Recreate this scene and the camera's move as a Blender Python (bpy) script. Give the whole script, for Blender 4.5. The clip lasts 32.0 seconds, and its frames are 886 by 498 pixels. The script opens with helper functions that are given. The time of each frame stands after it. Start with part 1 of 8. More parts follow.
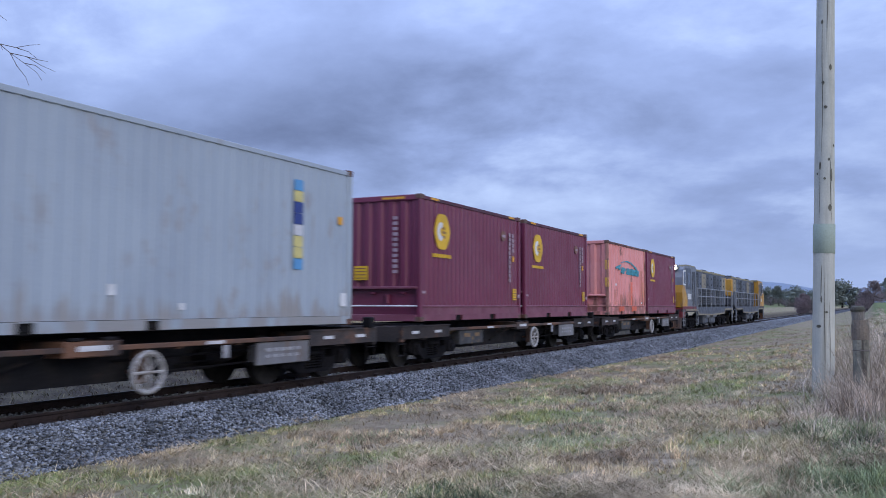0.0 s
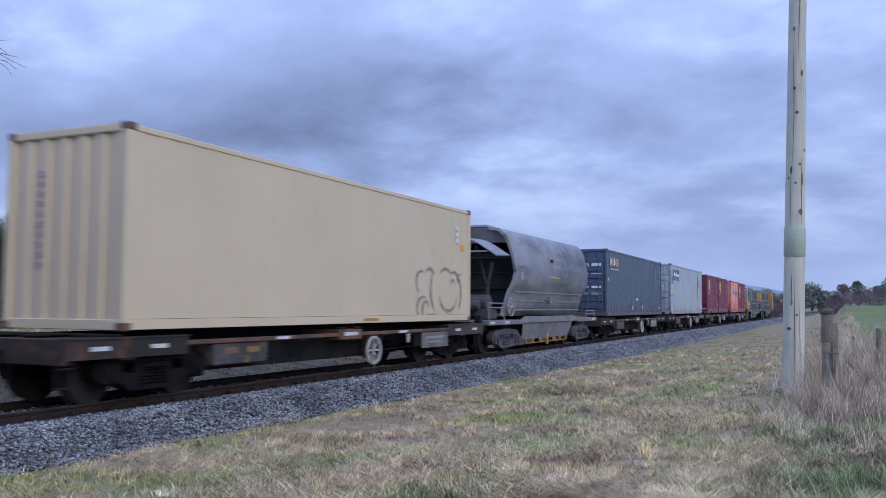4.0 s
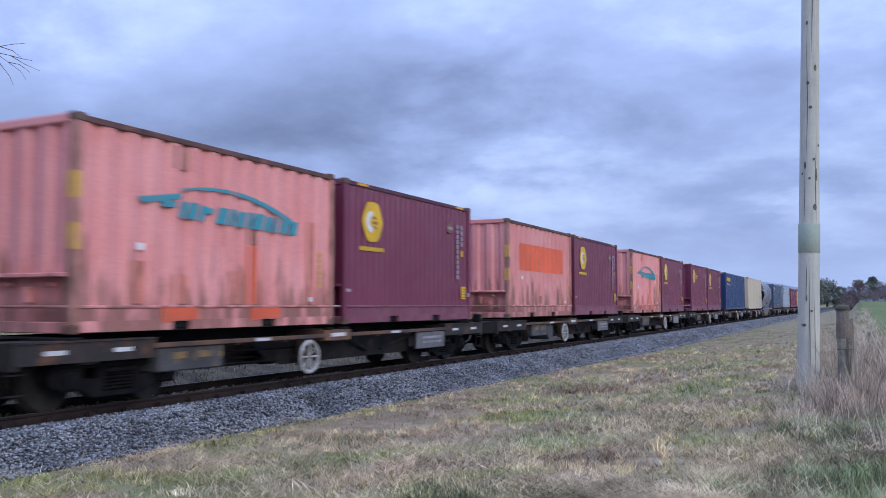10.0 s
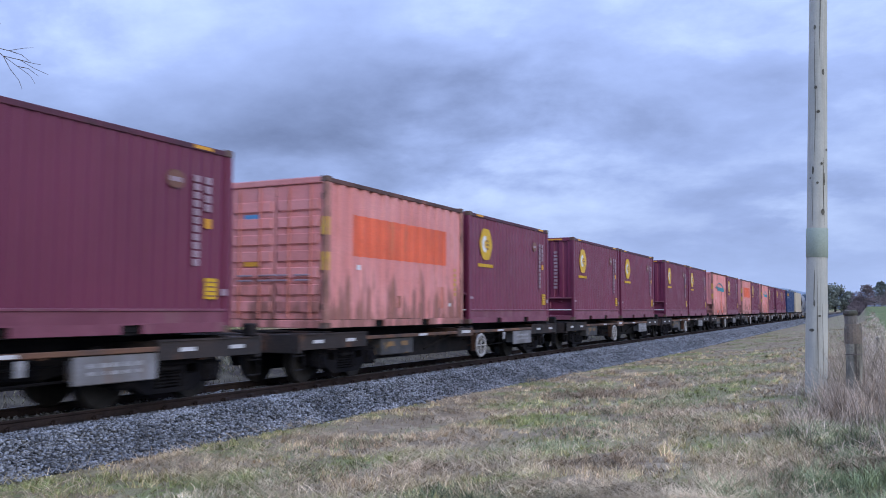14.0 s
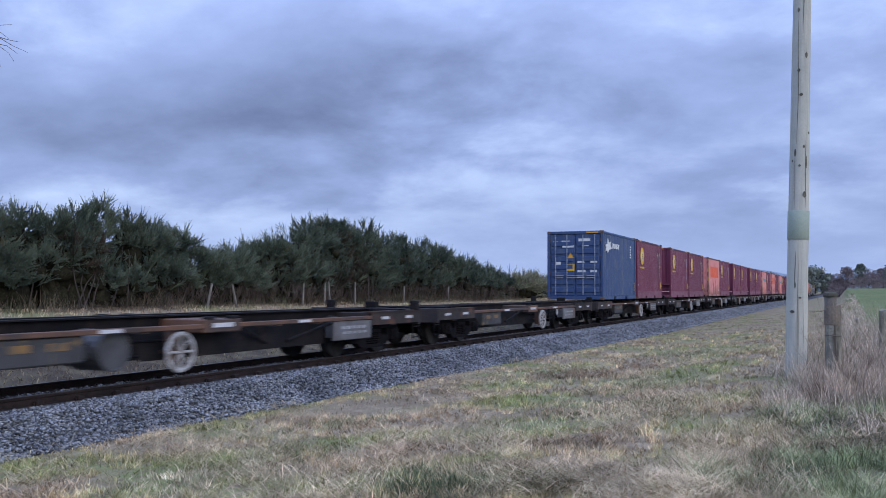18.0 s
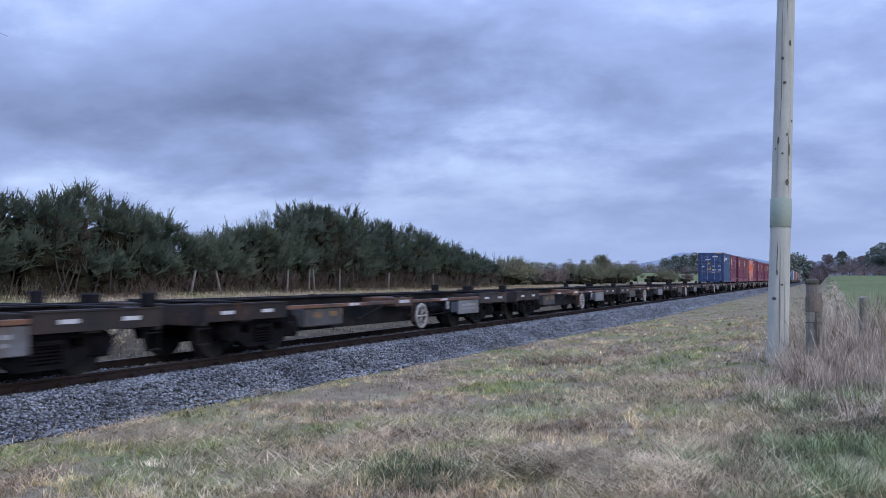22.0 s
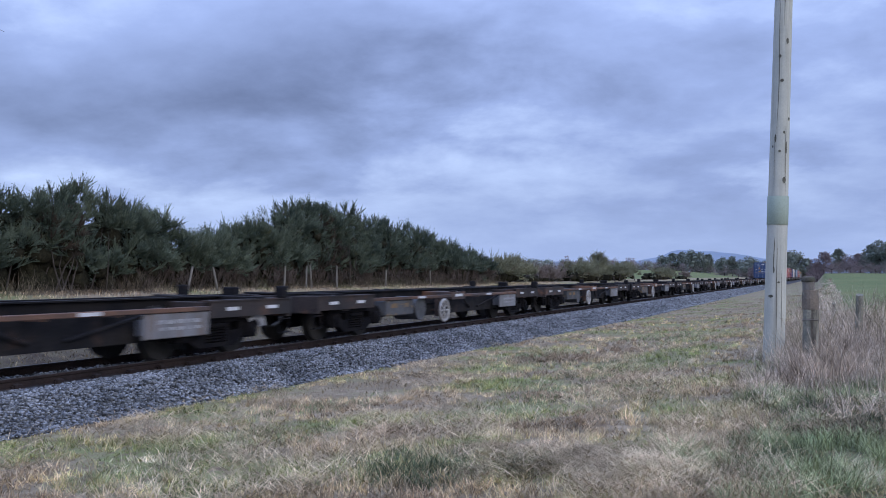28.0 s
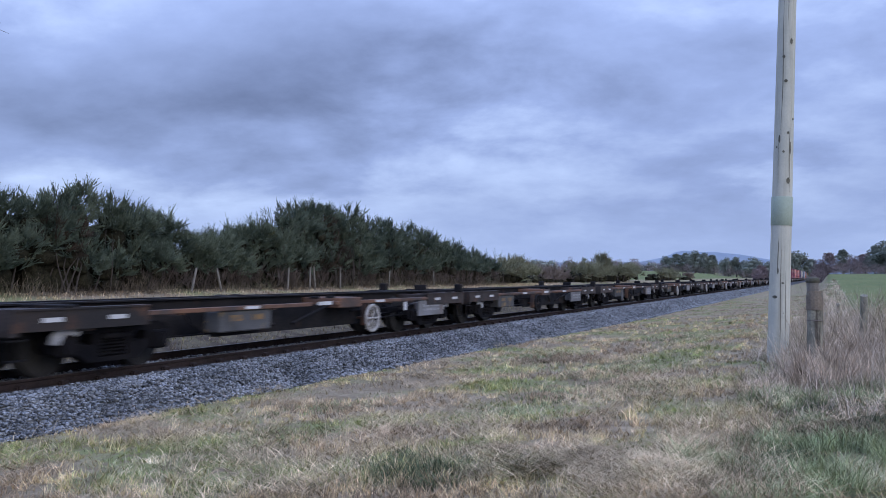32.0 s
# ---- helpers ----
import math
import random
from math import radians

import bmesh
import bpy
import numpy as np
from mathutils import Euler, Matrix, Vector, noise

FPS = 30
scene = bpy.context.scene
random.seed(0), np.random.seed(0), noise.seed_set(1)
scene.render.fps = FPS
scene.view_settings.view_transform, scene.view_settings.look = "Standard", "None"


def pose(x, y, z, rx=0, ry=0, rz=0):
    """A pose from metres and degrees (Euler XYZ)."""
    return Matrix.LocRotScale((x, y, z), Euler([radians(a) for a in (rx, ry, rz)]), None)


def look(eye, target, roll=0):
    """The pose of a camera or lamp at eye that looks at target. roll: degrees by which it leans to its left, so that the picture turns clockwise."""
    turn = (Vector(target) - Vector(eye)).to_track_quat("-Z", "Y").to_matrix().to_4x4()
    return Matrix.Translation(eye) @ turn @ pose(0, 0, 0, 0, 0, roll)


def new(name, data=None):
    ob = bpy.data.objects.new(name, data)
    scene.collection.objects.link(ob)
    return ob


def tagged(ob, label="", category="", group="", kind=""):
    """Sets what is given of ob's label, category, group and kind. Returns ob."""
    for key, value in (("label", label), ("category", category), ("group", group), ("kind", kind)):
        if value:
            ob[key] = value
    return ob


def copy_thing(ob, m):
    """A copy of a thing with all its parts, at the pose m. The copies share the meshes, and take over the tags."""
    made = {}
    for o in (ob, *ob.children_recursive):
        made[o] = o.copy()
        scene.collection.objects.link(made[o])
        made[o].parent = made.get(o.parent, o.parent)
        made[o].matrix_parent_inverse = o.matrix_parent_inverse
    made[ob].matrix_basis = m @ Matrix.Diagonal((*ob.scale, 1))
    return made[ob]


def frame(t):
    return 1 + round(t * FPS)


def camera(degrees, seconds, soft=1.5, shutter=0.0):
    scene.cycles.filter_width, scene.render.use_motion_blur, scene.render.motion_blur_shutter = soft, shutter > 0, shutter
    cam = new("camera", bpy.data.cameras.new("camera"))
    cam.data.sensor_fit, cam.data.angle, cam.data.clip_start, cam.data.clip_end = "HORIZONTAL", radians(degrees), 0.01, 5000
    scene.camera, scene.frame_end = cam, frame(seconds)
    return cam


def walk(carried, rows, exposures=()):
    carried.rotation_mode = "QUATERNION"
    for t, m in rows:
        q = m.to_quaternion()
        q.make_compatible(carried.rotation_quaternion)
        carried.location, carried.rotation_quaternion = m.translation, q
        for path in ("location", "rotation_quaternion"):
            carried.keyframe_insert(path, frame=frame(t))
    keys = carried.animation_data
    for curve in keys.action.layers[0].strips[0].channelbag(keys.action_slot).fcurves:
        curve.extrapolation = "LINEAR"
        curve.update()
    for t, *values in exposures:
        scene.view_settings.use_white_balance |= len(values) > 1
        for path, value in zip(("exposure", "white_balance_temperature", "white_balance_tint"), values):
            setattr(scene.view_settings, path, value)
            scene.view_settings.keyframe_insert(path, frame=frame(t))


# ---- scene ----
EYE = Vector((0, 0, 1.41))  # rail tops lie at z = 0, the track runs along +x
TRACK_Y = 10.22


def aim(yaw, pitch, roll):
    """The camera's pose from its compass turn, tilt and lean in degrees."""
    y, p = radians(yaw), radians(pitch)
    way = Vector((math.cos(p) * math.cos(y), math.cos(p) * math.sin(y), math.sin(p)))
    return look(EYE, EYE + way * 10, roll)


cam = camera(55.105, 32.0, soft=0.9, shutter=0.36)
walk(cam, [
    (0.0, aim(26.75, 3.76, 0.15)),
    (0.5, aim(26.41, 3.76, 0.12)),
    (1.0, aim(26.18, 3.75, 0.13)),
    (1.5, aim(25.98, 3.73, 0.14)),
    (2.0, aim(25.79, 3.69, 0.17)),
    (2.5, aim(25.52, 3.70, 0.19)),
    (3.0, aim(25.32, 3.72, 0.24)),
    (3.5, aim(25.21, 3.78, 0.32)),
    (5.5, aim(24.70, 3.88, 0.67)),
    (6.0, aim(24.68, 3.80, 0.61)),
    (6.5, aim(24.73, 3.78, 0.52)),
    (7.0, aim(24.84, 3.79, 0.38)),
    (7.5, aim(24.99, 3.76, 0.23)),
    (8.0, aim(25.19, 3.67, 0.06)),
    (8.5, aim(25.41, 3.60, 0.01)),
    (9.0, aim(25.60, 3.56, -0.02)),
    (9.5, aim(25.75, 3.62, -0.05)),
    (10.0, aim(25.90, 3.75, 0.02)),
    (10.5, aim(26.09, 3.86, 0.03)),
    (11.0, aim(26.40, 3.95, 0.08)),
    (11.5, aim(26.73, 3.97, 0.21)),
    (12.0, aim(26.97, 3.96, 0.33)),
    (12.5, aim(27.02, 3.93, 0.41)),
    (13.0, aim(26.85, 3.94, 0.32)),
    (13.5, aim(26.59, 3.96, 0.22)),
    (14.0, aim(26.35, 4.02, 0.16)),
    (14.5, aim(26.20, 4.03, 0.11)),
    (16.5, aim(25.89, 3.39, 0.13)),
    (17.0, aim(25.65, 3.07, 0.16)),
    (17.5, aim(25.44, 2.87, 0.21)),
    (18.0, aim(25.27, 2.76, 0.26)),
    (18.5, aim(25.12, 2.71, 0.34)),
    (19.0, aim(24.96, 2.65, 0.37)),
    (19.5, aim(24.79, 2.52, 0.37)),
    (20.0, aim(24.68, 2.39, 0.40)),
    (20.5, aim(24.55, 2.24, 0.34)),
    (21.0, aim(24.47, 2.07, 0.35)),
    (21.5, aim(24.38, 1.96, 0.32)),
    (22.0, aim(24.24, 1.88, 0.30)),
    (22.5, aim(24.10, 1.84, 0.32)),
    (23.0, aim(23.99, 1.79, 0.33)),
    (23.5, aim(23.93, 1.72, 0.33)),
    (24.0, aim(23.93, 1.61, 0.35)),
    (24.5, aim(24.00, 1.53, 0.34)),
    (25.0, aim(24.07, 1.45, 0.43)),
    (25.5, aim(24.13, 1.44, 0.43)),
    (27.5, aim(23.93, 1.61, 0.43)),
    (28.0, aim(24.05, 1.67, 0.42)),
    (28.5, aim(24.27, 1.75, 0.37)),
    (29.0, aim(24.47, 1.87, 0.31)),
    (29.5, aim(24.52, 1.92, 0.30)),
    (30.0, aim(24.49, 1.92, 0.33)),
    (30.5, aim(24.39, 1.90, 0.38)),
    (31.0, aim(24.28, 1.86, 0.40)),
    (31.5, aim(24.23, 1.80, 0.39)),
    (32.0, aim(24.29, 1.74, 0.37)),
], [(0.0, 0.0), (3.5, 0.04), (6.0, 0.14), (13.5, 0.14), (16.5, 0.04), (18.0, 0.0), (32.0, 0.0)])

# ---------------------------------------------------------------- light
SUN_ELEVATION, SUN_AZIMUTH = 23.0, -116.0
world = bpy.data.worlds.new("overcast_sky")
scene.world = world
world.use_nodes = True


def build_world():
    nt = world.node_tree
    nt.nodes.clear()
    N, L = nt.nodes.new, nt.links.new

    def math_node(op, a, b=None, clamp=False):
        n = N("ShaderNodeMath")
        n.operation, n.use_clamp = op, clamp
        for i, v in enumerate((a, b)):
            if v is None:
                continue
            if isinstance(v, (int, float)):
                n.inputs[i].default_value = v
            else:
                L(v, n.inputs[i])
        return n.outputs[0]

    co = N("ShaderNodeTexCoord")
    sep = N("ShaderNodeSeparateXYZ")
    L(co.outputs["Generated"], sep.inputs[0])
    up = math_node("MAXIMUM", sep.outputs[2], 0.0)
    # the cloud deck is a flat layer seen from below
    flat = math_node("ADD", up, 0.30)
    comb = N("ShaderNodeCombineXYZ")
    L(math_node("DIVIDE", sep.outputs[0], flat), comb.inputs[0])
    L(math_node("DIVIDE", sep.outputs[1], flat), comb.inputs[1])

    def deck(scale, detail, rough, shift, turn, stretch, distortion=0.0):
        mp = N("ShaderNodeMapping")
        mp.inputs["Location"].default_value = shift
        mp.inputs["Rotation"].default_value = (0, 0, radians(turn))
        mp.inputs["Scale"].default_value = stretch
        L(comb.outputs[0], mp.inputs[0])
        n = N("ShaderNodeTexNoise")
        n.inputs["Scale"].default_value, n.inputs["Detail"].default_value = scale, detail
        n.inputs["Roughness"].default_value, n.inputs["Distortion"].default_value = rough, distortion
        L(mp.outputs[0], n.inputs["Vector"])
        return n.outputs[0]

    big = deck(1.0, 3.0, 0.5, CLOUD_SHIFT, 64, (1, 0.9, 1))
    fine = deck(2.3, 8.0, 0.56, (3.1, 1.7, 0), 64, (1, 1.0, 1), 0.2)
    wisp = deck(6.5, 6.0, 0.6, (0.7, 5.2, 0), 64, (1, 0.8, 1), 0.0)
    cover = math_node("ADD", math_node("MULTIPLY", big, 0.42), math_node("MULTIPLY", fine, 0.46))
    cover = math_node("ADD", cover, math_node("MULTIPLY", wisp, 0.17))
    # heavy banks and thin places, in compass turn and height, with frayed edges
    turn_ = math_node("ADD", math_node("ARCTAN2", sep.outputs[1], sep.outputs[0]), math_node("MULTIPLY", math_node("SUBTRACT", fine, 0.5), 0.5))
    rise = math_node("ADD", sep.outputs[2], math_node("MULTIPLY", math_node("SUBTRACT", big, 0.5), 0.16))
    for a0, z0, wa, wz, amount in CLOUD_BANKS:
        du = math_node("DIVIDE", math_node("SUBTRACT", turn_, radians(a0)), radians(wa))
        dv = math_node("DIVIDE", math_node("SUBTRACT", rise, math.sin(radians(z0))), math.sin(radians(wz)))
        d2 = math_node("ADD", math_node("MULTIPLY", du, du), math_node("MULTIPLY", dv, dv))
        bell = math_node("POWER", 2.718, math_node("MULTIPLY", d2, -1.0))
        cover = math_node("ADD", cover, math_node("MULTIPLY", bell, amount))
    ramp = N("ShaderNodeValToRGB")
    e = ramp.color_ramp.elements
    e[0].position, e[0].color = 0.34, (0.53, 0.67, 1.02, 1)
    e[1].position, e[1].color = 0.78, (0.118, 0.158, 0.30, 1)
    m = ramp.color_ramp.elements.new(0.52)
    m.color = (0.297, 0.392, 0.70, 1)
    L(cover, ramp.inputs[0])
    # an overcast sky is brightest overhead; near the horizon it turns to a pale even blue
    low = N("ShaderNodeMix")
    low.data_type = "RGBA"
    L(math_node("SUBTRACT", 1.0, math_node("MULTIPLY", up, 11.0), clamp=True), low.inputs[0])
    L(ramp.outputs[0], low.inputs[6])
    low.inputs[7].default_value = (0.40, 0.53, 0.90, 1)
    dome = N("ShaderNodeVectorMath")
    dome.operation = "SCALE"
    L(low.outputs[2], dome.inputs[0])
    L(math_node("ADD", 1.02, math_node("MULTIPLY", math_node("POWER", up, 1.5), ZENITH)), dome.inputs[3])
    sky = N("ShaderNodeTexSky")
    sky.sky_type, sky.sun_disc = "NISHITA", False
    sky.sun_elevation, sky.sun_rotation = radians(SUN_ELEVATION), radians(90 - SUN_AZIMUTH)
    b1, b2 = N("ShaderNodeBackground"), N("ShaderNodeBackground")
    L(dome.outputs[0], b1.inputs[0])
    L(sky.outputs[0], b2.inputs[0])
    b1.inputs[1].default_value, b2.inputs[1].default_value = 1.0, 0.06
    mix = N("ShaderNodeMixShader")
    mix.inputs[0].default_value = 0.08
    L(b1.outputs[0], mix.inputs[1])
    L(b2.outputs[0], mix.inputs[2])
    out = N("ShaderNodeOutputWorld")
    L(mix.outputs[0], out.inputs[0])


CLOUD_SHIFT = (0.35, 0.1, 0)
# compass turn, height, half width, half height in degrees; thicker (+) or thinner (-)
CLOUD_BANKS = [(29, 4.4, 8, 2.2, -0.10), (31, 12.5, 12, 4.5, 0.18), (47, 9.5, 14, 2.8, 0.13), (12, 9.0, 9, 3.0, -0.05), (22, 6.3, 13, 1.4, -0.10), (40, 4.2, 9, 1.6, -0.13), (46, 18, 9, 3.5, -0.10), (0, 7, 5, 2.0, -0.09), (6, 14.5, 9, 4.0, 0.07)]
ZENITH = 2.5
build_world()
sun_data = bpy.data.lights.new("sun", "SUN")
sun_data.energy, sun_data.angle, sun_data.color = 1.3, radians(30), (1.0, 0.96, 0.92)
sun = new("sun", sun_data)
_e, _a = radians(SUN_ELEVATION), radians(SUN_AZIMUTH)
sun.matrix_world = look((0, 0, 30), Vector((0, 0, 30)) - Vector((math.cos(_e) * math.cos(_a), math.cos(_e) * math.sin(_a), math.sin(_e))))

# ---------------------------------------------------------------- materials


def surface(name, base, second=None, mix_scale=1.2, rough=0.6, metal=0.0, stain=None, stain_scale=(1.5, 1.5, 0.35), stain_at=(0.56, 0.7),
            grain=0.12, grain_scale=40.0, bump=0.0, bump_scale=60.0, vary=0.0, island=False, emit=None, spec=0.5, drips=None):
    """A procedural surface: two tones, stains with a shape of their own, fine grain and relief. vary: change from piece to piece."""
    m = bpy.data.materials.new(name)
    m.use_nodes = True
    nt = m.node_tree
    N, L = nt.nodes.new, nt.links.new
    bsdf = nt.nodes["Principled BSDF"]
    co = N("ShaderNodeTexCoord")
    info = N("ShaderNodeObjectInfo")
    shift = N("ShaderNodeMapping")
    L(co.outputs["Object"], shift.inputs[0])
    spread = N("ShaderNodeMath")
    spread.operation = "MULTIPLY"
    spread.inputs[1].default_value = 37.0
    L(info.outputs["Random"], spread.inputs[0])
    L(spread.outputs[0], shift.inputs["Location"])
    pos = shift.outputs[0]

    def noise_node(scale, detail=4.0, rough_=0.55, vector=None):
        n = N("ShaderNodeTexNoise")
        n.inputs["Scale"].default_value, n.inputs["Detail"].default_value, n.inputs["Roughness"].default_value = scale, detail, rough_
        L(vector or pos, n.inputs["Vector"])
        return n.outputs[0]

    def blend(fac, a, b, kind="MIX"):
        n = N("ShaderNodeMix")
        n.data_type, n.blend_type = "RGBA", kind
        for sock, v in ((n.inputs[0], fac), (n.inputs[6], a), (n.inputs[7], b)):
            if isinstance(v, (int, float)):
                sock.default_value = v
            elif isinstance(v, tuple):
                sock.default_value = (*v, 1)
            else:
                L(v, sock)
        return n.outputs[2]

    def span(value, lo, hi, to_lo=0.0, to_hi=1.0):
        n = N("ShaderNodeMapRange")
        for i, v in enumerate((lo, hi, to_lo, to_hi)):
            n.inputs[i + 1].default_value = v
        L(value, n.inputs[0])
        return n.outputs[0]

    colour = blend(span(noise_node(mix_scale), 0.38, 0.62), base, second or tuple(c * 0.82 for c in base))
    roughness = span(noise_node(mix_scale * 3), 0.3, 0.7, max(rough - 0.1, 0.02), min(rough + 0.12, 1))
    if stain:
        st = N("ShaderNodeMapping")
        st.inputs["Scale"].default_value = stain_scale
        L(pos, st.inputs[0])
        colour = blend(span(noise_node(2.2, 6.0, 0.62, st.outputs[0]), *stain_at), colour, stain)
    if drips:
        # rust that starts low on the sheet and runs down it
        tone, reach = drips
        mp = N("ShaderNodeMapping")
        mp.inputs["Scale"].default_value = (2.6, 2.6, 0.5)
        L(pos, mp.inputs[0])
        up = N("ShaderNodeSeparateXYZ")
        L(co.outputs["Object"], up.inputs[0])
        sum_ = N("ShaderNodeMath")
        sum_.operation = "ADD"
        L(noise_node(1.6, 5.0, 0.6, mp.outputs[0]), sum_.inputs[0])
        L(span(up.outputs[2], 0.2, reach, 0.13, -0.16), sum_.inputs[1])
        colour = blend(span(sum_.outputs[0], 0.50, 0.64, 0.0, 0.85), colour, tone)
    g = noise_node(grain_scale, 3.0)
    colour = blend(1.0, colour, span_colour(N, L, g, 1 - grain, 1 + grain), "MULTIPLY")
    if vary:
        if island:
            geo = N("ShaderNodeNewGeometry")
            r = geo.outputs["Random Per Island"]
        else:
            r = info.outputs["Random"]
        colour = blend(1.0, colour, span_colour(N, L, r, 1 - vary, 1 + vary, (0, 1)), "MULTIPLY")
    L(colour, bsdf.inputs["Base Color"])
    L(roughness, bsdf.inputs["Roughness"])
    bsdf.inputs["Metallic"].default_value = metal
    bsdf.inputs["Specular IOR Level"].default_value = spec
    if bump:
        b = N("ShaderNodeBump")
        b.inputs["Strength"].default_value, b.inputs["Distance"].default_value = bump, 0.01
        L(noise_node(bump_scale, 5.0), b.inputs["Height"])
        L(b.outputs[0], bsdf.inputs["Normal"])
    if emit:
        bsdf.inputs["Emission Color"].default_value = (*emit[0], 1)
        bsdf.inputs["Emission Strength"].default_value = emit[1]
    return m


def span_colour(N, L, value, lo, hi, of=(0.3, 0.7)):
    n = N("ShaderNodeMapRange")
    for i, v in enumerate((*of, lo, hi)):
        n.inputs[i + 1].default_value = v
    L(value, n.inputs[0])
    c = N("ShaderNodeCombineColor")
    for i in range(3):
        L(n.outputs[0], c.inputs[i])
    return c.outputs[0]


RUST = (0.11, 0.05, 0.033)
M = {}
M["maroon"] = surface("maroon_paint", (0.166, 0.028, 0.064), (0.146, 0.0245, 0.056), 0.5, 0.45, stain=(0.16, 0.04, 0.06), stain_at=(0.62, 0.75), grain=0.05, vary=0.1)
M["maroon_ledge"] = surface("maroon_dusty_paint", (0.215, 0.068, 0.10), (0.165, 0.044, 0.07), 1.5, 0.5, stain=(0.22, 0.1, 0.11), vary=0.1)
# maroon darkened on the top rail as the roof edge's shadow
M["maroon_rail"] = surface("shadow_dark_maroon_paint", (0.10, 0.022, 0.04), (0.06, 0.018, 0.028), 1.5, 0.55, stain=(0.05, 0.025, 0.025), stain_scale=(1, 1, 1), grain=0.1)
M["pink"] = surface("faded_red_paint", (0.70, 0.295, 0.28), (0.65, 0.24, 0.22), 0.8, 0.6, stain=(0.46, 0.18, 0.14), stain_scale=(2.4, 2.4, 0.5), stain_at=(0.60, 0.76), vary=0.08, drips=((0.22, 0.098, 0.075), 1.45))
M["worn_gold"] = surface("faded_yellow_label", (0.62, 0.38, 0.05), (0.52, 0.27, 0.10), 6, 0.6, grain=0.1)
M["rust_post"] = surface("rust_brown_corner_steel", (0.46, 0.21, 0.17), (0.29, 0.135, 0.105), 2.0, 0.7, stain=(0.13, 0.07, 0.05), stain_scale=(2, 2, 0.7), stain_at=(0.5, 0.66), grain=0.2)
M["rust_rail"] = surface("rust_dark_top_rail", (0.13, 0.06, 0.05), (0.07, 0.035, 0.03), 1.5, 0.7, stain=(0.30, 0.12, 0.09), stain_scale=(1, 1, 1), grain=0.2)
M["rust_patch"] = surface("rusted_through_paint", (0.33, 0.13, 0.095), (0.20, 0.085, 0.06), 2.2, 0.75, stain=(0.56, 0.22, 0.19), stain_scale=(2.5, 2.5, 0.8), stain_at=(0.48, 0.62), grain=0.2)
M["pink_worn"] = surface("chalky_worn_pink_paint", (0.60, 0.215, 0.17), (0.50, 0.17, 0.12), 2.0, 0.7, stain=(0.30, 0.12, 0.085), stain_scale=(2.5, 2.5, 0.6), stain_at=(0.52, 0.66), grain=0.1)
M["orange"] = surface("fresh_orange_paint", (0.72, 0.125, 0.055), None, 1.0, 0.5, stain=(0.5, 0.13, 0.06), vary=0.05)
M["silver"] = surface("pale_grey_paint", (0.335, 0.385, 0.435), (0.30, 0.345, 0.395), 0.6, 0.5, stain=(0.27, 0.25, 0.235), stain_scale=(1.2, 1.2, 0.6), stain_at=(0.58, 0.74), grain=0.05, drips=((0.265, 0.25, 0.235), 0.75))
M["pale_yellow"] = surface("pale_yellow_film", (0.60, 0.52, 0.20), None, 3, 0.5)
M["slate"] = surface("slate_blue_paint", (0.054, 0.086, 0.143), (0.064, 0.095, 0.147), 0.8, 0.38, stain=(0.095, 0.08, 0.08), stain_scale=(2.6, 2.6, 0.45), stain_at=(0.57, 0.74), grain=0.08, drips=((0.075, 0.066, 0.066), 0.7))
M["dirt"] = surface("grey_brown_road_dirt", (0.06, 0.062, 0.07), (0.095, 0.08, 0.07), 6, 0.8, grain=0.3)
M["cream"] = surface("cream_paint", (0.555, 0.462, 0.327), (0.52, 0.433, 0.303), 0.5, 0.45, stain=(0.48, 0.385, 0.262), stain_at=(0.6, 0.8), grain=0.04)
M["navy"] = surface("navy_paint", (0.018, 0.040, 0.118), (0.022, 0.046, 0.124), 0.6, 0.38, stain=(0.04, 0.06, 0.13), stain_at=(0.62, 0.76), grain=0.05)
M["blue"] = surface("blue_paint", (0.036, 0.072, 0.165), (0.032, 0.065, 0.165), 0.7, 0.5, stain=(0.095, 0.12, 0.17), stain_scale=(1.2, 1.2, 0.4), stain_at=(0.52, 0.72), grain=0.06)
M["casting"] = surface("rusty_steel_casting", (0.13, 0.09, 0.075), RUST, 6, 0.7, grain=0.2)
M["yellow"] = surface("yellow_film", (0.72, 0.43, 0.015), None, 2, 0.45, grain=0.05)
M["faded_yellow"] = surface("faded_yellow_film", (0.62, 0.42, 0.06), (0.55, 0.38, 0.08), 2, 0.5, grain=0.06)
M["white"] = surface("white_film", (0.72, 0.72, 0.72), None, 3, 0.5, grain=0.06)
M["rod"] = surface("dull_galvanised_rod", (0.27, 0.31, 0.39), (0.19, 0.22, 0.29), 4, 0.5)
M["pale"] = surface("weathered_lettering", (0.37, 0.27, 0.31), None, 3, 0.5, grain=0.1)
M["brown"] = surface("brown_film", (0.20, 0.09, 0.06), None, 3, 0.5)
M["teal"] = surface("teal_paint", (0.03, 0.27, 0.33), (0.06, 0.25, 0.30), 3, 0.55, stain=(0.35, 0.2, 0.18), stain_at=(0.58, 0.66))
M["gold"] = surface("orange_lettering", (0.75, 0.36, 0.03), None, 3, 0.5)
M["red"] = surface("red_film", (0.55, 0.05, 0.06), None, 3, 0.5)
M["deepblue"] = surface("deep_blue_film", (0.03, 0.055, 0.22), None, 3, 0.5)
M["skyblue"] = surface("sky_blue_film", (0.10, 0.30, 0.55), None, 3, 0.5)
M["worn_yellow"] = surface("worn_yellow_paint", (0.40, 0.23, 0.045), (0.25, 0.15, 0.05), 6, 0.65, stain=(0.08, 0.06, 0.04), stain_at=(0.55, 0.7), grain=0.2)
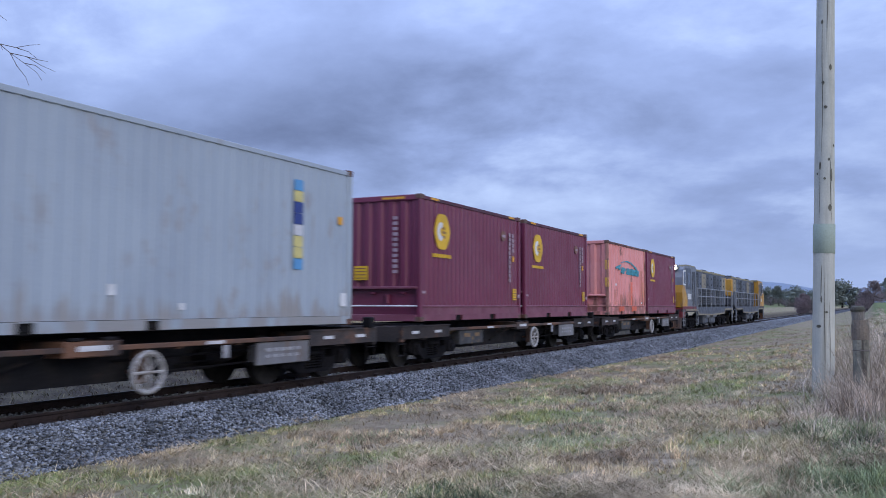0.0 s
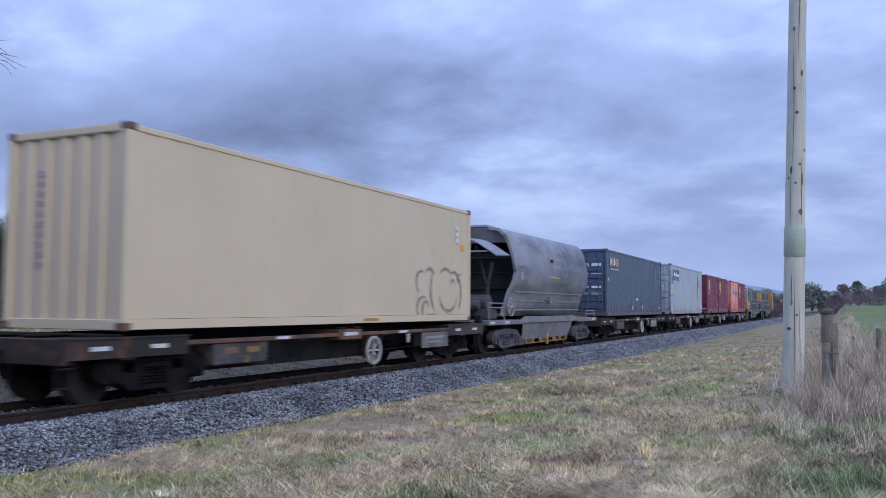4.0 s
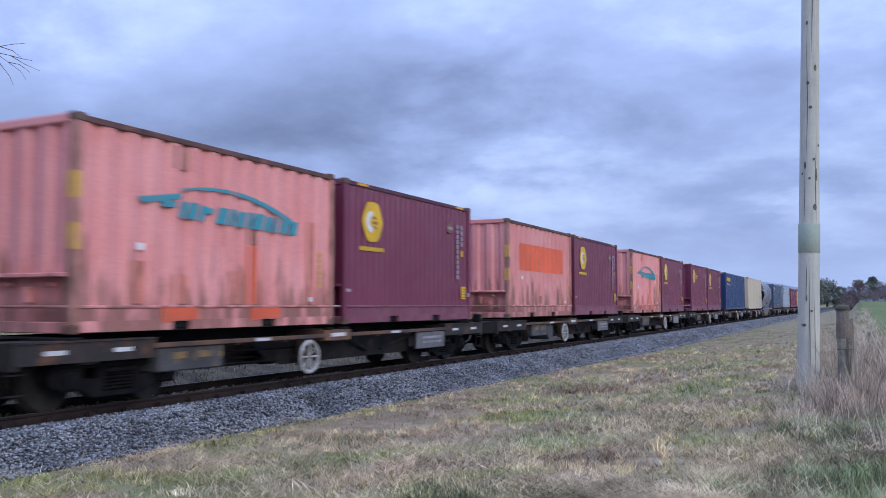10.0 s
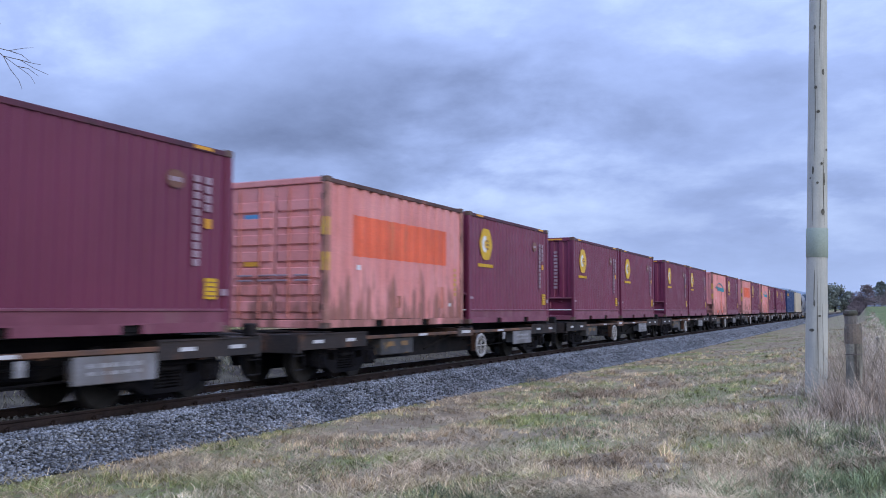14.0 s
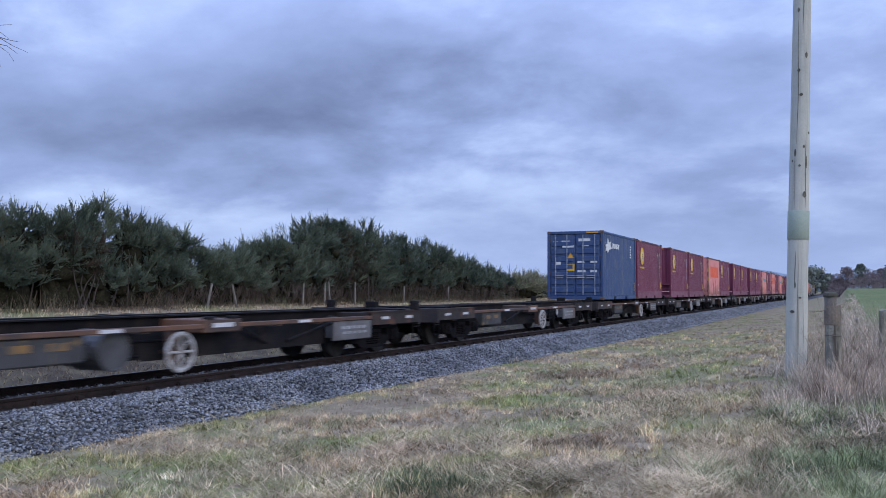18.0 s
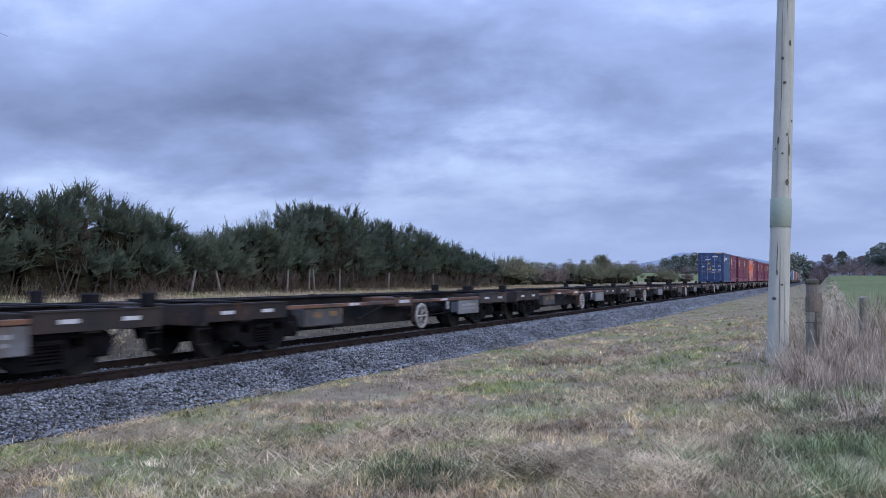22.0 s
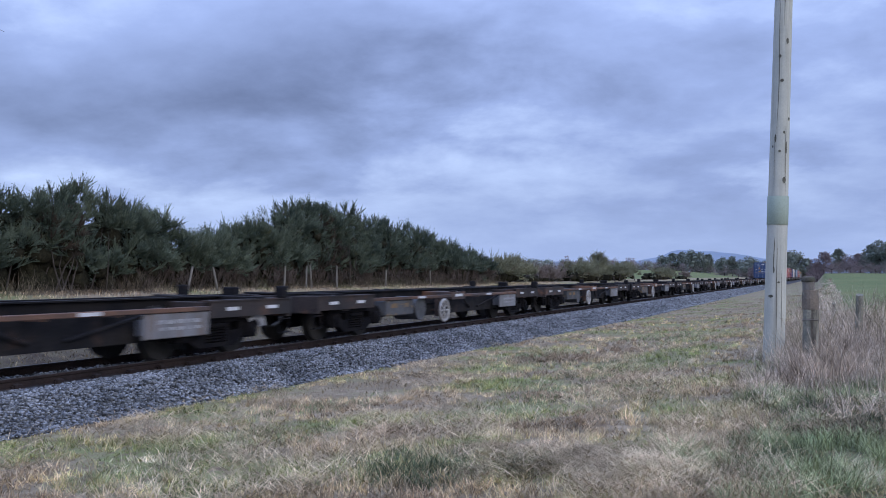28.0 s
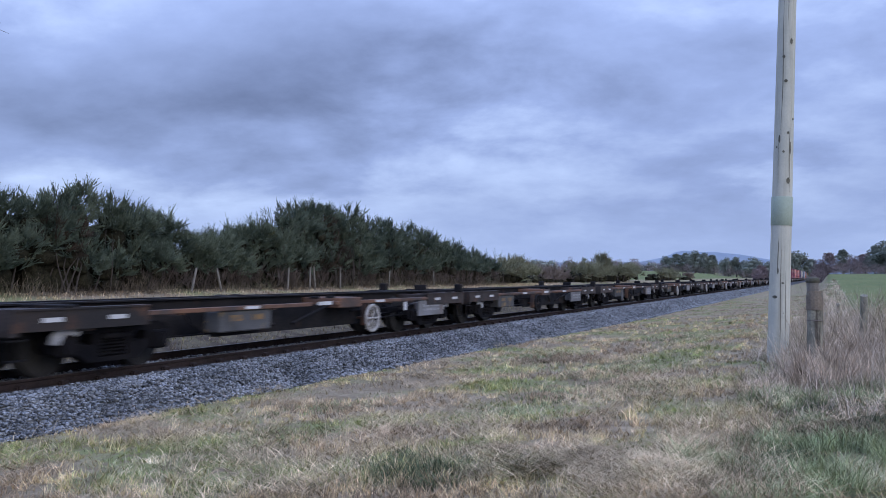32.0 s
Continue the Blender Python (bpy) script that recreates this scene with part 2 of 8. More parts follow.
M["scrawl"] = surface("grey_spray_paint", (0.20, 0.18, 0.16), (0.28, 0.25, 0.2), 5, 0.6)
M["hopper"] = surface("cement_dusted_grey_steel", (0.245, 0.25, 0.275), (0.175, 0.18, 0.205), 0.8, 0.45, stain=(0.07, 0.072, 0.085), stain_scale=(0.22, 0.9, 0.95), stain_at=(0.50, 0.72), grain=0.06)
# hopper grey darkened to paint the shade in its recesses
M["hopper_dark"] = surface("recess_shade_grey_steel", (0.04, 0.04, 0.046), (0.026, 0.026, 0.031), 1.2, 0.7, spec=0.2)
M["faint"] = surface("faint_bluish_print", (0.62, 0.62, 0.64), None, 3, 0.5)
M["hopper_light"] = surface("cement_dusted_pale_steel", (0.19, 0.19, 0.205), (0.13, 0.13, 0.145), 1.5, 0.6, stain=(0.14, 0.14, 0.15), grain=0.1)
M["frame"] = surface("dark_grimy_wagon_steel", (0.011, 0.011, 0.013), (0.020, 0.018, 0.018), 1.6, 0.75, stain=(0.045, 0.03, 0.024), stain_scale=(1, 1, 1), stain_at=(0.58, 0.72), grain=0.25, grain_scale=25, vary=0.15, spec=0.1)
M["rustbeam"] = surface("rust_brown_beam", (0.15, 0.072, 0.04), (0.055, 0.038, 0.032), 1.2, 0.75, stain=(0.045, 0.035, 0.03), stain_scale=(1, 1, 1), grain=0.25, vary=0.2)
M["platform"] = surface("grimy_brown_wagon_steel", (0.052, 0.040, 0.036), (0.032, 0.029, 0.029), 1.4, 0.7, stain=(0.13, 0.065, 0.04), stain_scale=(1, 1, 1), stain_at=(0.56, 0.7), grain=0.25, vary=0.3, spec=0.2)
M["reservoir"] = surface("grey_reservoir_steel", (0.075, 0.075, 0.08), (0.05, 0.05, 0.052), 3, 0.55)
M["worn"] = surface("worn_orange_marks", (0.23, 0.13, 0.045), (0.09, 0.075, 0.06), 7, 0.7)
# bogie black, taken lower to hold the shade cast by the deck
M["bogie"] = surface("black_greasy_shaded_bogie_steel", (0.007, 0.007, 0.009), (0.013, 0.012, 0.013), 3, 0.8, grain=0.2, spec=0.06)
M["bogie_grey"] = surface("dusty_grey_bogie_steel", (0.075, 0.076, 0.083), (0.042, 0.042, 0.047), 3, 0.65, grain=0.2)
M["tread"] = surface("worn_wheel_steel", (0.03, 0.028, 0.027), (0.018, 0.017, 0.016), 4, 0.6, spec=0.2)
M["guard"] = surface("chalky_pale_guard_paint", (0.34, 0.34, 0.35), (0.20, 0.20, 0.21), 5, 0.7, grain=0.2)
M["handwheel"] = surface("chalky_white_handwheel_paint", (0.40, 0.39, 0.38), (0.28, 0.26, 0.24), 6, 0.6, grain=0.15)
M["panel"] = surface("grey_equipment_panel", (0.18, 0.18, 0.19), (0.12, 0.115, 0.115), 2, 0.6, stain=(0.13, 0.085, 0.06), stain_at=(0.55, 0.68), vary=0.25)
M["box"] = surface("dull_grey_equipment_box", (0.07, 0.07, 0.073), (0.042, 0.041, 0.041), 2, 0.7, stain=(0.24, 0.15, 0.05), stain_scale=(1.6, 1.6, 1.6), stain_at=(0.57, 0.68), vary=0.3)
M["reflector"] = surface("white_reflector_tape", (0.60, 0.60, 0.61), None, 4, 0.3)
M["dim_print"] = surface("worn_pale_print", (0.36, 0.36, 0.37), (0.22, 0.22, 0.23), 9, 0.6, grain=0.2)
M["loco_grey"] = surface("locomotive_grey_paint", (0.072, 0.08, 0.10), (0.055, 0.062, 0.08), 1, 0.45, stain=(0.07, 0.065, 0.065), stain_at=(0.58, 0.75))
M["loco_cream"] = surface("locomotive_cream_paint", (0.27, 0.225, 0.15), (0.20, 0.17, 0.115), 1, 0.5, stain=(0.10, 0.085, 0.065), stain_at=(0.55, 0.7))
M["loco_cab"] = surface("locomotive_silver_grey_paint", (0.17, 0.182, 0.205), (0.13, 0.14, 0.16), 1, 0.45, stain=(0.11, 0.10, 0.085), stain_at=(0.58, 0.72))
M["loco_yellow"] = surface("locomotive_yellow_paint", (0.50, 0.26, 0.03), (0.40, 0.21, 0.03), 1, 0.45, stain=(0.25, 0.14, 0.05))
M["loco_pale"] = surface("locomotive_pale_grey_paint", (0.24, 0.25, 0.27), None, 1, 0.45, stain=(0.17, 0.16, 0.15))
M["loco_dark"] = surface("sooty_dark_grey_hood_paint", (0.045, 0.048, 0.055), (0.03, 0.032, 0.038), 1, 0.5, stain=(0.07, 0.065, 0.06), stain_at=(0.55, 0.7))
M["loco_stripe"] = surface("dull_yellow_grey_paint", (0.26, 0.22, 0.11), (0.19, 0.17, 0.11), 1, 0.5, stain=(0.10, 0.09, 0.07))
M["badge_brown"] = surface("brown_badge_print", (0.30, 0.15, 0.03), None, 3, 0.5)
M["darkred"] = surface("dark_red_paint", (0.16, 0.02, 0.025), None, 2, 0.5)
M["black"] = surface("sooty_black", (0.02, 0.02, 0.022), None, 2, 0.6)
M["glass"] = surface("dark_cab_glass", (0.02, 0.025, 0.03), None, 2, 0.12, grain=0.02)
M["lamp"] = surface("lit_headlamp_lens", (0.9, 0.85, 0.7), None, 2, 0.3, emit=((1.0, 0.86, 0.6), 14.0))
M["rail"] = surface("rusted_rail_steel", (0.036, 0.026, 0.024), (0.024, 0.018, 0.018), 3, 0.75, grain=0.25, spec=0.15)
M["railhead"] = surface("polished_rail_head", (0.16, 0.155, 0.15), (0.10, 0.09, 0.085), 3, 0.4, metal=0.5)
M["sleeper"] = surface("weathered_timber_sleeper", (0.10, 0.075, 0.065), (0.14, 0.11, 0.095), 4, 0.85, grain=0.3, bump=0.4, vary=0.25)
M["stone"] = surface("crushed_blue_grey_stone", (0.245, 0.257, 0.277), (0.14, 0.15, 0.165), 1.0, 0.6, grain=0.25, grain_scale=60, vary=0.75, island=True, spec=0.25)
M["bed"] = surface("blue_grey_ballast_bed", (0.115, 0.12, 0.132), (0.045, 0.047, 0.053), 9, 0.9, grain=0.6, grain_scale=22, bump=1.0, bump_scale=18, spec=0.05)
M["timber"] = surface("silvered_timber_pole", (0.53, 0.52, 0.445), (0.455, 0.455, 0.395), 2.5, 0.85, stain=(0.40, 0.385, 0.32), stain_scale=(9, 9, 0.3), stain_at=(0.50, 0.68), grain=0.07, bump=0.2, bump_scale=18)
M["knot"] = surface("dark_weathered_knot", (0.16, 0.15, 0.115), (0.09, 0.085, 0.065), 9, 0.9, grain=0.3)
M["sleeve"] = surface("green_treated_band", (0.33, 0.385, 0.31), (0.31, 0.36, 0.29), 2, 0.7, grain=0.08)
M["post"] = surface("grey_lichened_fence_post", (0.26, 0.245, 0.19), (0.17, 0.16, 0.125), 5, 0.9, stain=(0.065, 0.055, 0.045), stain_scale=(6, 6, 0.5), stain_at=(0.5, 0.62), grain=0.3, bump=0.8, bump_scale=25)
M["moss"] = surface("dark_moss", (0.05, 0.052, 0.032), (0.09, 0.08, 0.06), 8, 0.95, grain=0.4, bump=0.6)
M["brown_timber"] = surface("brown_weathered_timber", (0.20, 0.16, 0.12), (0.14, 0.115, 0.09), 5, 0.9, stain=(0.21, 0.19, 0.15), stain_scale=(5, 5, 0.6), grain=0.3, bump=0.6, bump_scale=25)
M["wire"] = surface("galvanised_fence_wire", (0.3, 0.3, 0.31), None, 5, 0.4, metal=0.8)
M["twig"] = surface("bare_dark_twig_bark", (0.085, 0.065, 0.06), (0.12, 0.098, 0.09), 6, 0.85)
M["gorse"] = surface("dark_green_gorse", (0.14, 0.172, 0.128), (0.068, 0.092, 0.073), 1.1, 0.75, stain=(0.13, 0.105, 0.055), stain_scale=(0.6, 0.6, 0.6), stain_at=(0.60, 0.72), grain=0.15, vary=0.2, island=True, spec=0.15)
M["gorse_light"] = surface("grey_green_gorse", (0.15, 0.18, 0.13), (0.095, 0.122, 0.09), 1.1, 0.75, stain=(0.13, 0.12, 0.05), stain_scale=(1, 1, 1), stain_at=(0.6, 0.75), grain=0.2, vary=0.22, island=True, spec=0.2)
M["gorse_olive"] = surface("olive_brown_gorse", (0.27, 0.27, 0.18), (0.20, 0.205, 0.14), 0.8, 0.8, stain=(0.14, 0.10, 0.06), stain_scale=(0.5, 0.5, 0.5), stain_at=(0.55, 0.7), grain=0.15, vary=0.4, island=True, spec=0.15)
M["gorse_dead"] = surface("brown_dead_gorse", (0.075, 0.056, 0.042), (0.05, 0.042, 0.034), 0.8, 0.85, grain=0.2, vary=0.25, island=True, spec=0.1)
M["scrub"] = surface("grey_brown_winter_scrub", (0.26, 0.21, 0.18), (0.19, 0.155, 0.135), 0.8, 0.85, grain=0.2, vary=0.25, island=True, spec=0.1)
# inner twigs, their brown taken dark to give the bush's inner shade
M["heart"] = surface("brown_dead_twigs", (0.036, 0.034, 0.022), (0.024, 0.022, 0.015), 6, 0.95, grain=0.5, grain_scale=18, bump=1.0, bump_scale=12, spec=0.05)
M["wood"] = surface("gnarled_gorse_stem", (0.07, 0.057, 0.048), (0.045, 0.036, 0.03), 4, 0.9)
M["twigs"] = surface("grey_brown_dead_twigs", (0.15, 0.12, 0.105), (0.085, 0.07, 0.06), 1.5, 0.9, grain=0.2, vary=0.3, island=True, spec=0.1)
M["stake"] = surface("silvered_fence_stake", (0.215, 0.195, 0.17), (0.14, 0.125, 0.108), 4, 0.9, grain=0.2)
# far foliage and scrub, paled to carry the haze of distance
M["leaf"] = surface("haze_paled_gum_foliage", (0.17, 0.195, 0.165), (0.20, 0.22, 0.185), 0.2, 0.8, vary=0.2, island=True)
M["bare"] = surface("haze_paled_bare_scrub", (0.30, 0.235, 0.235), (0.25, 0.20, 0.20), 0.2, 0.85, vary=0.2, island=True)
# the blue of distant haze is put into the hills' own colour
M["hill"] = surface("haze_blue_hill", (0.38, 0.47, 0.68), (0.36, 0.45, 0.66), 0.002, 0.95, grain=0.04, grain_scale=0.02)
M["roof"] = surface("pale_roof_steel", (0.55, 0.55, 0.56), None, 2, 0.5)
M["wall"] = surface("pale_farm_building_wall", (0.5, 0.48, 0.45), None, 1, 0.8)


def meadow():
    """The ground: mown straw and green patches beside the line, greener paddocks beyond the fences."""
    m = bpy.data.materials.new("mown_winter_grass")
    m.use_nodes = True
    nt = m.node_tree
    N, L = nt.nodes.new, nt.links.new
    bsdf = nt.nodes["Principled BSDF"]
    bsdf.inputs["Roughness"].default_value = 0.95
    bsdf.inputs["Specular IOR Level"].default_value = 0.04
    co = N("ShaderNodeTexCoord")

    def noise_node(scale, detail=5.0):
        n = N("ShaderNodeTexNoise")
        n.inputs["Scale"].default_value, n.inputs["Detail"].default_value = scale, detail
        L(co.outputs["Object"], n.inputs["Vector"])
        return n.outputs[0]

    def span(v, lo, hi, a=0.0, b=1.0):
        n = N("ShaderNodeMapRange")
        for i, k in enumerate((lo, hi, a, b)):
            n.inputs[i + 1].default_value = k
        L(v, n.inputs[0])
        return n.outputs[0]

    def blend(fac, a, b, kind="MIX"):
        n = N("ShaderNodeMix")
        n.data_type, n.blend_type = "RGBA", kind
        for sock, v in ((n.inputs[0], fac), (n.inputs[6], a), (n.inputs[7], b)):
            if isinstance(v, (int, float)):
                sock.default_value = v
            elif isinstance(v, tuple):
                sock.default_value = (*v, 1)
            else:
                L(v, sock)
        return n.outputs[2]

    straw = blend(span(noise_node(1.3), 0.4, 0.6), (0.36, 0.29, 0.20), (0.255, 0.205, 0.142))
    verge = blend(span(noise_node(0.55), 0.48, 0.62), straw, (0.23, 0.24, 0.11))
    verge = blend(span(noise_node(2.7), 0.60, 0.70), verge, (0.225, 0.172, 0.124))
    verge = blend(span(noise_node(7.0), 0.47, 0.66), verge, (0.22, 0.175, 0.115))
    paddock = blend(span(noise_node(0.06), 0.4, 0.65), (0.14, 0.17, 0.078), (0.178, 0.20, 0.092))
    paddock = blend(span(noise_node(0.9), 0.5, 0.72), paddock, (0.195, 0.185, 0.088))
    sep = N("ShaderNodeSeparateXYZ")
    L(co.outputs["Object"], sep.inputs[0])
    mask_left = span(sep.outputs[1], 29.0, 31.0)
    # the right-hand paddock begins past the fence
    far = span(sep.outputs[0], 21.0, 25.0)
    right = span(sep.outputs[1], 0.1, -0.35)
    mul = N("ShaderNodeMath")
    mul.operation = "MULTIPLY"
    L(far, mul.inputs[0])
    L(right, mul.inputs[1])
    top = N("ShaderNodeMath")
    top.operation = "MAXIMUM"
    L(mask_left, top.inputs[0])
    L(mul.outputs[0], top.inputs[1])
    # a dark brown gritty band lies beyond the far shoulder, rank green grass under the dead stems by the fence
    grit = blend(span(noise_node(1.7), 0.4, 0.62), (0.075, 0.06, 0.048), (0.13, 0.11, 0.075))
    near_side, far_side = span(sep.outputs[1], 11.0, 12.0), span(sep.outputs[1], 18.5, 16.0)
    strip = N("ShaderNodeMath")
    strip.operation = "MULTIPLY"
    L(near_side, strip.inputs[0])
    L(far_side, strip.inputs[1])
    verge = blend(strip.outputs[0], verge, grit)
    rank = blend(span(noise_node(3.0), 0.42, 0.6), (0.085, 0.08, 0.05), (0.14, 0.135, 0.075))
    side = N("ShaderNodeMath")
    side.operation = "MULTIPLY"
    L(span(sep.outputs[1], 0.9, 0.3), side.inputs[0])
    L(span(sep.outputs[0], 40.0, 25.0), side.inputs[1])
    verge = blend(side.outputs[0], verge, rank)
    colour = blend(top.outputs[0], verge, paddock)
    colour = blend(1.0, colour, span_colour(N, L, noise_node(35.0), 0.72, 1.28), "MULTIPLY")
    L(colour, bsdf.inputs["Base Color"])
    b = N("ShaderNodeBump")
    b.inputs["Strength"].default_value, b.inputs["Distance"].default_value = 0.9, 0.03
    L(noise_node(28.0), b.inputs["Height"])
    L(b.outputs[0], bsdf.inputs["Normal"])
    return m


def blades(name, tones):
    """Grass blades: each takes one of the tones, in patches and blade by blade."""
    m = bpy.data.materials.new(name)
    m.use_nodes = True
    nt = m.node_tree
    N, L = nt.nodes.new, nt.links.new
    bsdf = nt.nodes["Principled BSDF"]
    bsdf.inputs["Roughness"].default_value = 0.8
    bsdf.inputs["Specular IOR Level"].default_value = 0.12
    co, geo = N("ShaderNodeTexCoord"), N("ShaderNodeNewGeometry")
    n = N("ShaderNodeTexNoise")
    n.inputs["Scale"].default_value, n.inputs["Detail"].default_value = 0.55, 5.0
    L(co.outputs["Object"], n.inputs["Vector"])
    mixed = N("ShaderNodeMath")
    mixed.operation = "MULTIPLY_ADD"
    mixed.inputs[1].default_value, mixed.inputs[2].default_value = 0.24, -0.12
    wide = N("ShaderNodeMath")
    wide.operation = "MULTIPLY_ADD"
    wide.inputs[1].default_value, wide.inputs[2].default_value = 1.7, -0.35
    L(n.outputs[0], wide.inputs[0])
    L(geo.outputs["Random Per Island"], mixed.inputs[0])
    add = N("ShaderNodeMath")
    add.operation = "ADD"
    L(wide.outputs[0], add.inputs[0])
    L(mixed.outputs[0], add.inputs[1])
    ramp = N("ShaderNodeValToRGB")
    e = ramp.color_ramp.elements
    e[0].position, e[0].color = 0.30, (*tones[0], 1)
    e[1].position, e[1].color = 0.74, (*tones[-1], 1)
    for i, c in enumerate(tones[1:-1]):
        k = e.new(0.30 + 0.44 * (i + 1) / (len(tones) - 1))
        k.color = (*c, 1)
    L(add.outputs[0], ramp.inputs[0])
    # tufts a hand's width across differ in tone
    c = N("ShaderNodeTexNoise")
    c.inputs["Scale"].default_value, c.inputs["Detail"].default_value, c.inputs["Roughness"].default_value = 4.5, 4.0, 0.65
    L(co.outputs["Object"], c.inputs["Vector"])
    tone = N("ShaderNodeMix")
    tone.data_type, tone.blend_type = "RGBA", "MULTIPLY"
    tone.inputs[0].default_value = 1.0
    L(ramp.outputs[0], tone.inputs[6])
    L(span_colour(N, L, c.outputs[0], 0.42, 1.55, (0.34, 0.66)), tone.inputs[7])
    d = N("ShaderNodeTexNoise")
    d.inputs["Scale"].default_value, d.inputs["Detail"].default_value, d.inputs["Roughness"].default_value = 1.5, 3.0, 0.6
    L(co.outputs["Object"], d.inputs["Vector"])
    patch = N("ShaderNodeMix")
    patch.data_type, patch.blend_type = "RGBA", "MULTIPLY"
    patch.inputs[0].default_value = 1.0
    L(tone.outputs[2], patch.inputs[6])
    L(span_colour(N, L, d.outputs[0], 0.72, 1.28, (0.36, 0.64)), patch.inputs[7])
    L(patch.outputs[2], bsdf.inputs["Base Color"])
    return m


M["meadow"] = meadow()
M["grass"] = blades("mown_grass_blades", [(0.36, 0.26, 0.17), (0.54, 0.405, 0.26), (0.72, 0.565, 0.365), (0.63, 0.50, 0.305), (0.56, 0.475, 0.25), (0.44, 0.425, 0.19), (0.29, 0.32, 0.13)])
# the grass tones darkened throughout, as shade low in the sward
M["low_grass"] = blades("shaded_low_grass", [(0.20, 0.14, 0.09), (0.33, 0.245, 0.155), (0.45, 0.35, 0.22), (0.38, 0.30, 0.18), (0.35, 0.295, 0.15), (0.28, 0.275, 0.12), (0.19, 0.215, 0.085)])
M["hay"] = blades("dead_grass_stems", [(0.33, 0.26, 0.195), (0.66, 0.54, 0.42), (0.44, 0.355, 0.275), (0.78, 0.65, 0.51), (0.53, 0.43, 0.335), (0.27, 0.235, 0.15)])
M["stalk"] = blades("brown_weedy_stalks", [(0.13, 0.10, 0.07), (0.26, 0.20, 0.13), (0.17, 0.14, 0.085), (0.32, 0.26, 0.16), (0.16, 0.16, 0.07)])
M["weed"] = blades("dark_green_weeds", [(0.07, 0.085, 0.05), (0.12, 0.15, 0.085), (0.095, 0.115, 0.065), (0.15, 0.175, 0.10), (0.13, 0.115, 0.07)])
M["thatch"] = blades("dark_brown_hedge_stalks", [(0.09, 0.072, 0.055), (0.17, 0.135, 0.10), (0.12, 0.10, 0.07), (0.21, 0.17, 0.12), (0.10, 0.10, 0.06)])
M["strip"] = blades("tan_mown_grass", [(0.30, 0.215, 0.14), (0.56, 0.43, 0.28), (0.42, 0.32, 0.205), (0.66, 0.52, 0.34), (0.36, 0.30, 0.165)])
M["lush"] = blades("green_grass_tufts", [(0.36, 0.285, 0.195), (0.19, 0.22, 0.12), (0.32, 0.365, 0.19), (0.23, 0.275, 0.14), (0.43, 0.44, 0.25), (0.66, 0.56, 0.40)])


# ---------------------------------------------------------------- building blocks


class Solid:
    """Collects the faces of one mesh."""

    def __init__(self):
        self.v, self.f = [], []

    def add(self, verts, faces):
        k = len(self.v)
        self.v.extend(tuple(p) for p in verts)
        self.f.extend(tuple(i + k for i in f) for f in faces)
        return self

    def box(self, x0, x1, y0, y1, z0, z1, c=0.0):
        """A block; c: width of its chamfered edges."""
        if c <= 0:
            p = [(x, y, z) for x in (x0, x1) for y in (y0, y1) for z in (z0, z1)]
            return self.add(p, [(0, 1, 3, 2), (4, 6, 7, 5), (0, 4, 5, 1), (2, 3, 7, 6), (0, 2, 6, 4), (1, 5, 7, 3)])
        lo, hi = (x0, y0, z0), (x1, y1, z1)
        p, idx = [], {}
        for corner in range(8):
            s = [(corner >> a) & 1 for a in range(3)]
            for a in range(3):  # the corner's vertex on the face across axis a
                q = []
                for b in range(3):
                    edge = hi[b] if s[b] else lo[b]
                    q.append(edge if b == a else edge + (-c if s[b] else c))
                idx[(corner, a)] = len(p)
                p.append(q)
        f = []
        for a in range(3):
            b, d = (a + 1) % 3, (a + 2) % 3
            for s in (0, 1):
                ring = [(s << a) | (i << b) | (j << d) for i, j in ((0, 0), (1, 0), (1, 1), (0, 1))]
                face = [idx[(r, a)] for r in ring]
                f.append(face if s else face[::-1])
            for i in (0, 1):
                for j in (0, 1):  # the edge along axis a
                    c0 = (i << b) | (j << d)
                    c1 = c0 | (1 << a)
                    face = [idx[(c0, b)], idx[(c1, b)], idx[(c1, d)], idx[(c0, d)]]
                    f.append(face if i != j else face[::-1])
        for corner in range(8):
            odd = bin(corner).count("1") % 2
            face = [idx[(corner, 0)], idx[(corner, 1)], idx[(corner, 2)]]
            f.append(face if odd else face[::-1])
        return self.add(p, f)

    def tube(self, a, b, r, n=10, r2=None, caps=True):
        """A round bar from a to b."""
        a, b = Vector(a), Vector(b)
        w = (b - a).normalized()
        u = w.orthogonal().normalized()
        t = w.cross(u)
        r2 = r if r2 is None else r2
        p = []
        for c, rr in ((a, r), (b, r2)):
            for i in range(n):
                k = 2 * math.pi * i / n
                p.append(c + (u * math.cos(k) + t * math.sin(k)) * rr)
        f = [(i, (i + 1) % n, n + (i + 1) % n, n + i) for i in range(n)]
        if caps:
            f += [tuple(range(n))[::-1], tuple(range(n, 2 * n))]
        return self.add(p, f)

    def ring(self, centre, axis, big, small, n=20, m=6):
        """A torus."""
        w = Vector(axis).normalized()
        u = w.orthogonal().normalized()
        t = w.cross(u)
        p, f = [], []
        for i in range(n):
            k = 2 * math.pi * i / n
            d = u * math.cos(k) + t * math.sin(k)
            for j in range(m):
                q = 2 * math.pi * j / m
                p.append(Vector(centre) + d * (big + small * math.cos(q)) + w * small * math.sin(q))
        for i in range(n):
            for j in range(m):
                f.append((i * m + j, ((i + 1) % n) * m + j, ((i + 1) % n) * m + (j + 1) % m, i * m + (j + 1) % m))
        return self.add(p, f)

    def slab(self, outline, y0, y1):
        """An outline of (x, z) pairs drawn through from y0 to y1."""
        n = len(outline)
        p = [(x, y0, z) for x, z in outline] + [(x, y1, z) for x, z in outline]
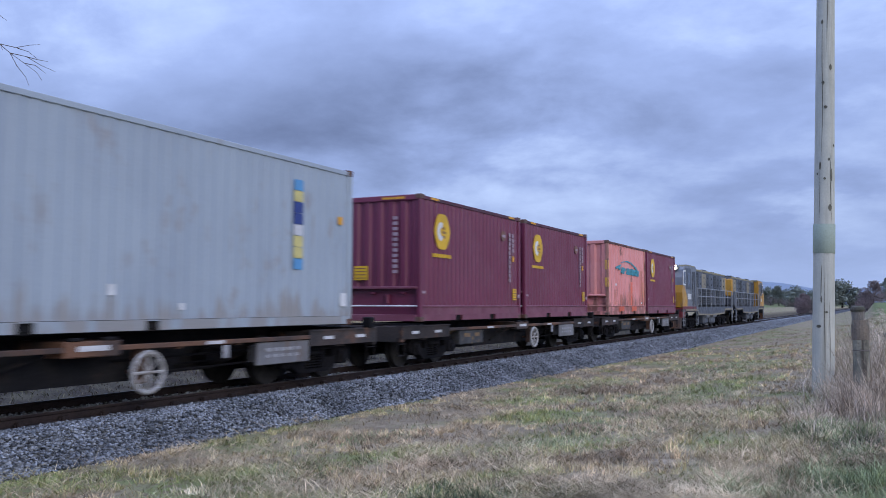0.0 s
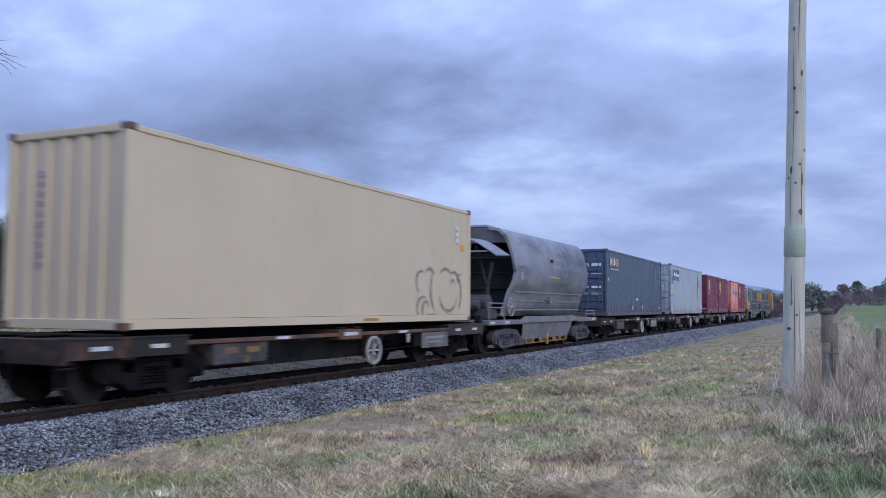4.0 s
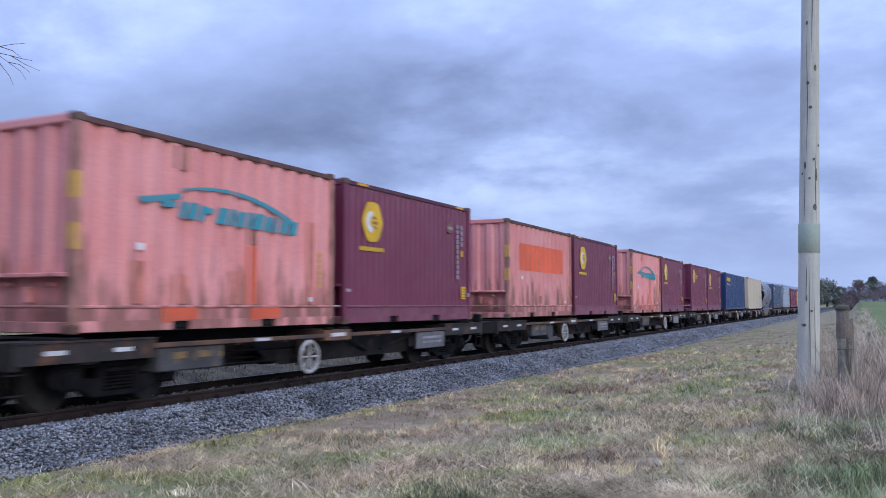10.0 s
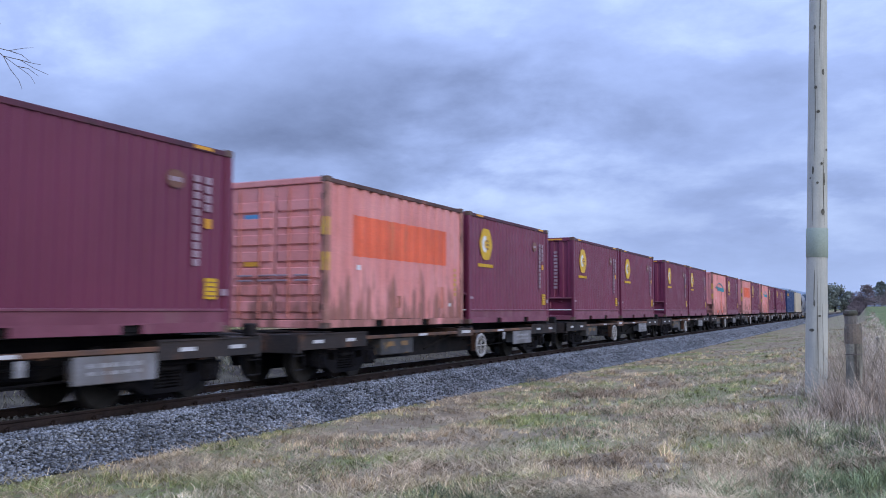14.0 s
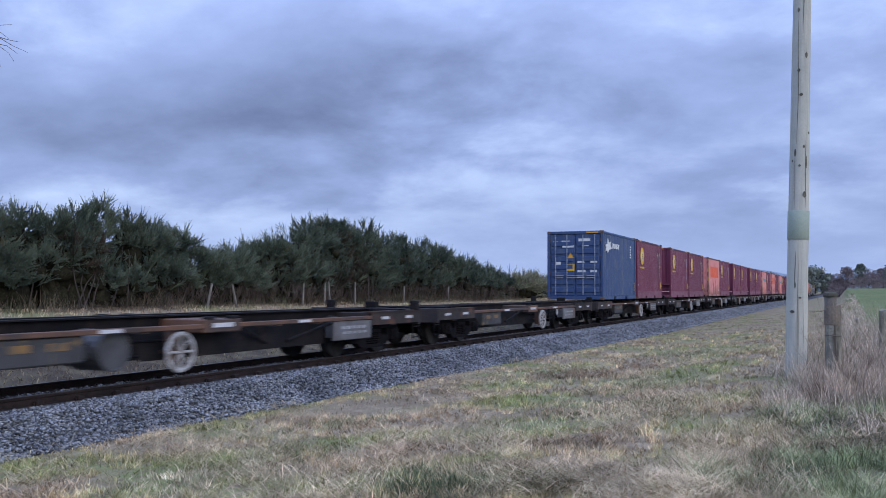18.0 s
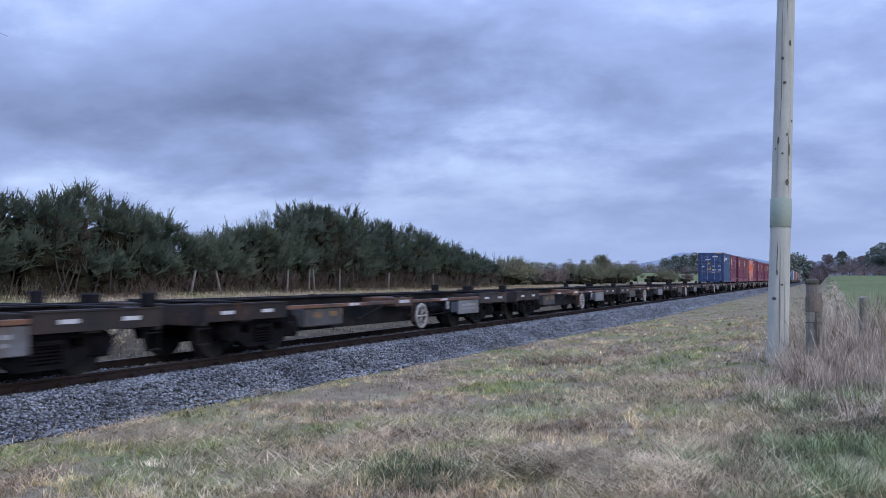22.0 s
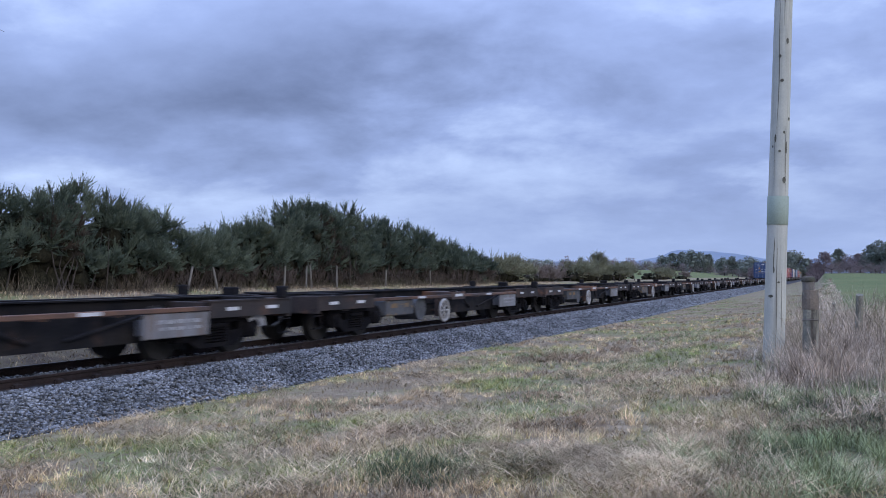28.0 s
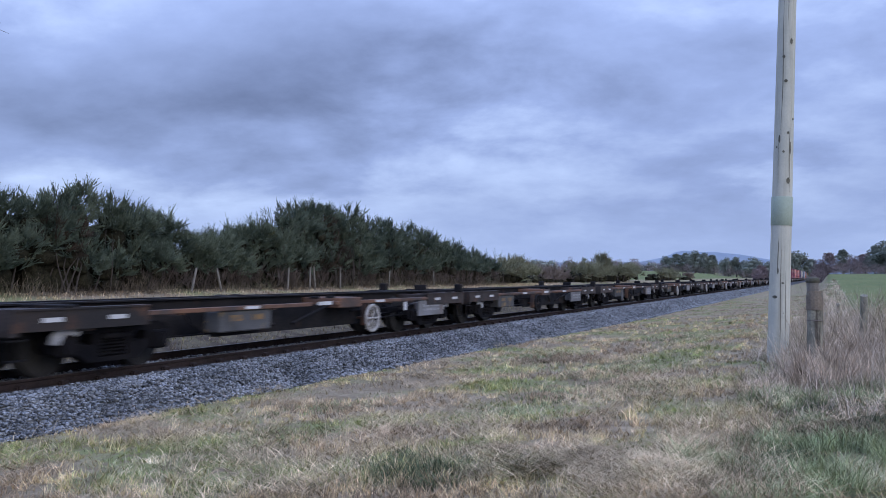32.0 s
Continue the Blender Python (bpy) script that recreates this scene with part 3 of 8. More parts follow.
        f = [tuple(range(n)), tuple(range(n, 2 * n))[::-1]]
        f += [(i, n + i, n + (i + 1) % n, (i + 1) % n) for i in range(n)]
        return self.add(p, f)

    def beam(self, outline, x0, x1):
        """An outline of (y, z) pairs drawn through from x0 to x1."""
        n = len(outline)
        p = [(x0, y, z) for y, z in outline] + [(x1, y, z) for y, z in outline]
        f = [tuple(range(n))[::-1], tuple(range(n, 2 * n))]
        f += [(i, (i + 1) % n, n + (i + 1) % n, n + i) for i in range(n)]
        return self.add(p, f)

    def lathe(self, profile, centre, n=10):
        """A turned body: (radius, z) pairs round an upright axis."""
        p, f = [], []
        for r, z in profile:
            for i in range(n):
                a = 2 * math.pi * i / n
                p.append((centre[0] + r * math.cos(a), centre[1] + r * math.sin(a), centre[2] + z))
        for j in range(len(profile) - 1):
            for i in range(n):
                f.append((j * n + i, j * n + (i + 1) % n, (j + 1) * n + (i + 1) % n, (j + 1) * n + i))
        return self.add(p, f)

    def wave(self, along, lo, hi, z0, z1, at, depth, pitch, side=-1, flat=0.36, lift=0.0):
        """A pressed sheet with upright ribs. along: 'x' or 'y'; at: where its outer face lies; side: which way it faces."""
        pts, s = [], lo
        n = max(2, round((hi - lo) / pitch))
        pitch = (hi - lo) / n
        for i in range(n):
            for q, d in ((0.0, 0.0), (flat, 0.0), (0.5, 1.0), (0.5 + flat, 1.0)):
                pts.append((s + q * pitch, d))
            s += pitch
        pts.append((hi, 0.0))
        p = []
        for z in (z0, z1):
            for q, d in pts:
                o = at - side * d * depth + side * lift
                p.append((q, o, z) if along == "x" else (o, q, z))
        k = len(pts)
        f = [(i, i + 1, k + i + 1, k + i) for i in range(k - 1)]
        if (along == "x") != (side < 0):
            f = [q[::-1] for q in f]
        return self.add(p, f)


def mesh(name, verts, faces, material, smooth=False):
    me = bpy.data.meshes.new(name)
    me.from_pydata([tuple(v) for v in verts], [], faces)
    me.materials.append(material)
    if smooth:
        me.polygons.foreach_set("use_smooth", [True] * len(me.polygons))
    me.update()
    return me


def part(name, solid, material, parent=None, label="", smooth=False):
    """One mesh object under a thing or under a part."""
    ob = new(name, mesh(name, solid.v, solid.f, material, smooth))
    if parent is not None:
        ob.parent = parent
    return tagged(ob, label)


def share(name, me, parent, m=None, label=""):
    """One more object on a mesh that exists."""
    ob = new(name, me)
    ob.parent = parent
    if m is not None:
        ob.matrix_basis = m
    return tagged(ob, label)


def thing(name, label, category, group="", m=None, kind=""):
    ob = new(name)
    ob.empty_display_size = 0.2
    if m is not None:
        ob.matrix_basis = m
    return tagged(ob, label, category, group, kind)


def many(name, verts, quads, material):
    """A big mesh of loose four-cornered faces from arrays."""
    me = bpy.data.meshes.new(name)
    me.vertices.add(len(verts))
    me.vertices.foreach_set("co", np.asarray(verts, np.float32).ravel())
    k = quads.shape[1]
    me.loops.add(quads.size)
    me.loops.foreach_set("vertex_index", quads.astype(np.int32).ravel())
    me.polygons.add(len(quads))
    me.polygons.foreach_set("loop_start", np.arange(len(quads), dtype=np.int32) * k)
    me.polygons.foreach_set("loop_total", np.full(len(quads), k, np.int32))
    me.update(calc_edges=True)
    me.validate()
    me.materials.append(material)
    return me


rng = np.random.default_rng(7)


def smoothstep(a, b, x):
    t = np.clip((np.asarray(x, float) - a) / (b - a), 0, 1)
    return t * t * (3 - 2 * t)


def vnoise(x, y, scale, seed):
    """Smooth noise from 0 to 1 over the ground; scale: lumps to the metre."""
    g = np.random.default_rng(seed).random((97, 97))
    u, v = np.asarray(x, float) * scale, np.asarray(y, float) * scale
    i, j = np.floor(u).astype(int), np.floor(v).astype(int)
    a, b = u - i, v - j
    a, b = a * a * (3 - 2 * a), b * b * (3 - 2 * b)
    i, j = i % 96, j % 96
    return (g[i, j] * (1 - a) + g[i + 1, j] * a) * (1 - b) + (g[i, j + 1] * (1 - a) + g[i + 1, j + 1] * a) * b


def toe(x):
    """Where the near foot of the ballast lies."""
    return 8.42 - 0.018 * np.clip(np.asarray(x, float) - 7, -20, 33)


def ground_z(x, y):
    """The lie of the land."""
    x, y = np.asarray(x, float), np.asarray(y, float)
    near = np.interp(y, [-40, -6, 0, 1.5, 4, 8.5], [0.15, 0.12, 0.02, -0.06, -0.28, -0.46])
    near = near - 0.004 * np.clip(x, -20, 40) * smoothstep(1, 7, y)
    beyond = np.interp(y, [8.5, 12.4, 14.2, 19.0, 23.0, 32.0], [-0.5, -0.6, -0.52, 0.25, 0.72, 0.75])
    z = np.where(y < 8.5, near, beyond)
    z = z + np.interp(x, [20, 30, 60, 130, 220], [0, 0.1, 0.5, 1.55, 2.2]) * smoothstep(1.5, -0.8, y)
    z = z + 2.6 * smoothstep(90, 330, np.hypot(x, y)) * smoothstep(26, 60, y)
    z = z + 0.035 * np.sin(x * 0.9 + y * 0.7) * np.sin(y * 1.3 - x * 0.35) * smoothstep(8.3, 7.0, y)
    return z


# ---------------------------------------------------------------- ground and track


def build_ground():
    xs = np.concatenate([-np.geomspace(3000, 12, 26), np.linspace(-10, 60, 141), np.geomspace(61, 4200, 46)])
    ys = np.concatenate([-np.geomspace(3000, 13, 24), np.linspace(-12, 34, 116), np.geomspace(35, 4200, 44)])
    gx, gy = np.meshgrid(xs, ys, indexing="ij")
    v = np.stack([gx, gy, ground_z(gx, gy)], -1).reshape(-1, 3)
    i, j = np.meshgrid(np.arange(len(xs) - 1), np.arange(len(ys) - 1), indexing="ij")
    a = (i * len(ys) + j).ravel()
    quads = np.stack([a, a + len(ys), a + len(ys) + 1, a + 1], 1)
    ob = new("ground", many("ground", v, quads, M["meadow"]))
    ob.data.polygons.foreach_set("use_smooth", [True] * len(ob.data.polygons))
    tagged(ob, "mown straw-coloured and green winter grass beside the railway", "ground", kind="structure")


def build_ballast():
    xs = np.concatenate([np.linspace(-520, -10, 18), np.linspace(-5, 60, 66), np.linspace(70, 900, 30)])
    v, f = [], []
    for k, x in enumerate(xs):
        t = float(toe(x))
        for y, z in ((t - 0.12, -0.62), (t + 0.1, float(ground_z(x, t)) + 0.02), (9.0, -0.16), (9.2, -0.13), (11.24, -0.13), (11.5, -0.16), (13.3, -0.46), (14.6, -0.62)):
            v.append((x, y, z))
        if k:
            for i in range(7):
                a = (k - 1) * 8 + i
                f.append((a, a + 8, a + 9, a + 1))
    ob = new("ballast_bed", mesh("ballast_bed", v, f, M["bed"]))
    tagged(ob, "raised bed of crushed blue-grey stone under the track", "ballast", kind="structure")


def build_stones():
    """Loose crushed stone over the near shoulder."""
    n = 150000
    x = 5.2 + 150 * rng.random(n) ** 2.6
    u = rng.random(n)
    t = toe(x)
    y = t - 0.12 - 0.16 * rng.random(n) ** 6 + 0.06 * np.sin(x * 3.1) * np.sin(x * 1.3) * (1 - u) + u * (9.40 - t)
    z = np.interp(u, [0, 0.12, 0.68, 1], [0, 0.02, 1.0, 1.08])
    g = ground_z(x, t) + 0.01
    z = g + z * (-0.15 - g) - 0.012 + 0.045 * rng.random(n)
    # some lie between the rails and on the far side
    k = n // 6
    y[:k] = np.where(rng.random(k) < 0.3, 9.9 + 0.75 * rng.random(k), 10.9 + 2.6 * rng.random(k))
    z[:k] = np.interp(y[:k], [9.2, 11.24, 11.5, 13.3, 14.6], [-0.125, -0.125, -0.155, -0.455, -0.6]) + 0.02 * rng.random(k)
    size = (0.015 + 0.018 * rng.random(n) ** 1.5) * (1 + 0.7 * smoothstep(14, 60, x))
    tips = np.array([(1, 0, 0), (-1, 0, 0), (0, 1, 0), (0, -1, 0), (0, 0, 1), (0, 0, -1)], float)
    p = tips[None] * (0.85 + 0.5 * rng.random((n, 6, 1))) + 0.22 * rng.normal(size=(n, 6, 3))
    p = p * (0.65 + 0.6 * rng.random((n, 1, 3)))
    ang = rng.random((n, 3)) * 6.28
    ca, sa = np.cos(ang), np.sin(ang)
    rz = np.zeros((n, 3, 3))
    rz[:, 0, 0], rz[:, 0, 1], rz[:, 1, 0], rz[:, 1, 1], rz[:, 2, 2] = ca[:, 0], -sa[:, 0], sa[:, 0], ca[:, 0], 1
    rx = np.zeros((n, 3, 3))
    rx[:, 0, 0], rx[:, 1, 1], rx[:, 1, 2], rx[:, 2, 1], rx[:, 2, 2] = 1, ca[:, 1], -sa[:, 1], sa[:, 1], ca[:, 1]
    p = np.einsum("nij,njk,nlk->nli", rz, rx, p) * (size[:, None] * np.array([1.15, 1.05, 0.72]))[:, None] + np.stack([x, y, z], 1)[:, None]
    faces = np.array([(0, 2, 4), (2, 1, 4), (1, 3, 4), (3, 0, 4), (2, 0, 5), (1, 2, 5), (3, 1, 5), (0, 3, 5)])
    q = (np.arange(n) * 6)[:, None, None] + faces[None]
    ob = new("ballast_stones", many("ballast_stones", p.reshape(-1, 3), q.reshape(-1, 3), M["stone"]))
    tagged(ob, "loose angular blue-grey crushed stones on the shoulder", "ballast", kind="stuff")


def build_track():
    track = tagged(new("railway_track"), "narrow-gauge railway track with rusty rails on timber sleepers", "railway track", kind="structure")
    section = [(-0.032, 0), (-0.035, -0.012), (-0.03, -0.035), (-0.008, -0.045), (-0.008, -0.115), (-0.062, -0.13), (-0.062, -0.14),
               (0.062, -0.14), (0.062, -0.13), (0.008, -0.115), (0.008, -0.045), (0.03, -0.035), (0.035, -0.012), (0.032, 0)]
    for side in (-1, 1):
        y = TRACK_Y + side * 0.568
        s = Solid().beam([(y + a, b) for a, b in section], -520, 900)
        r = part("rail", s, M["rail"], track, "rusty steel rail")
        h = Solid().box(-520, 900, y - 0.026, y + 0.026, 0.0, 0.003)
        part("running_surface", h, M["railhead"], r, "polished rail head")
    sl = Solid().box(-0.115, 0.115, -1.0, 1.0, -0.27, -0.125, 0.012)
    me = mesh("sleeper", sl.v, sl.f, M["sleeper"])
    clip = Solid()
    for yy in (-0.568, 0.568):
        clip.box(-0.1, 0.1, yy - 0.13, yy + 0.13, -0.14, -0.122, 0.004)
        for dx in (-0.05, 0.05):
            for dy in (-0.09, 0.09):
                clip.box(dx - 0.02, dx + 0.02, yy + dy - 0.022, yy + dy + 0.022, -0.125, -0.088, 0.006)
        # the spike lock outside the rail stands proud of the stones
        clip.box(-0.055, 0.055, yy + math.copysign(0.11, yy) - 0.04, yy + math.copysign(0.11, yy) + 0.05, -0.13, -0.065, 0.012)
    cm = mesh("rail_fastening", clip.v, clip.f, M["rail"])
    for k in range(150):
        x = -6 + k * 0.66
        so = share("sleeper", me, track, pose(x, TRACK_Y, random.uniform(-0.006, 0.006), 0, 0, random.uniform(-0.6, 0.6)))
        share("rail_fastening", cm, so)


build_ground()
build_ballast()
build_track()

# ---------------------------------------------------------------- containers
CH, CW = 2.896, 1.219  # height and half width


def plate(x0, x1, z0, z1, y=-1.213, t=0.006):
    """A thin film on the near side."""
    return Solid().box(x0, x1, y - t, y, z0, z1)


def bars(root, name, paint, x, z0, z1, n, w=0.1, h_fill=0.62, y=-1.214, label="", upright=True):
    """A column of illegible letters, one short bar each."""
    s = Solid()
    step = (z1 - z0) / n
    for i in range(n):
        a = z0 + i * step
        s.box(x - w / 2, x + w / 2, y - 0.005, y, a, a + step * h_fill)
    part(name, s, paint, root, label)


def end_bars(root, name, paint, x, y, z0, z1, n, w=0.1, label=""):
    s = Solid()
    step = (z1 - z0) / n
    for i in range(n):
        a = z0 + i * step
        s.box(x - 0.006, x, y - w / 2, y + w / 2, a, a + step * 0.62)
    part(name, s, paint, root, label)


def container(name, label, length, paint, pitch=0.28, depth=0.035, rear="wall", ledge=None, group="containers on the train", flat=0.36, post=None, end_pitch=None, height=2.896, top=None, bar=None, rod=None, gaps=False):
    """A freight container, its base centre at the origin. rear: what closes its end towards -x: wall, doors or recess."""
    c = thing(name, label, "container", group)
    h = length / 2
    ledge = ledge or paint
    low = 0.17 if rear != "recess" else 0.36
    for side in (-1, 1):
        s = Solid().wave("x", -h + 0.1, h - 0.1, low, height - 0.1, side * (CW - 0.02), depth, pitch, side, flat)
        part("side_panel", s, paint, c)
        s = Solid().box(-h + 0.1, h - 0.1, side * (CW - 0.004) - 0.04 * (side > 0), side * (CW - 0.004) + 0.04 * (side < 0), height - 0.115, height - 0.03, 0.008)
        part("top_rail", s, top or paint, c)
        y0, y1 = sorted((side * (CW - 0.004), side * (CW - 0.06)))
        # the lower rail is broken by two fork pockets on a short box
        notch = [(-1.22, 0.02), (-1.22, 0.145), (-0.84, 0.145), (-0.84, 0.02), (0.84, 0.02), (0.84, 0.145), (1.22, 0.145), (1.22, 0.02)] if length < 7 else ([(-1.14, 0.02), (-1.14, 0.15), (-0.88, 0.15), (-0.88, 0.02), (0.88, 0.02), (0.88, 0.15), (1.14, 0.15), (1.14, 0.02)] if gaps else [])
        s = Solid().slab([(-h + 0.1, 0.02)] + notch + [(h - 0.1, 0.02), (h - 0.1, 0.165), (-h + 0.1, 0.165)], y0, y1)
        part("bottom_rail", s, ledge, c)
        if rear == "recess":
            s = Solid().box(-h + 0.1, h - 0.1, y0 + (0.014 if side < 0 else 0), y1 - (0.014 if side > 0 else 0), 0.165, 0.34)
            part("lower_sill", s, ledge, c)
            s = Solid().box(-h + 0.1, h - 0.1, y0 - (0.01 if side < 0 else 0), y1 + (0.01 if side > 0 else 0), 0.335, 0.375, 0.008)
            part("sill_ledge", s, ledge, c)
        for e in (-1, 1):
            x0, x1 = sorted((e * h, e * (h - 0.13)))
            y0, y1 = sorted((side * CW, side * (CW - 0.11)))
            part("corner_post", Solid().box(x0, x1, y0, y1, 0.11, height - 0.11, 0.012), post or paint, c)
            for z0, z1 in ((0.0, 0.118), (height - 0.118, height)):
                x0, x1 = sorted((e * (h + 0.004), e * (h - 0.174)))
                y0, y1 = sorted((side * (CW + 0.004), side * (CW - 0.158)))
                part("corner_casting", Solid().box(x0, x1, y0, y1, z0, z1, 0.014), M["casting"], c, "rusty cast steel corner")
    roof = Solid()
    n = max(4, round(length / 0.55))
    step = (length - 0.3) / n
    roof.box(-h + 0.1, h - 0.1, -CW + 0.03, CW - 0.03, height - 0.075, height - 0.05)
    for i in range(n):
        a = -h + 0.15 + i * step
        roof.box(a, a + step * 0.55, -CW + 0.1, CW - 0.1, height - 0.05, height - 0.02, 0.006)
    part("roof", roof, paint, c)
    part("floor", Solid().box(-h + 0.1, h - 0.1, -CW + 0.06, CW - 0.06, 0.05, 0.15).box(-h + 0.3, h - 0.3, -CW + 0.09, CW - 0.09, 0.004, 0.046), M["frame"], c)
    # the leading end is a pressed wall
    for e, kind in ((1, "wall"), (-1, rear)):
        x0, x1 = sorted((e * h, e * (h - 0.09)))
        part("end_rail", Solid().box(x0, x1, -CW + 0.11, CW - 0.11, height - 0.13, height - 0.01, 0.01), paint, c)
        part("end_sill", Solid().box(x0, x1, -CW + 0.11, CW - 0.11, 0.01, 0.16, 0.01), ledge, c)
        z0 = 0.16
        if kind == "recess":
            z0 = 0.80
            part("end_ledge", Solid().box(x0 - 0.02, x1, -CW + 0.1, CW - 0.1, 0.74, 0.80, 0.012), ledge, c)
            low_wall = Solid().box(-h + 0.14, -h + 0.16, -CW + 0.1, CW - 0.1, 0.16, 0.74)
            low_wall.box(-h + 0.03, -h + 0.14, -0.35, -0.28, 0.4, 0.62, 0.02)
            for k in (-0.7, 0.1, 0.75):
                low_wall.box(-h + 0.05, -h + 0.14, k - 0.05, k + 0.05, 0.62, 0.68, 0.01)
            part("lower_end_plate", low_wall, paint, c)
            part("end_bar", Solid().tube((-h + 0.02, -CW + 0.1, 0.355), (-h + 0.02, CW - 0.1, 0.355), 0.022, 8), bar or M["white"], c, "" if bar else "white-painted round bar")
        if kind == "doors":
            for s_ in (-1, 1):
                ya, yb = sorted((s_ * 0.012, s_ * (CW - 0.13)))
                leaf = Solid().box(-h + 0.035, -h + 0.06, ya, yb, 0.17, height - 0.14, 0.01)
                d = part("door", leaf, paint, c)
                for k in range(7):
                    zc = 0.30 + k * (height - 0.62) / 7
                    part("pressing", Solid().box(-h + 0.0, -h + 0.04, ya + 0.06, yb - 0.06, zc, zc + (height - 0.62) / 7 - 0.10, 0.024), paint, d)
                for k in (0.32, 0.78):
                    yy = s_ * k * (CW - 0.13)
                    part("lock_rod", Solid().tube((-h - 0.012, yy, 0.2), (-h - 0.012, yy, height - 0.16), 0.02, 8), rod or post or M["pale"], d, "upright lock rod")
                    hd = Solid()
                    for zz in (0.9, 1.0):
                        hd.box(-h - 0.045, -h - 0.02, min(yy, yy - s_ * 0.35), max(yy, yy - s_ * 0.35), zz, zz + 0.035, 0.006)
                    part("handle", hd, M["pale"], d, "flat steel door handle")
                hinge = Solid()
                for zz in (0.35, 1.05, 1.75, 2.45):
                    hinge.box(-h - 0.002, -h + 0.035, s_ * (CW - 0.10) - 0.03, s_ * (CW - 0.10) + 0.03, zz, zz + 0.12, 0.008)
                part("hinges", hinge, M["casting"], c)
        else:
            s = Solid().wave("y", -CW + 0.1, CW - 0.1, z0, height - 0.12, e * (h - 0.03), max(depth, 0.04), end_pitch or max(pitch, 0.3), e, flat)
            part("end_panel", s, paint, c)
    return c


def stickers_white(c, specs, name="label", mat="white", label="small white printed label"):
    for x0, x1, z0, z1 in specs:
        part(name, plate(x0, x1, z0, z1), M[mat], c, label)


def emblem(c, x, z, r, material, bars_material, wide=False):
    """A yellow rounded badge with pale strokes and a line of small lettering beneath, as plain shapes."""
    pts = []
    for i in range(36):
        a = 2 * math.pi * i / 36
        k = 1.0 + 0.035 * math.cos(6 * a)
        pts.append((x + r * 0.92 * k * math.cos(a), z + r * k * math.sin(a)))
    badge = part("badge", Solid().slab(pts, -1.222, -1.212), material, c, "round yellow badge")
    # a pale crescent with brown strokes beside it
    arc = [(x - 0.12 * r + 0.50 * r * math.cos(radians(a)), z + 0.52 * r * math.sin(radians(a))) for a in range(75, 291, 18)]
    inner = [(x + 0.0 * r + 0.30 * r * math.cos(radians(a)), z + 0.26 * r * math.sin(radians(a))) for a in range(290, 74, -18)]
    part("badge_crescent", Solid().slab(arc + inner, -1.228, -1.2225), bars_material, badge)
    for i, w in enumerate((0.34, 0.46, 0.36)):
        zc = z + (i - 1) * -0.24 * r
        s = Solid().slab([(x - 0.08 * r, zc - 0.08 * r), (x + w * r * 0.9, zc - 0.11 * r), (x + w * r, zc + 0.02 * r), (x, zc + 0.05 * r)], -1.228, -1.2225)
        part("badge_stroke", s, M["badge_brown"], badge)
    s = Solid()
    if wide:
        for row, (n, zc) in enumerate(((2, 0.32), (6, -0.02), (4, -0.36))):
            for i in range(n):
                a = x + r * 1.15 + i * 0.155
                s.box(a, a + 0.125, -1.22, -1.212, z + zc * r, z + zc * r + 0.095)
    else:
        for i in range(9):
            a = x - r * 1.15 + i * r * 2.3 / 9
            s.box(a, a + r * 0.2, -1.22, -1.212, z - r * 1.42, z - r * 1.42 + 0.085)
    part("badge_lettering", s, M["gold"] if wide else material, c, "illegible yellow lettering")


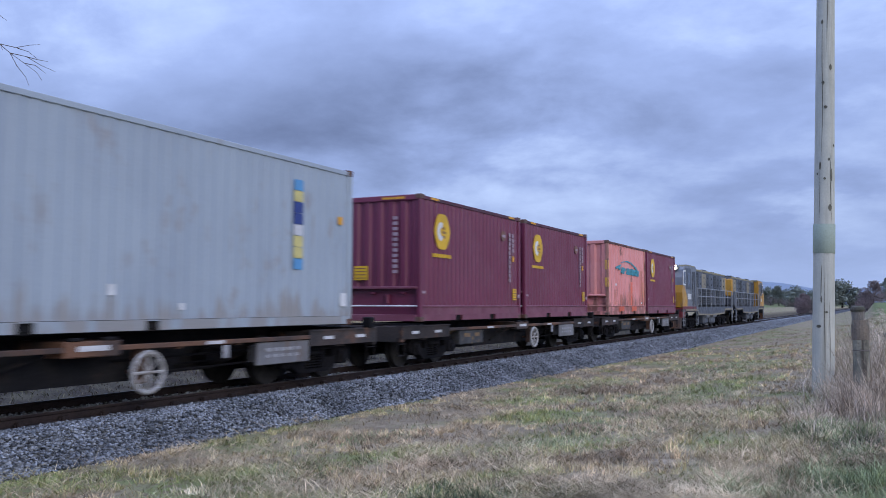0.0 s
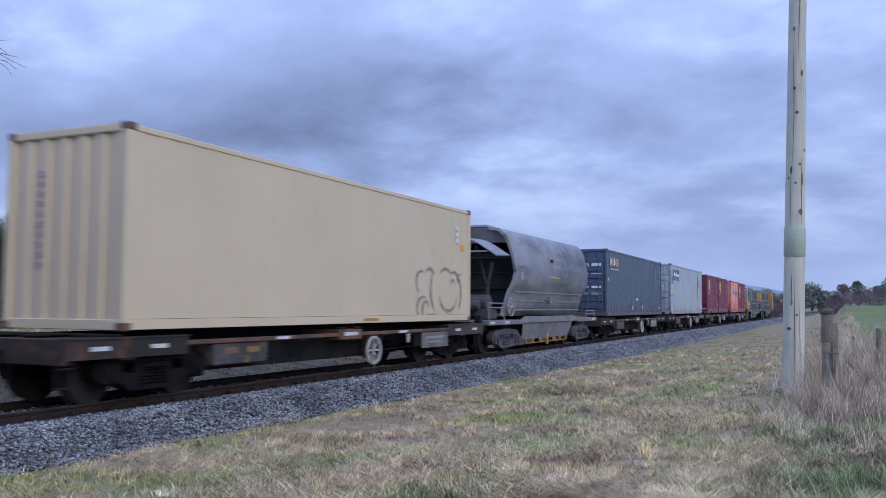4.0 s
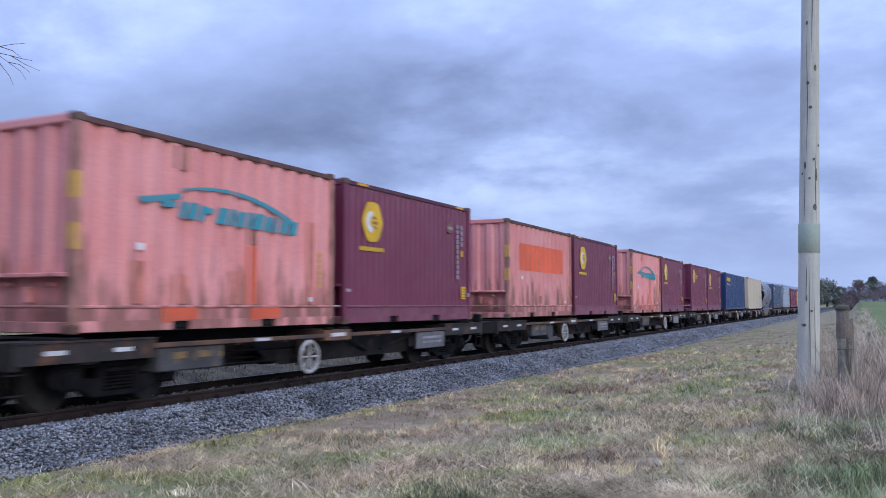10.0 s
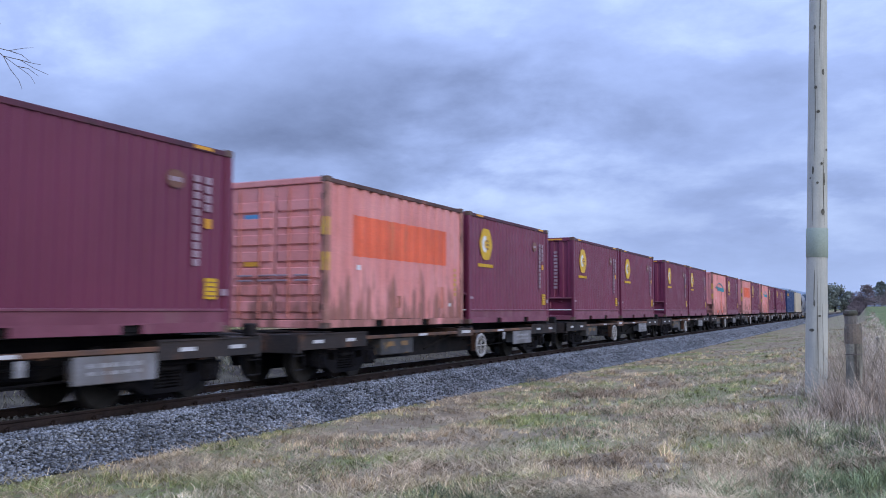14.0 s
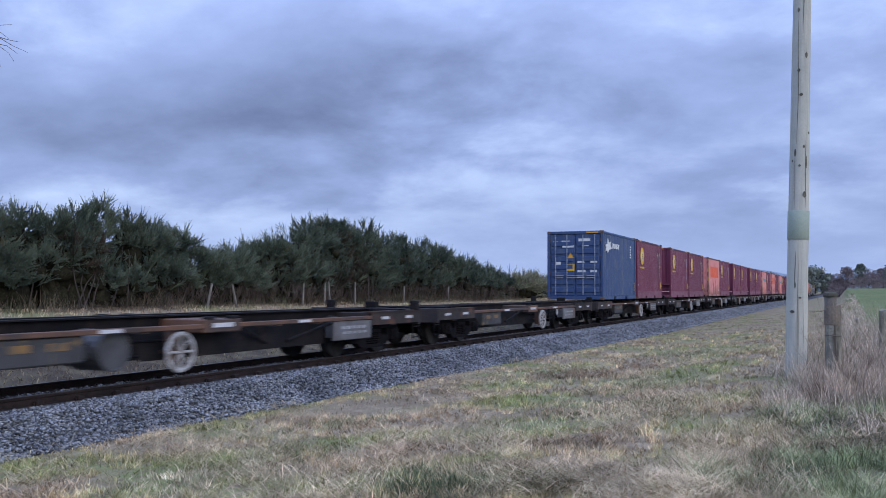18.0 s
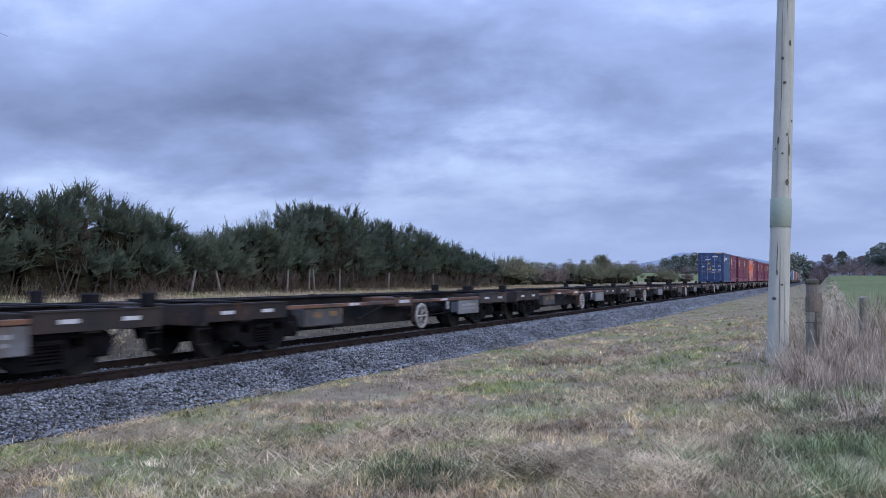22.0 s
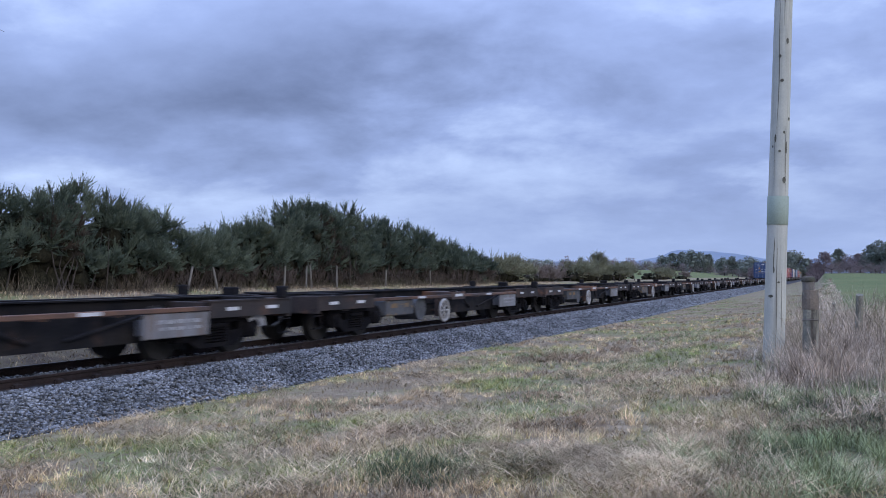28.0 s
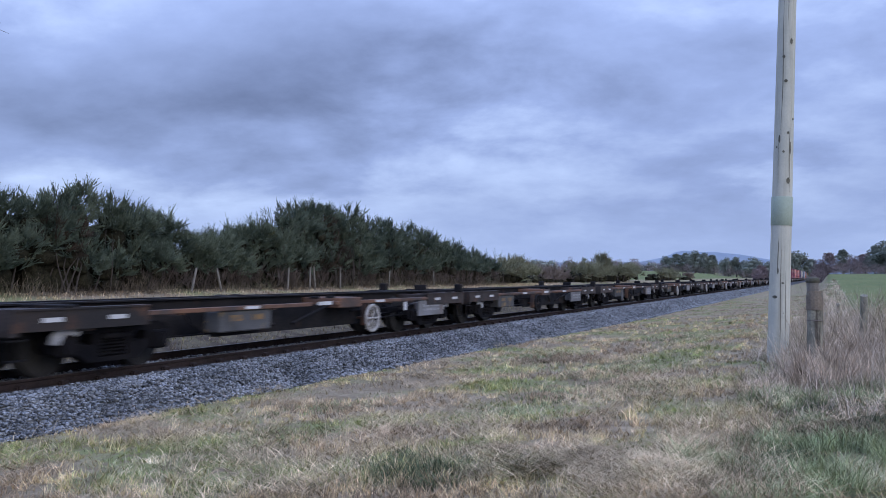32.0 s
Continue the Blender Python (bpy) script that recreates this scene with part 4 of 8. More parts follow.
def maroon_box(wide=False, bright=False):
    label = "maroon ribbed steel freight container with yellow round badge"
    if wide:
        label = "dark red ribbed freight container with badge and side lettering"
    c = container("freight_container", label, 6.058, M["maroon"], 0.235, 0.024, "recess", M["maroon_ledge"], flat=0.4, end_pitch=0.3, top=M["maroon_rail"])
    emblem(c, -2.03 if wide else -1.97, 2.14 if wide else 2.10, 0.43, M["faded_yellow"] if wide else M["yellow"], M["pale_yellow"] if wide else M["white"], wide)
    pts = [(1.78 + 0.19 * math.cos(i * math.pi / 10), 2.28 + 0.14 * math.sin(i * math.pi / 10)) for i in range(20)]
    oval = part("oval_mark", Solid().slab(pts, -1.219, -1.212), M["brown"], c, "brown oval mark")
    part("oval_lettering", Solid().box(1.66, 1.9, -1.224, -1.2195, 2.24, 2.31), M["pale"], oval)
    bars(c, "lettering", M["pale"], 2.23, 1.02, 2.42, 11, 0.13, 0.78, label="column of illegible pale characters")
    bars(c, "lettering", M["pale"], 2.47, 1.86, 2.42, 4, 0.13, 0.78, label="column of illegible pale characters")
    part("hazard_label", plate(2.41, 2.55, 1.60, 1.75), M["gold"], c, "orange square label")
    tall = part("data_plate", plate(2.44, 2.70, 0.52, 0.84), M["yellow"], c, "yellow data plate")
    for i in range(4):
        part("data_line", Solid().box(2.47, 2.67, -1.2255, -1.2195, 0.56 + i * 0.07, 0.58 + i * 0.07), M["brown"], tall)
    part("edge_mark", plate(2.80, 2.93, 0.58, 0.68, -1.2195), M["pale"], c)
    part("edge_mark", plate(-2.98, -2.80, 0.64, 0.70, -1.2195), M["pale"], c)
    for x in (-2.35, 2.35):
        part("top_mark", plate(x - 0.2, x + 0.2, CH - 0.09, CH - 0.04), M["gold"], c, "yellow stripe on the top rail")
    h = 3.029
    plate_end = part("end_plate", Solid().box(-h - 0.008, -h + 0.0, 0.18, 0.55, 0.95, 1.28), M["yellow"], c, "yellow end plate")
    s = Solid()
    for i in range(4):
        s.box(-h - 0.013, -h - 0.0085, 0.22, 0.51, 0.99 + i * 0.075, 1.01 + i * 0.075)
    part("end_plate_lines", s, M["brown"], plate_end)
    end_bars(c, "lettering", M["pale"], -h + 0.004, -0.55, 1.1, 2.45, 11, 0.13, "column of illegible pale characters")
    part("top_mark", Solid().box(-h - 0.008, -h, -0.8, -0.2, CH - 0.1, CH - 0.05), M["gold"], c, "yellow stripe on the end rail")
    return c


def pink_box(decor, doors=False):
    label = {"teal": "faded pink ribbed freight container with teal mark and rust streaks",
             "orange": "faded pink ribbed freight container with fresh orange panel"}[decor]
    c = container("freight_container", label, 6.058, M["pink"], 0.41, 0.05, "doors" if doors else "recess", M["pink"], flat=0.33, post=M["rust_post"], top=M["rust_rail"], bar=M["rust_post"], rod=M["pink_worn"])
    rib = 5.858 / 14

    def patch(k, n, z0, z1, mat, name, text):
        """Paint or rust over n ribs, lying on the pressed sheet."""
        a = -2.929 + k * rib
        part(name, Solid().wave("x", a, a + n * rib, z0, z1, -CW + 0.02, 0.05, rib, -1, 0.33, 0.004), M[mat], c, text)

    if decor == "teal":
        s = Solid()
        # worn slanted strokes: foot, width, height
        for foot, wide, tall in ((0.0, 0.30, 0.10), (0.36, 0.12, 0.25), (0.53, 0.20, 0.26), (0.78, 0.13, 0.24), (0.96, 0.16, 0.09), (1.18, 0.24, 0.26), (1.47, 0.12, 0.27), (1.64, 0.22, 0.25), (1.92, 0.11, 0.27), (2.08, 0.24, 0.27), (2.38, 0.18, 0.25), (2.62, 0.12, 0.27), (2.80, 0.24, 0.26), (3.10, 0.2, 0.24)):
            a, z = -1.52 + foot, 1.68 - 0.02 * foot
            if tall < 0.12:
                z += 0.13
            s.slab([(a, z), (a + wide, z), (a + wide + 0.35 * tall, z + tall), (a + 0.35 * tall, z + tall)], -1.222, -1.212)
        part("lettering", s, M["teal"], c, "slanted teal strokes, worn and illegible")
        s = Solid()
        arc = []
        for i in range(15):
            q = i / 14
            arc.append((-1.1 + 2.75 * q, 2.0 + 0.28 * math.sin(math.pi * (0.12 + 0.83 * q)) ** 0.9 - 0.16 * q))
        s.slab(arc + [(x, z - 0.03 - 0.07 * (i / 14)) for i, (x, z) in list(enumerate(arc))[::-1]], -1.222, -1.212)
        s.slab([(-1.95, 1.90), (-1.1, 2.04), (-1.1, 1.96), (-1.85, 1.82)], -1.222, -1.212)
        part("swoosh", s, M["teal"], c, "teal curved stroke")
        for a, b in ((-1.45, -0.7), (0.55, 1.35)):
            part("touched_up_paint", Solid().slab([(a, 0.125), (-1.21 if a < 0 else 0.85, 0.125), (-1.21 if a < 0 else 0.85, 0.16), (b, 0.16), (b, 0.34), (a, 0.34)], -1.2215, -1.2155), M["orange"], c, "fresh orange paint over the fork pocket")
        patch(4, 1, 2.40, 2.74, "rust_post", "rust_patch", "rust-brown square patch")
        patch(8, 1, 0.40, 1.36, "orange", "touched_up_paint", "fresh orange paint patch")
        patch(8, 1, 1.37, 1.62, "rust_patch", "rust_patch", "rust-brown square patch")
        for k, z0, z1, mat in ((2, 0.40, 1.0, "pink_worn"), (4, 0.40, 0.82, "pink_worn"), (7, 0.40, 0.92, "pink_worn"), (12, 0.40, 1.9, "pink_worn")):
            patch(k, 1, z0, z1, mat, "rust_patch", "worn rusty patch on the ribs")
    else:
        patch(2, 10, 1.42, 2.24, "orange", "painted_panel", "fresh orange rectangle over old lettering")
        for k, z0, z1, mat in ((6, 0.40, 0.66, "rust_patch"), (11, 0.40, 0.9, "pink_worn")):
            patch(k, 1, z0, z1, mat, "rust_patch", "worn rusty patch on the ribs")
    for z in (1.35, 2.02):
        part("hazard_label", Solid().box(-3.04, -3.03, -1.19, -1.10, z - 0.25, z + 0.1), M["worn_gold"], c, "yellow corner label")
        part("hazard_label", plate(-3.02, -2.92, z - 0.25, z + 0.1, -1.2195), M["worn_gold"], c, "yellow corner label")
    bars(c, "lettering", M["worn_gold"], 2.55, 0.7, 1.4, 6, 0.1, label="worn yellowish lettering")
    stickers_white(c, [(2.2, 2.32, 0.44, 0.52), (-1.95, -1.82, 1.15, 1.25)])
    if doors:
        for z in (1.2, 2.0):
            part("door_label", Solid().box(-3.02, -3.012, 0.35, 0.75, z, z + 0.22), M["gold" if z < 1.5 else "skyblue"], c)
    return c


def silver_box():
    c = container("freight_container", "pale grey forty-foot freight container with rust stains", 12.192, M["silver"], 0.28, 0.013, "doors", flat=0.36, height=2.99, rod=M["silver"], gaps=True)
    sign = part("brand_plate", plate(-5.35, -3.3, 2.05, 2.66), M["deepblue"], c, "dark blue sign with pale strokes")
    for i, (wide, tall) in enumerate(((0.19, 0.30), (0.15, 0.19), (0.15, 0.19), (0.10, 0.12), (0.20, 0.30), (0.15, 0.19), (0.15, 0.19), (0.14, 0.19), (0.16, 0.19))):
        a = -5.2 + i * 0.205
        z = 2.30 - 0.008 * i
        part("brand_stroke", Solid().slab([(a, z), (a + wide, z), (a + wide + 0.05, z + tall * 0.55), (a + wide, z + tall), (a + 0.06, z + tall)], -1.2255, -1.2195), M["white"], sign)
    s = Solid().slab([(-5.3, 2.12), (-4.6, 2.22), (-3.9, 2.12), (-3.35, 2.18), (-3.35, 2.1), (-5.3, 2.08)], -1.2255, -1.2195)
    part("brand_wave", s, M["skyblue"], sign)
    for x in (4.35, -5.75):
        cols = ["skyblue", "pale_yellow", "pale_yellow", "faint", "deepblue", "deepblue", "pale_yellow", "skyblue"]
        for i, k in enumerate(cols):
            z = 1.0 + i * 0.2
            part("route_label", plate(x - 0.13, x + 0.13, z, z + 0.19), M[k], c, "small coloured label")
    stickers_white(c, [(5.7, 5.9, 0.35, 0.6), (0.2, 0.3, 0.5, 0.65), (-6.0, -5.8, 0.2, 0.42), (-6.05, -5.9, 1.2, 1.4), (1.5, 1.6, 0.3, 0.4)])
    part("hazard_label", plate(5.6, 5.75, 1.9, 2.05), M["gold"], c)
    h = 6.096
    for y, z, w, k in ((0.75, 2.15, 0.3, "skyblue"), (0.3, 2.2, 0.25, "skyblue"), (-0.4, 1.95, 0.25, "white"), (-0.75, 1.6, 0.22, "white"), (0.5, 1.6, 0.2, "deepblue"), (-0.45, 1.3, 0.3, "white")):
        part("door_label", Solid().box(-h + 0.005, -h + 0.014, y - w / 2, y + w / 2, z, z + 0.16), M[k], c)
    return c


def slate_box():
    c = container("freight_container", "slate blue forty-foot freight container with rust stains", 12.192, M["slate"], 0.28, 0.036, "doors", post=M["slate"], rod=M["slate"])
    for i in range(3):
        a = -5.55 + i * 0.33
        part("brand_stroke", Solid().slab([(a, 2.2), (a + 0.17, 2.2), (a + 0.3, 2.38), (a + 0.2, 2.56), (a + 0.06, 2.5)], -1.222, -1.212), M["dim_print"] if i == 1 else M["faint"], c)
    for k in range(4):
        part("brand_block", plate(-4.5, -4.08 + 0.03 * (k % 2), 2.2 + k * 0.09, 2.265 + k * 0.09), M["worn_gold"], c, "worn orange bar")
    part("brand_line", plate(-5.5, -4.0, 2.03, 2.07), M["faint"], c)
    bars(c, "lettering", M["dim_print"], 4.5, 1.15, 2.5, 11, 0.13, 0.8, label="column of illegible white characters")
    bars(c, "lettering", M["dim_print"], 5.55, 2.05, 2.55, 4, 0.13, 0.8)
    part("hazard_label", plate(5.5, 5.66, 1.77, 1.9), M["worn_gold"], c)
    stickers_white(c, [(-0.35, -0.1, 0.72, 0.84), (-1.25, -1.08, 0.28, 0.46), (0.9, 1.05, 0.3, 0.48), (5.3, 5.5, 0.3, 0.42), (-5.9, -5.75, 1.5, 1.65)], mat="faint")
    for x, z, w_, t_ in ((-1.5, 0.45, 0.5, 0.35), (-0.6, 0.3, 0.4, 0.3), (0.6, 0.55, 0.35, 0.2), (2.2, 0.7, 0.25, 0.08), (-2.6, 0.85, 0.3, 0.07), (3.1, 0.35, 0.2, 0.25)):
        pts = [(x + w_ * 0.5 * math.cos(a) * (1 + 0.3 * math.sin(3 * a + x)), z + t_ * 0.5 * math.sin(a) * (1 + 0.25 * math.cos(2 * a))) for a in [i * math.pi / 8 for i in range(16)]]
        part("scuff", Solid().slab(pts, -1.2035, -1.2005), M["dirt"], c, "dark scuffed patch on the side")
    h = 6.096
    for y, w in ((-0.25, 0.32), (-0.75, 0.42), (0.8, 0.22), (0.4, 0.2)):
        for z in (0.95, 1.2, 1.7, 2.15):
            if (y > 0 and z in (0.95, 2.15)):
                continue
            part("print_block", Solid().box(-h + 0.002, -h + 0.012, y - w / 2, y + w / 2, z, z + 0.13), M["white"], c, "illegible white print")
    return c


def cream_box():
    c = container("freight_container", "cream forty-foot freight container with grey scrawl", 12.192, M["cream"], 0.55, 0.006, "wall", flat=0.46, end_pitch=0.4, height=2.955)
    bars(c, "lettering", M["faint"], 5.22, 2.02, 2.52, 3, 0.22)
    part("hazard_label", plate(5.48, 5.68, 1.84, 2.0), M["gold"], c)
    # two sprayed loops, each stroke fading in width towards its ends
    strokes = ((3.18, 0.95, 0.27, 0.26, 60, 250), (3.62, 1.05, 0.26, 0.24, 25, 150), (3.98, 0.78, 0.28, 0.48, 105, 265), (3.30, 0.34, 0.34, 0.26, 60, 235), (3.42, 0.30, 0.16, 0.2, 0, 300), (3.72, 0.28, 0.22, 0.14, 200, 350),
               (4.72, 0.76, 0.56, 0.50, 195, 345), (4.55, 1.02, 0.42, 0.30, 35, 145), (5.05, 1.0, 0.30, 0.26, 20, 130), (4.98, 0.95, 0.13, 0.10, 0, 190), (5.28, 0.72, 0.22, 0.42, -70, 75), (5.45, 1.1, 0.16, 0.1, 60, 260))
    for cx, cz, rx, rz, a0, a1 in strokes:
        s = Solid()
        n = 16
        out, inn = [], []
        for i in range(n + 1):
            a = radians(a0 + (a1 - a0) * i / n)
            w = 0.008 + 0.034 * math.sin(math.pi * i / n) + 0.008 * math.sin(i * 1.7 + cx * 3)
            out.append((cx + (rx + w) * math.cos(a), cz + (rz + w) * math.sin(a)))
            inn.append((cx + (rx - w) * math.cos(a), cz + (rz - w) * math.sin(a)))
        for i in range(n):
            s.add([(p[0], -1.2095, p[1]) for p in (out[i], out[i + 1], inn[i + 1], inn[i])], [(0, 1, 2, 3)])
        part("spray_stroke", s, M["scrawl"], c, "grey sprayed looping line")
    part("fork_mark", Solid().box(0.5, 1.1, -1.225, -1.212, 0.06, 0.115), M["worn_yellow"], c, "yellow mark on the bottom rail")
    h = 6.096
    end_bars(c, "lettering", M["pale"], -h + 0.02, 0.5, 0.9, 2.4, 10, 0.12)
    return c


def navy_box():
    c = container("freight_container", "dark navy forty-foot freight container with orange lettering", 12.192, M["navy"], 0.28, 0.024, "wall", end_pitch=0.33)
    s = Solid()
    for i in range(5):
        a = -5.45 + i * 0.37
        s.ring((a + 0.17, -1.214, 2.36), (0, 1, 0), 0.12, 0.045, 14, 6)
        s.box(a + 0.04, a + 0.3, -1.222, -1.212, 2.33, 2.39)
    part("brand_strokes", s, M["gold"], c, "orange rounded lettering shapes")
    s = Solid()
    for i in range(2):
        s.box(-5.3 + i * 0.2, -5.14 + i * 0.2, -1.22, -1.212, 1.98, 2.07)
    s.box(-4.45, -3.75, -1.22, -1.212, 1.92, 1.99)
    part("brand_line", s, M["white"], c)
    part("brand_dot", plate(-4.9, -4.5, 1.95, 2.09), M["red"], c, "small red block")
    h = 6.096
    end_bars(c, "lettering", M["white"], -h + 0.004, -0.32, 1.05, 2.5, 13, 0.13, "column of illegible white characters")
    tri = Solid().add([(-h - 0.006, 0.75, 0.24), (-h - 0.006, 1.0, 0.24), (-h - 0.006, 0.875, 0.45)], [(0, 1, 2)])
    part("warning_sign", tri, M["gold"], c, "yellow triangular sign")
    bars(c, "lettering", M["white"], 5.55, 0.95, 2.3, 10, 0.08)
    part("top_mark", Solid().box(-h - 0.008, -h, -1.0, -0.3, CH - 0.1, CH - 0.04), M["gold"], c)
    part("hazard_label", plate(5.5, 5.6, 0.9, 1.1), M["gold"], c)
    return c


def blue_box():
    c = container("freight_container", "blue twenty-foot freight container with door end", 6.058, M["blue"], 0.28, 0.036, "doors", post=M["blue"], rod=M["rod"])
    h = 3.029
    s = Solid()
    s.slab([(-2.75, 2.0), (-2.5, 2.08), (-2.3, 1.98), (-2.05, 2.12), (-1.6, 2.2), (-1.85, 2.32), (-1.75, 2.5), (-2.1, 2.42), (-2.3, 2.6), (-2.4, 2.35), (-2.8, 2.3), (-2.55, 2.2)], -1.222, -1.212)
    part("brand_shape", s, M["white"], c, "white leaping shape")
    s = Solid()
    for i in range(4):
        s.slab([(-1.55 + i * 0.32, 2.2), (-1.33 + i * 0.32, 2.2), (-1.25 + i * 0.32, 2.42), (-1.47 + i * 0.32, 2.42)], -1.222, -1.212)
    part("brand_strokes", s, M["white"], c)
    bars(c, "lettering", M["white"], 1.9, 1.9, 2.5, 5, 0.2)
    bars(c, "lettering", M["gold"], 2.65, 0.4, 0.8, 4, 0.1)
    for y, z, w, hh in ((0.85, 2.3, 0.22, 0.16), (0.4, 2.35, 0.4, 0.14), (0.3, 2.2, 0.5, 0.1), (-0.4, 2.45, 0.5, 0.12), (-0.45, 2.25, 0.3, 0.09), (0.7, 1.7, 0.24, 0.08), (0.75, 1.3, 0.24, 0.3), (-0.25, 1.55, 0.3, 0.1), (-0.3, 1.35, 0.3, 0.1), (-0.28, 1.15, 0.35, 0.1), (-0.8, 1.55, 0.28, 0.1), (-0.8, 1.35, 0.28, 0.1), (-0.8, 1.15, 0.28, 0.1), (-0.25, 0.9, 0.3, 0.06)):
        part("print_block", Solid().box(-h + 0.002, -h + 0.012, y - w / 2, y + w / 2, z, z + hh), M["white"], c, "illegible white print")
    part("warning_sign", Solid().add([(-h - 0.002, 0.05, 1.75), (-h - 0.002, 0.33, 1.75), (-h - 0.002, 0.19, 1.98)], [(0, 1, 2)]), M["gold"], c, "yellow triangular sign")
    part("hazard_label", Solid().box(-h + 0.002, -h + 0.013, 0.02, 0.36, 1.2, 1.5), M["yellow"], c, "yellow square label")
    part("hazard_label", Solid().box(-h + 0.002, -h + 0.013, 0.55, 0.8, 1.02, 1.1), M["gold"], c)
    part("top_mark", Solid().box(-h - 0.008, -h, -1.0, -0.5, CH - 0.1, CH - 0.05), M["gold"], c)
    return c


# ---------------------------------------------------------------- rolling stock
WHEEL_R = 0.42
wheelsets = []


def wheelset_meshes():
    s = Solid()
    for side in (-1, 1):
        y = side * 0.535
        s.tube((0, y - 0.065, 0), (0, y + 0.065, 0), WHEEL_R, 28)
        s.tube((0, y - side * 0.065 - 0.014, 0), (0, y - side * 0.065 + 0.014, 0), WHEEL_R + 0.028, 28)
    s.tube((0, -0.95, 0), (0, 0.95, 0), 0.065, 10)
    hub = Solid()
    hub.tube((0, -0.65, 0), (0, 0.65, 0), 0.13, 12)
    return mesh("wheelset", s.v, s.f, M["tread"]), mesh("hub", hub.v, hub.f, M["bogie"])


WS, HUB = wheelset_meshes()


def bogie(parent, x, material, pale=0):
    """A two-axle bogie under a vehicle."""
    s = Solid().box(-0.22, 0.22, -0.92, 0.92, 0.42, 0.66, 0.03)
    s.tube((0, 0, 0.6), (0, 0, 0.74), 0.2, 14)
    b = part("bogie", s, material, parent)
    b.matrix_basis = pose(x, 0, 0)
    for side in (-1, 1):
        y0, y1 = sorted((side * 0.80, side * 0.98))
        f = Solid().slab([(-1.14, 0.44), (-1.12, 0.56), (-1.02, 0.65), (-0.86, 0.69), (-0.62, 0.70), (-0.62, 0.57), (-0.24, 0.57), (0.24, 0.57), (0.62, 0.57), (0.62, 0.70), (0.86, 0.69), (1.02, 0.65), (1.12, 0.56), (1.14, 0.44), (0.62, 0.44), (0.62, 0.565), (-0.62, 0.565), (-0.62, 0.44)], y0, y1)
        f.slab([(-0.62, 0.57), (-0.62, 0.70), (-0.34, 0.73), (0.34, 0.73), (0.62, 0.70), (0.62, 0.57)], y0, y1)
        for k in (-1, 1):
            f.box(min(k * 0.26, k * 0.36), max(k * 0.26, k * 0.36), y0 + 0.01, y1 - 0.01, 0.23, 0.575)
            f.slab([(k * x, z) for x, z in ((0.36, 0.41), (0.64, 0.438), (1.13, 0.438), (1.08, 0.33), (0.74, 0.33), (0.46, 0.165), (0.36, 0.165))][::k], y0, y1)
        f.box(-0.36, 0.36, y0, y1, 0.165, 0.235)
        f.box(-0.24, 0.24, min(side * 0.82, side * 1.03), max(side * 0.82, side * 1.03), 0.48, 0.555, 0.02)
        part("side_frame", f, material, b)
        coil = [(0.08 if j % 2 else 0.05, 0.24 + j * 0.024) for j in range(11)]
        for k in (-0.17, 0.0, 0.17):
            part("spring", Solid().lathe(coil, (k, side * 0.93, 0)), material, b)
        for k in (-0.875, 0.875):
            ab = Solid().box(k - 0.15, k + 0.15, min(side * 0.86, side * 1.06), max(side * 0.86, side * 1.06), 0.28, 0.56, 0.03)
            ab.tube((k, side * 1.05, WHEEL_R), (k, side * 1.1, WHEEL_R), 0.095, 12)
            part("axle_box", ab, material, b)
        if pale:
            rim = [(pale * 0.875 + r * math.cos(radians(a)), WHEEL_R + r * math.sin(radians(a))) for r, ways in ((0.34, range(50, 171, 20)), (0.17, range(170, 49, -20))) for a in ways]
            part("brake_guard", Solid().slab(rim, side * 1.09 - 0.012, side * 1.09 + 0.012), M["guard"], b, "pale painted curved guard")
    for k in (-0.875, 0.875):
        w = share("wheelset", WS, b, pose(k, 0, WHEEL_R))
        share("hub", HUB, w)
        wheelsets.append(w)
        br = Solid().box(k * 0.42 - 0.05, k * 0.42 + 0.05, -0.75, 0.75, 0.25, 0.33, 0.01)
        part("brake_beam", br, M["bogie"], b)
    return b


def coupler(parent, x, e, z=0.72):
    s = Solid().box(min(x, x + e * 0.34), max(x, x + e * 0.34), -0.07, 0.07, z - 0.09, z + 0.06, 0.015)
    s.box(min(x + e * 0.26, x + e * 0.46), max(x + e * 0.26, x + e * 0.46), -0.13, 0.11, z - 0.14, z + 0.12, 0.03)
    part("coupler", s, M["bogie"], parent)
    h = Solid()
    q = [(x, 0.4, z - 0.05), (x + e * 0.18, 0.42, z - 0.28), (x + e * 0.4, 0.4, z - 0.36)]
    for a, b in zip(q, q[1:]):
        h.tube(a, b, 0.025, 7)
    part("brake_hose", h, M["black"], parent, "black rubber air hose")


